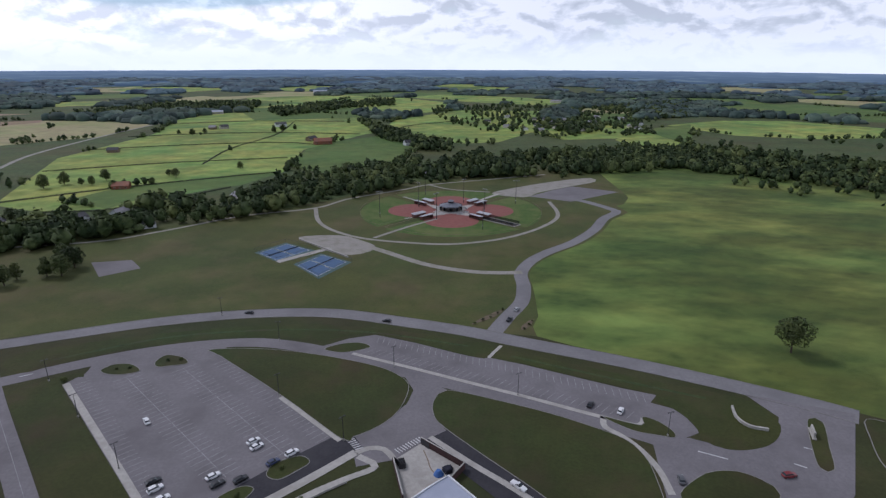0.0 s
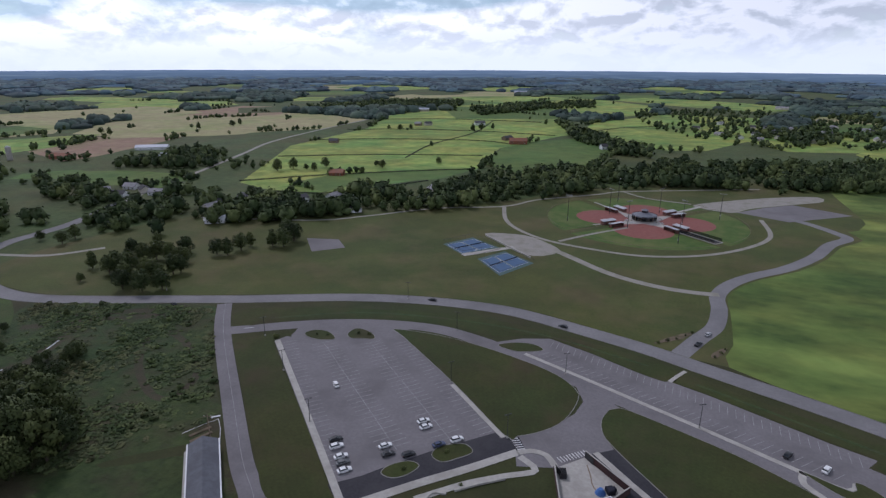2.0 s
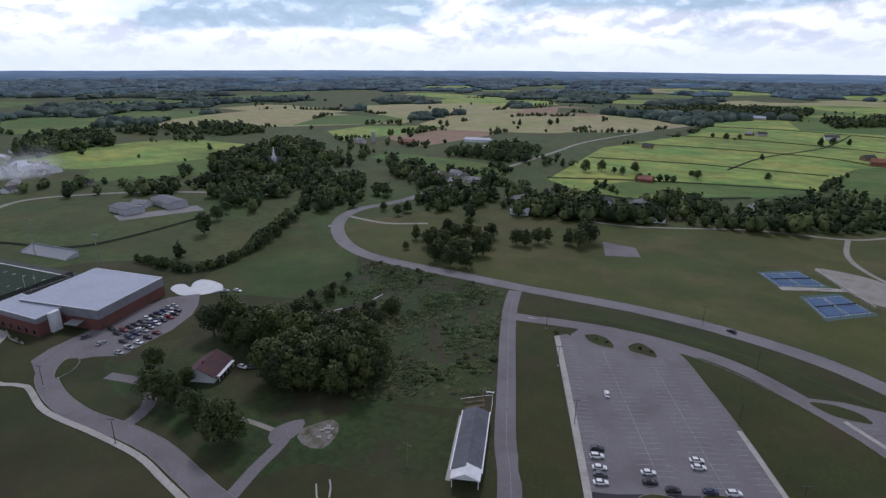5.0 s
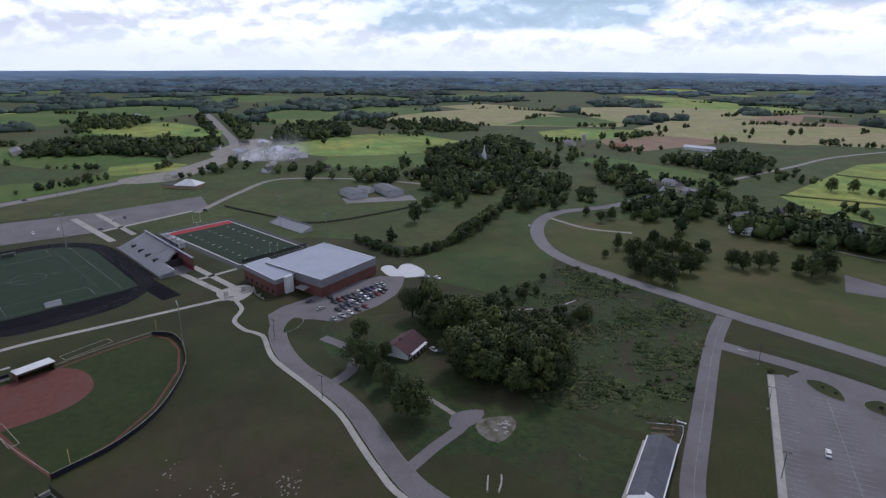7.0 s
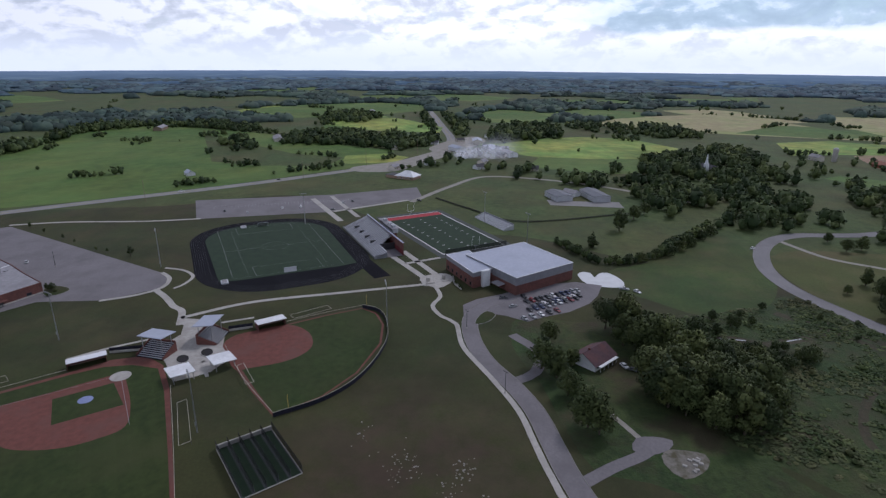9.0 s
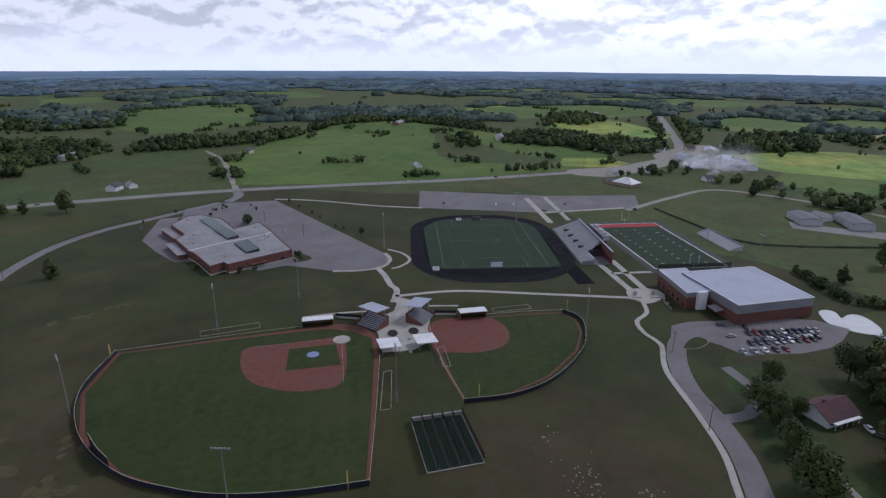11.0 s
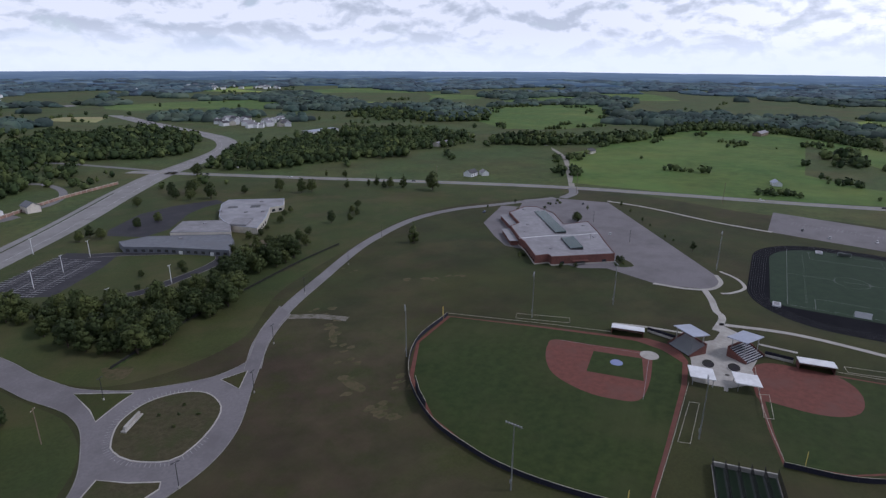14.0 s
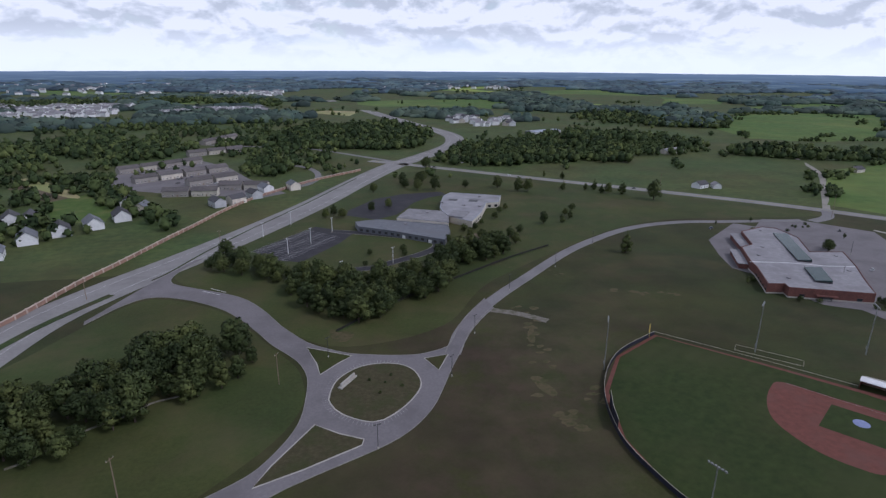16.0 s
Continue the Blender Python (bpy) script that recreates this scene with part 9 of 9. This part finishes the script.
# ---- smoke of a field fire ----
def smoke(x, y, z, along, length, rise, count):
    m = bpy.data.materials.new("thin_smoke")
    m.use_nodes = True
    nt = m.node_tree
    bs = nt.nodes["Principled BSDF"]
    bs.inputs["Base Color"].default_value = (0.82, 0.86, 0.92, 1)
    bs.inputs["Roughness"].default_value = 1.0
    bs.inputs["Specular IOR Level"].default_value = 0.0
    at = nt.nodes.new("ShaderNodeAttribute")
    at.attribute_name = "thickness"
    nt.links.new(at.outputs["Fac"], bs.inputs["Alpha"])
    g = np.random.default_rng(21)
    v, f, dens = [], [], []
    n = 14
    for k in range(count):
        t = (k / count) ** 1.5
        c = Vector((x, y, z)) + along * (length * t) + Vector((g.normal(0, 3 + 10 * t), g.normal(0, 3 + 10 * t), rise * t ** 0.7 + g.normal(0, 2 + 3 * t)))
        r = (8 + 20 * t) * g.uniform(0.8, 1.25)
        a, e = g.uniform(1.1, 2.0), g.uniform(-0.2, 0.2)
        u = Vector((math.cos(a), math.sin(a), 0))
        w = Vector((-math.sin(a) * math.sin(e), math.cos(a) * math.sin(e), math.cos(e))) * 0.75
        b = len(v)
        v.append(tuple(c)); dens.append((0.62 - 0.46 * t) * g.uniform(0.6, 1.0))
        for ring, q in ((0.5, 0.42), (1.0, 0.0)):
            for i in range(n):
                h = 2 * math.pi * i / n
                v.append(tuple(c + (u * math.cos(h) + w * math.sin(h)) * r * ring * g.uniform(0.85, 1.15)))
                dens.append(dens[b] * q)
        f += [(b, b + 1 + i, b + 1 + (i + 1) % n) for i in range(n)]
        f += [(b + 1 + i, b + 1 + n + i, b + 1 + n + (i + 1) % n, b + 1 + (i + 1) % n) for i in range(n)]
    ob = link("smoke", v, f, m, smooth=True)
    ob.data.attributes.new("thickness", "FLOAT", "POINT").data.foreach_set("value", dens)
    ob.data.attributes.new("custom_normal", "FLOAT_VECTOR", "POINT").data.foreach_set("vector", [0.0, 0.0, 1.0] * len(v))
    ob.visible_shadow = False
    return tagged(ob, "thin bluish-white smoke drifting from a field fire", "smoke", kind="stuff")


smoke(-748, 16, 3, Vector((-0.12, 0.99, 0)), 62, 9, 20)
# broad hall with a white hipped roof beside the highway
hall = thing("hall", pose(-614, -42, 0, 0, 0, 62), "roadside hall with a white hipped roof", "hall")
link("wall", *box(-11, -8, 0, 11, 8, 3.4), BUFF, hall)
link("roof", [(-12, -9, 3.4), (12, -9, 3.4), (12, 9, 3.4), (-12, 9, 3.4), (-3, 0, 8.6), (3, 0, 8.6)], [(0, 1, 5, 4), (1, 2, 5), (2, 3, 4, 5), (3, 0, 4), (3, 2, 1, 0)], WHITE, hall, "white hipped metal roof")
link("low_wing", *box(-24, -7, 0, -11.1, 6, 3.0), BUFF, hall)
link("low_roof", *box(-24.6, -7.6, 3.0, -11, 6.6, 3.3, 0.1), SHINGLE, hall, "dark low roof")
for q in range(4):
    win = link("window", *box(-9 + 5.2 * q, -8.08, 1.0, -7 + 5.2 * q, -7.9, 2.6), WHITE, hall)
    link("pane", *box(-8.8 + 5.2 * q, -8.12, 1.2, -7.2 + 5.2 * q, -8.0, 2.4), GLASS, win)
sheet("gravel_yard", [(-841, -26), (-930, 8), (-974, 46), (-919, 61), (-844, 32), (-799, -9)], 0.105, GRAVEL, "pale gravel yard among the roadside buildings", "yard", 6)
sheet("gravel_yard", [(-679, -112), (-722, -65), (-809, -17), (-842, 7), (-769, -1), (-698, -35), (-656, -59), (-650, -100)], 0.107, GRAVEL, "broad pale gravel shoulder of the highway", "yard", 6)
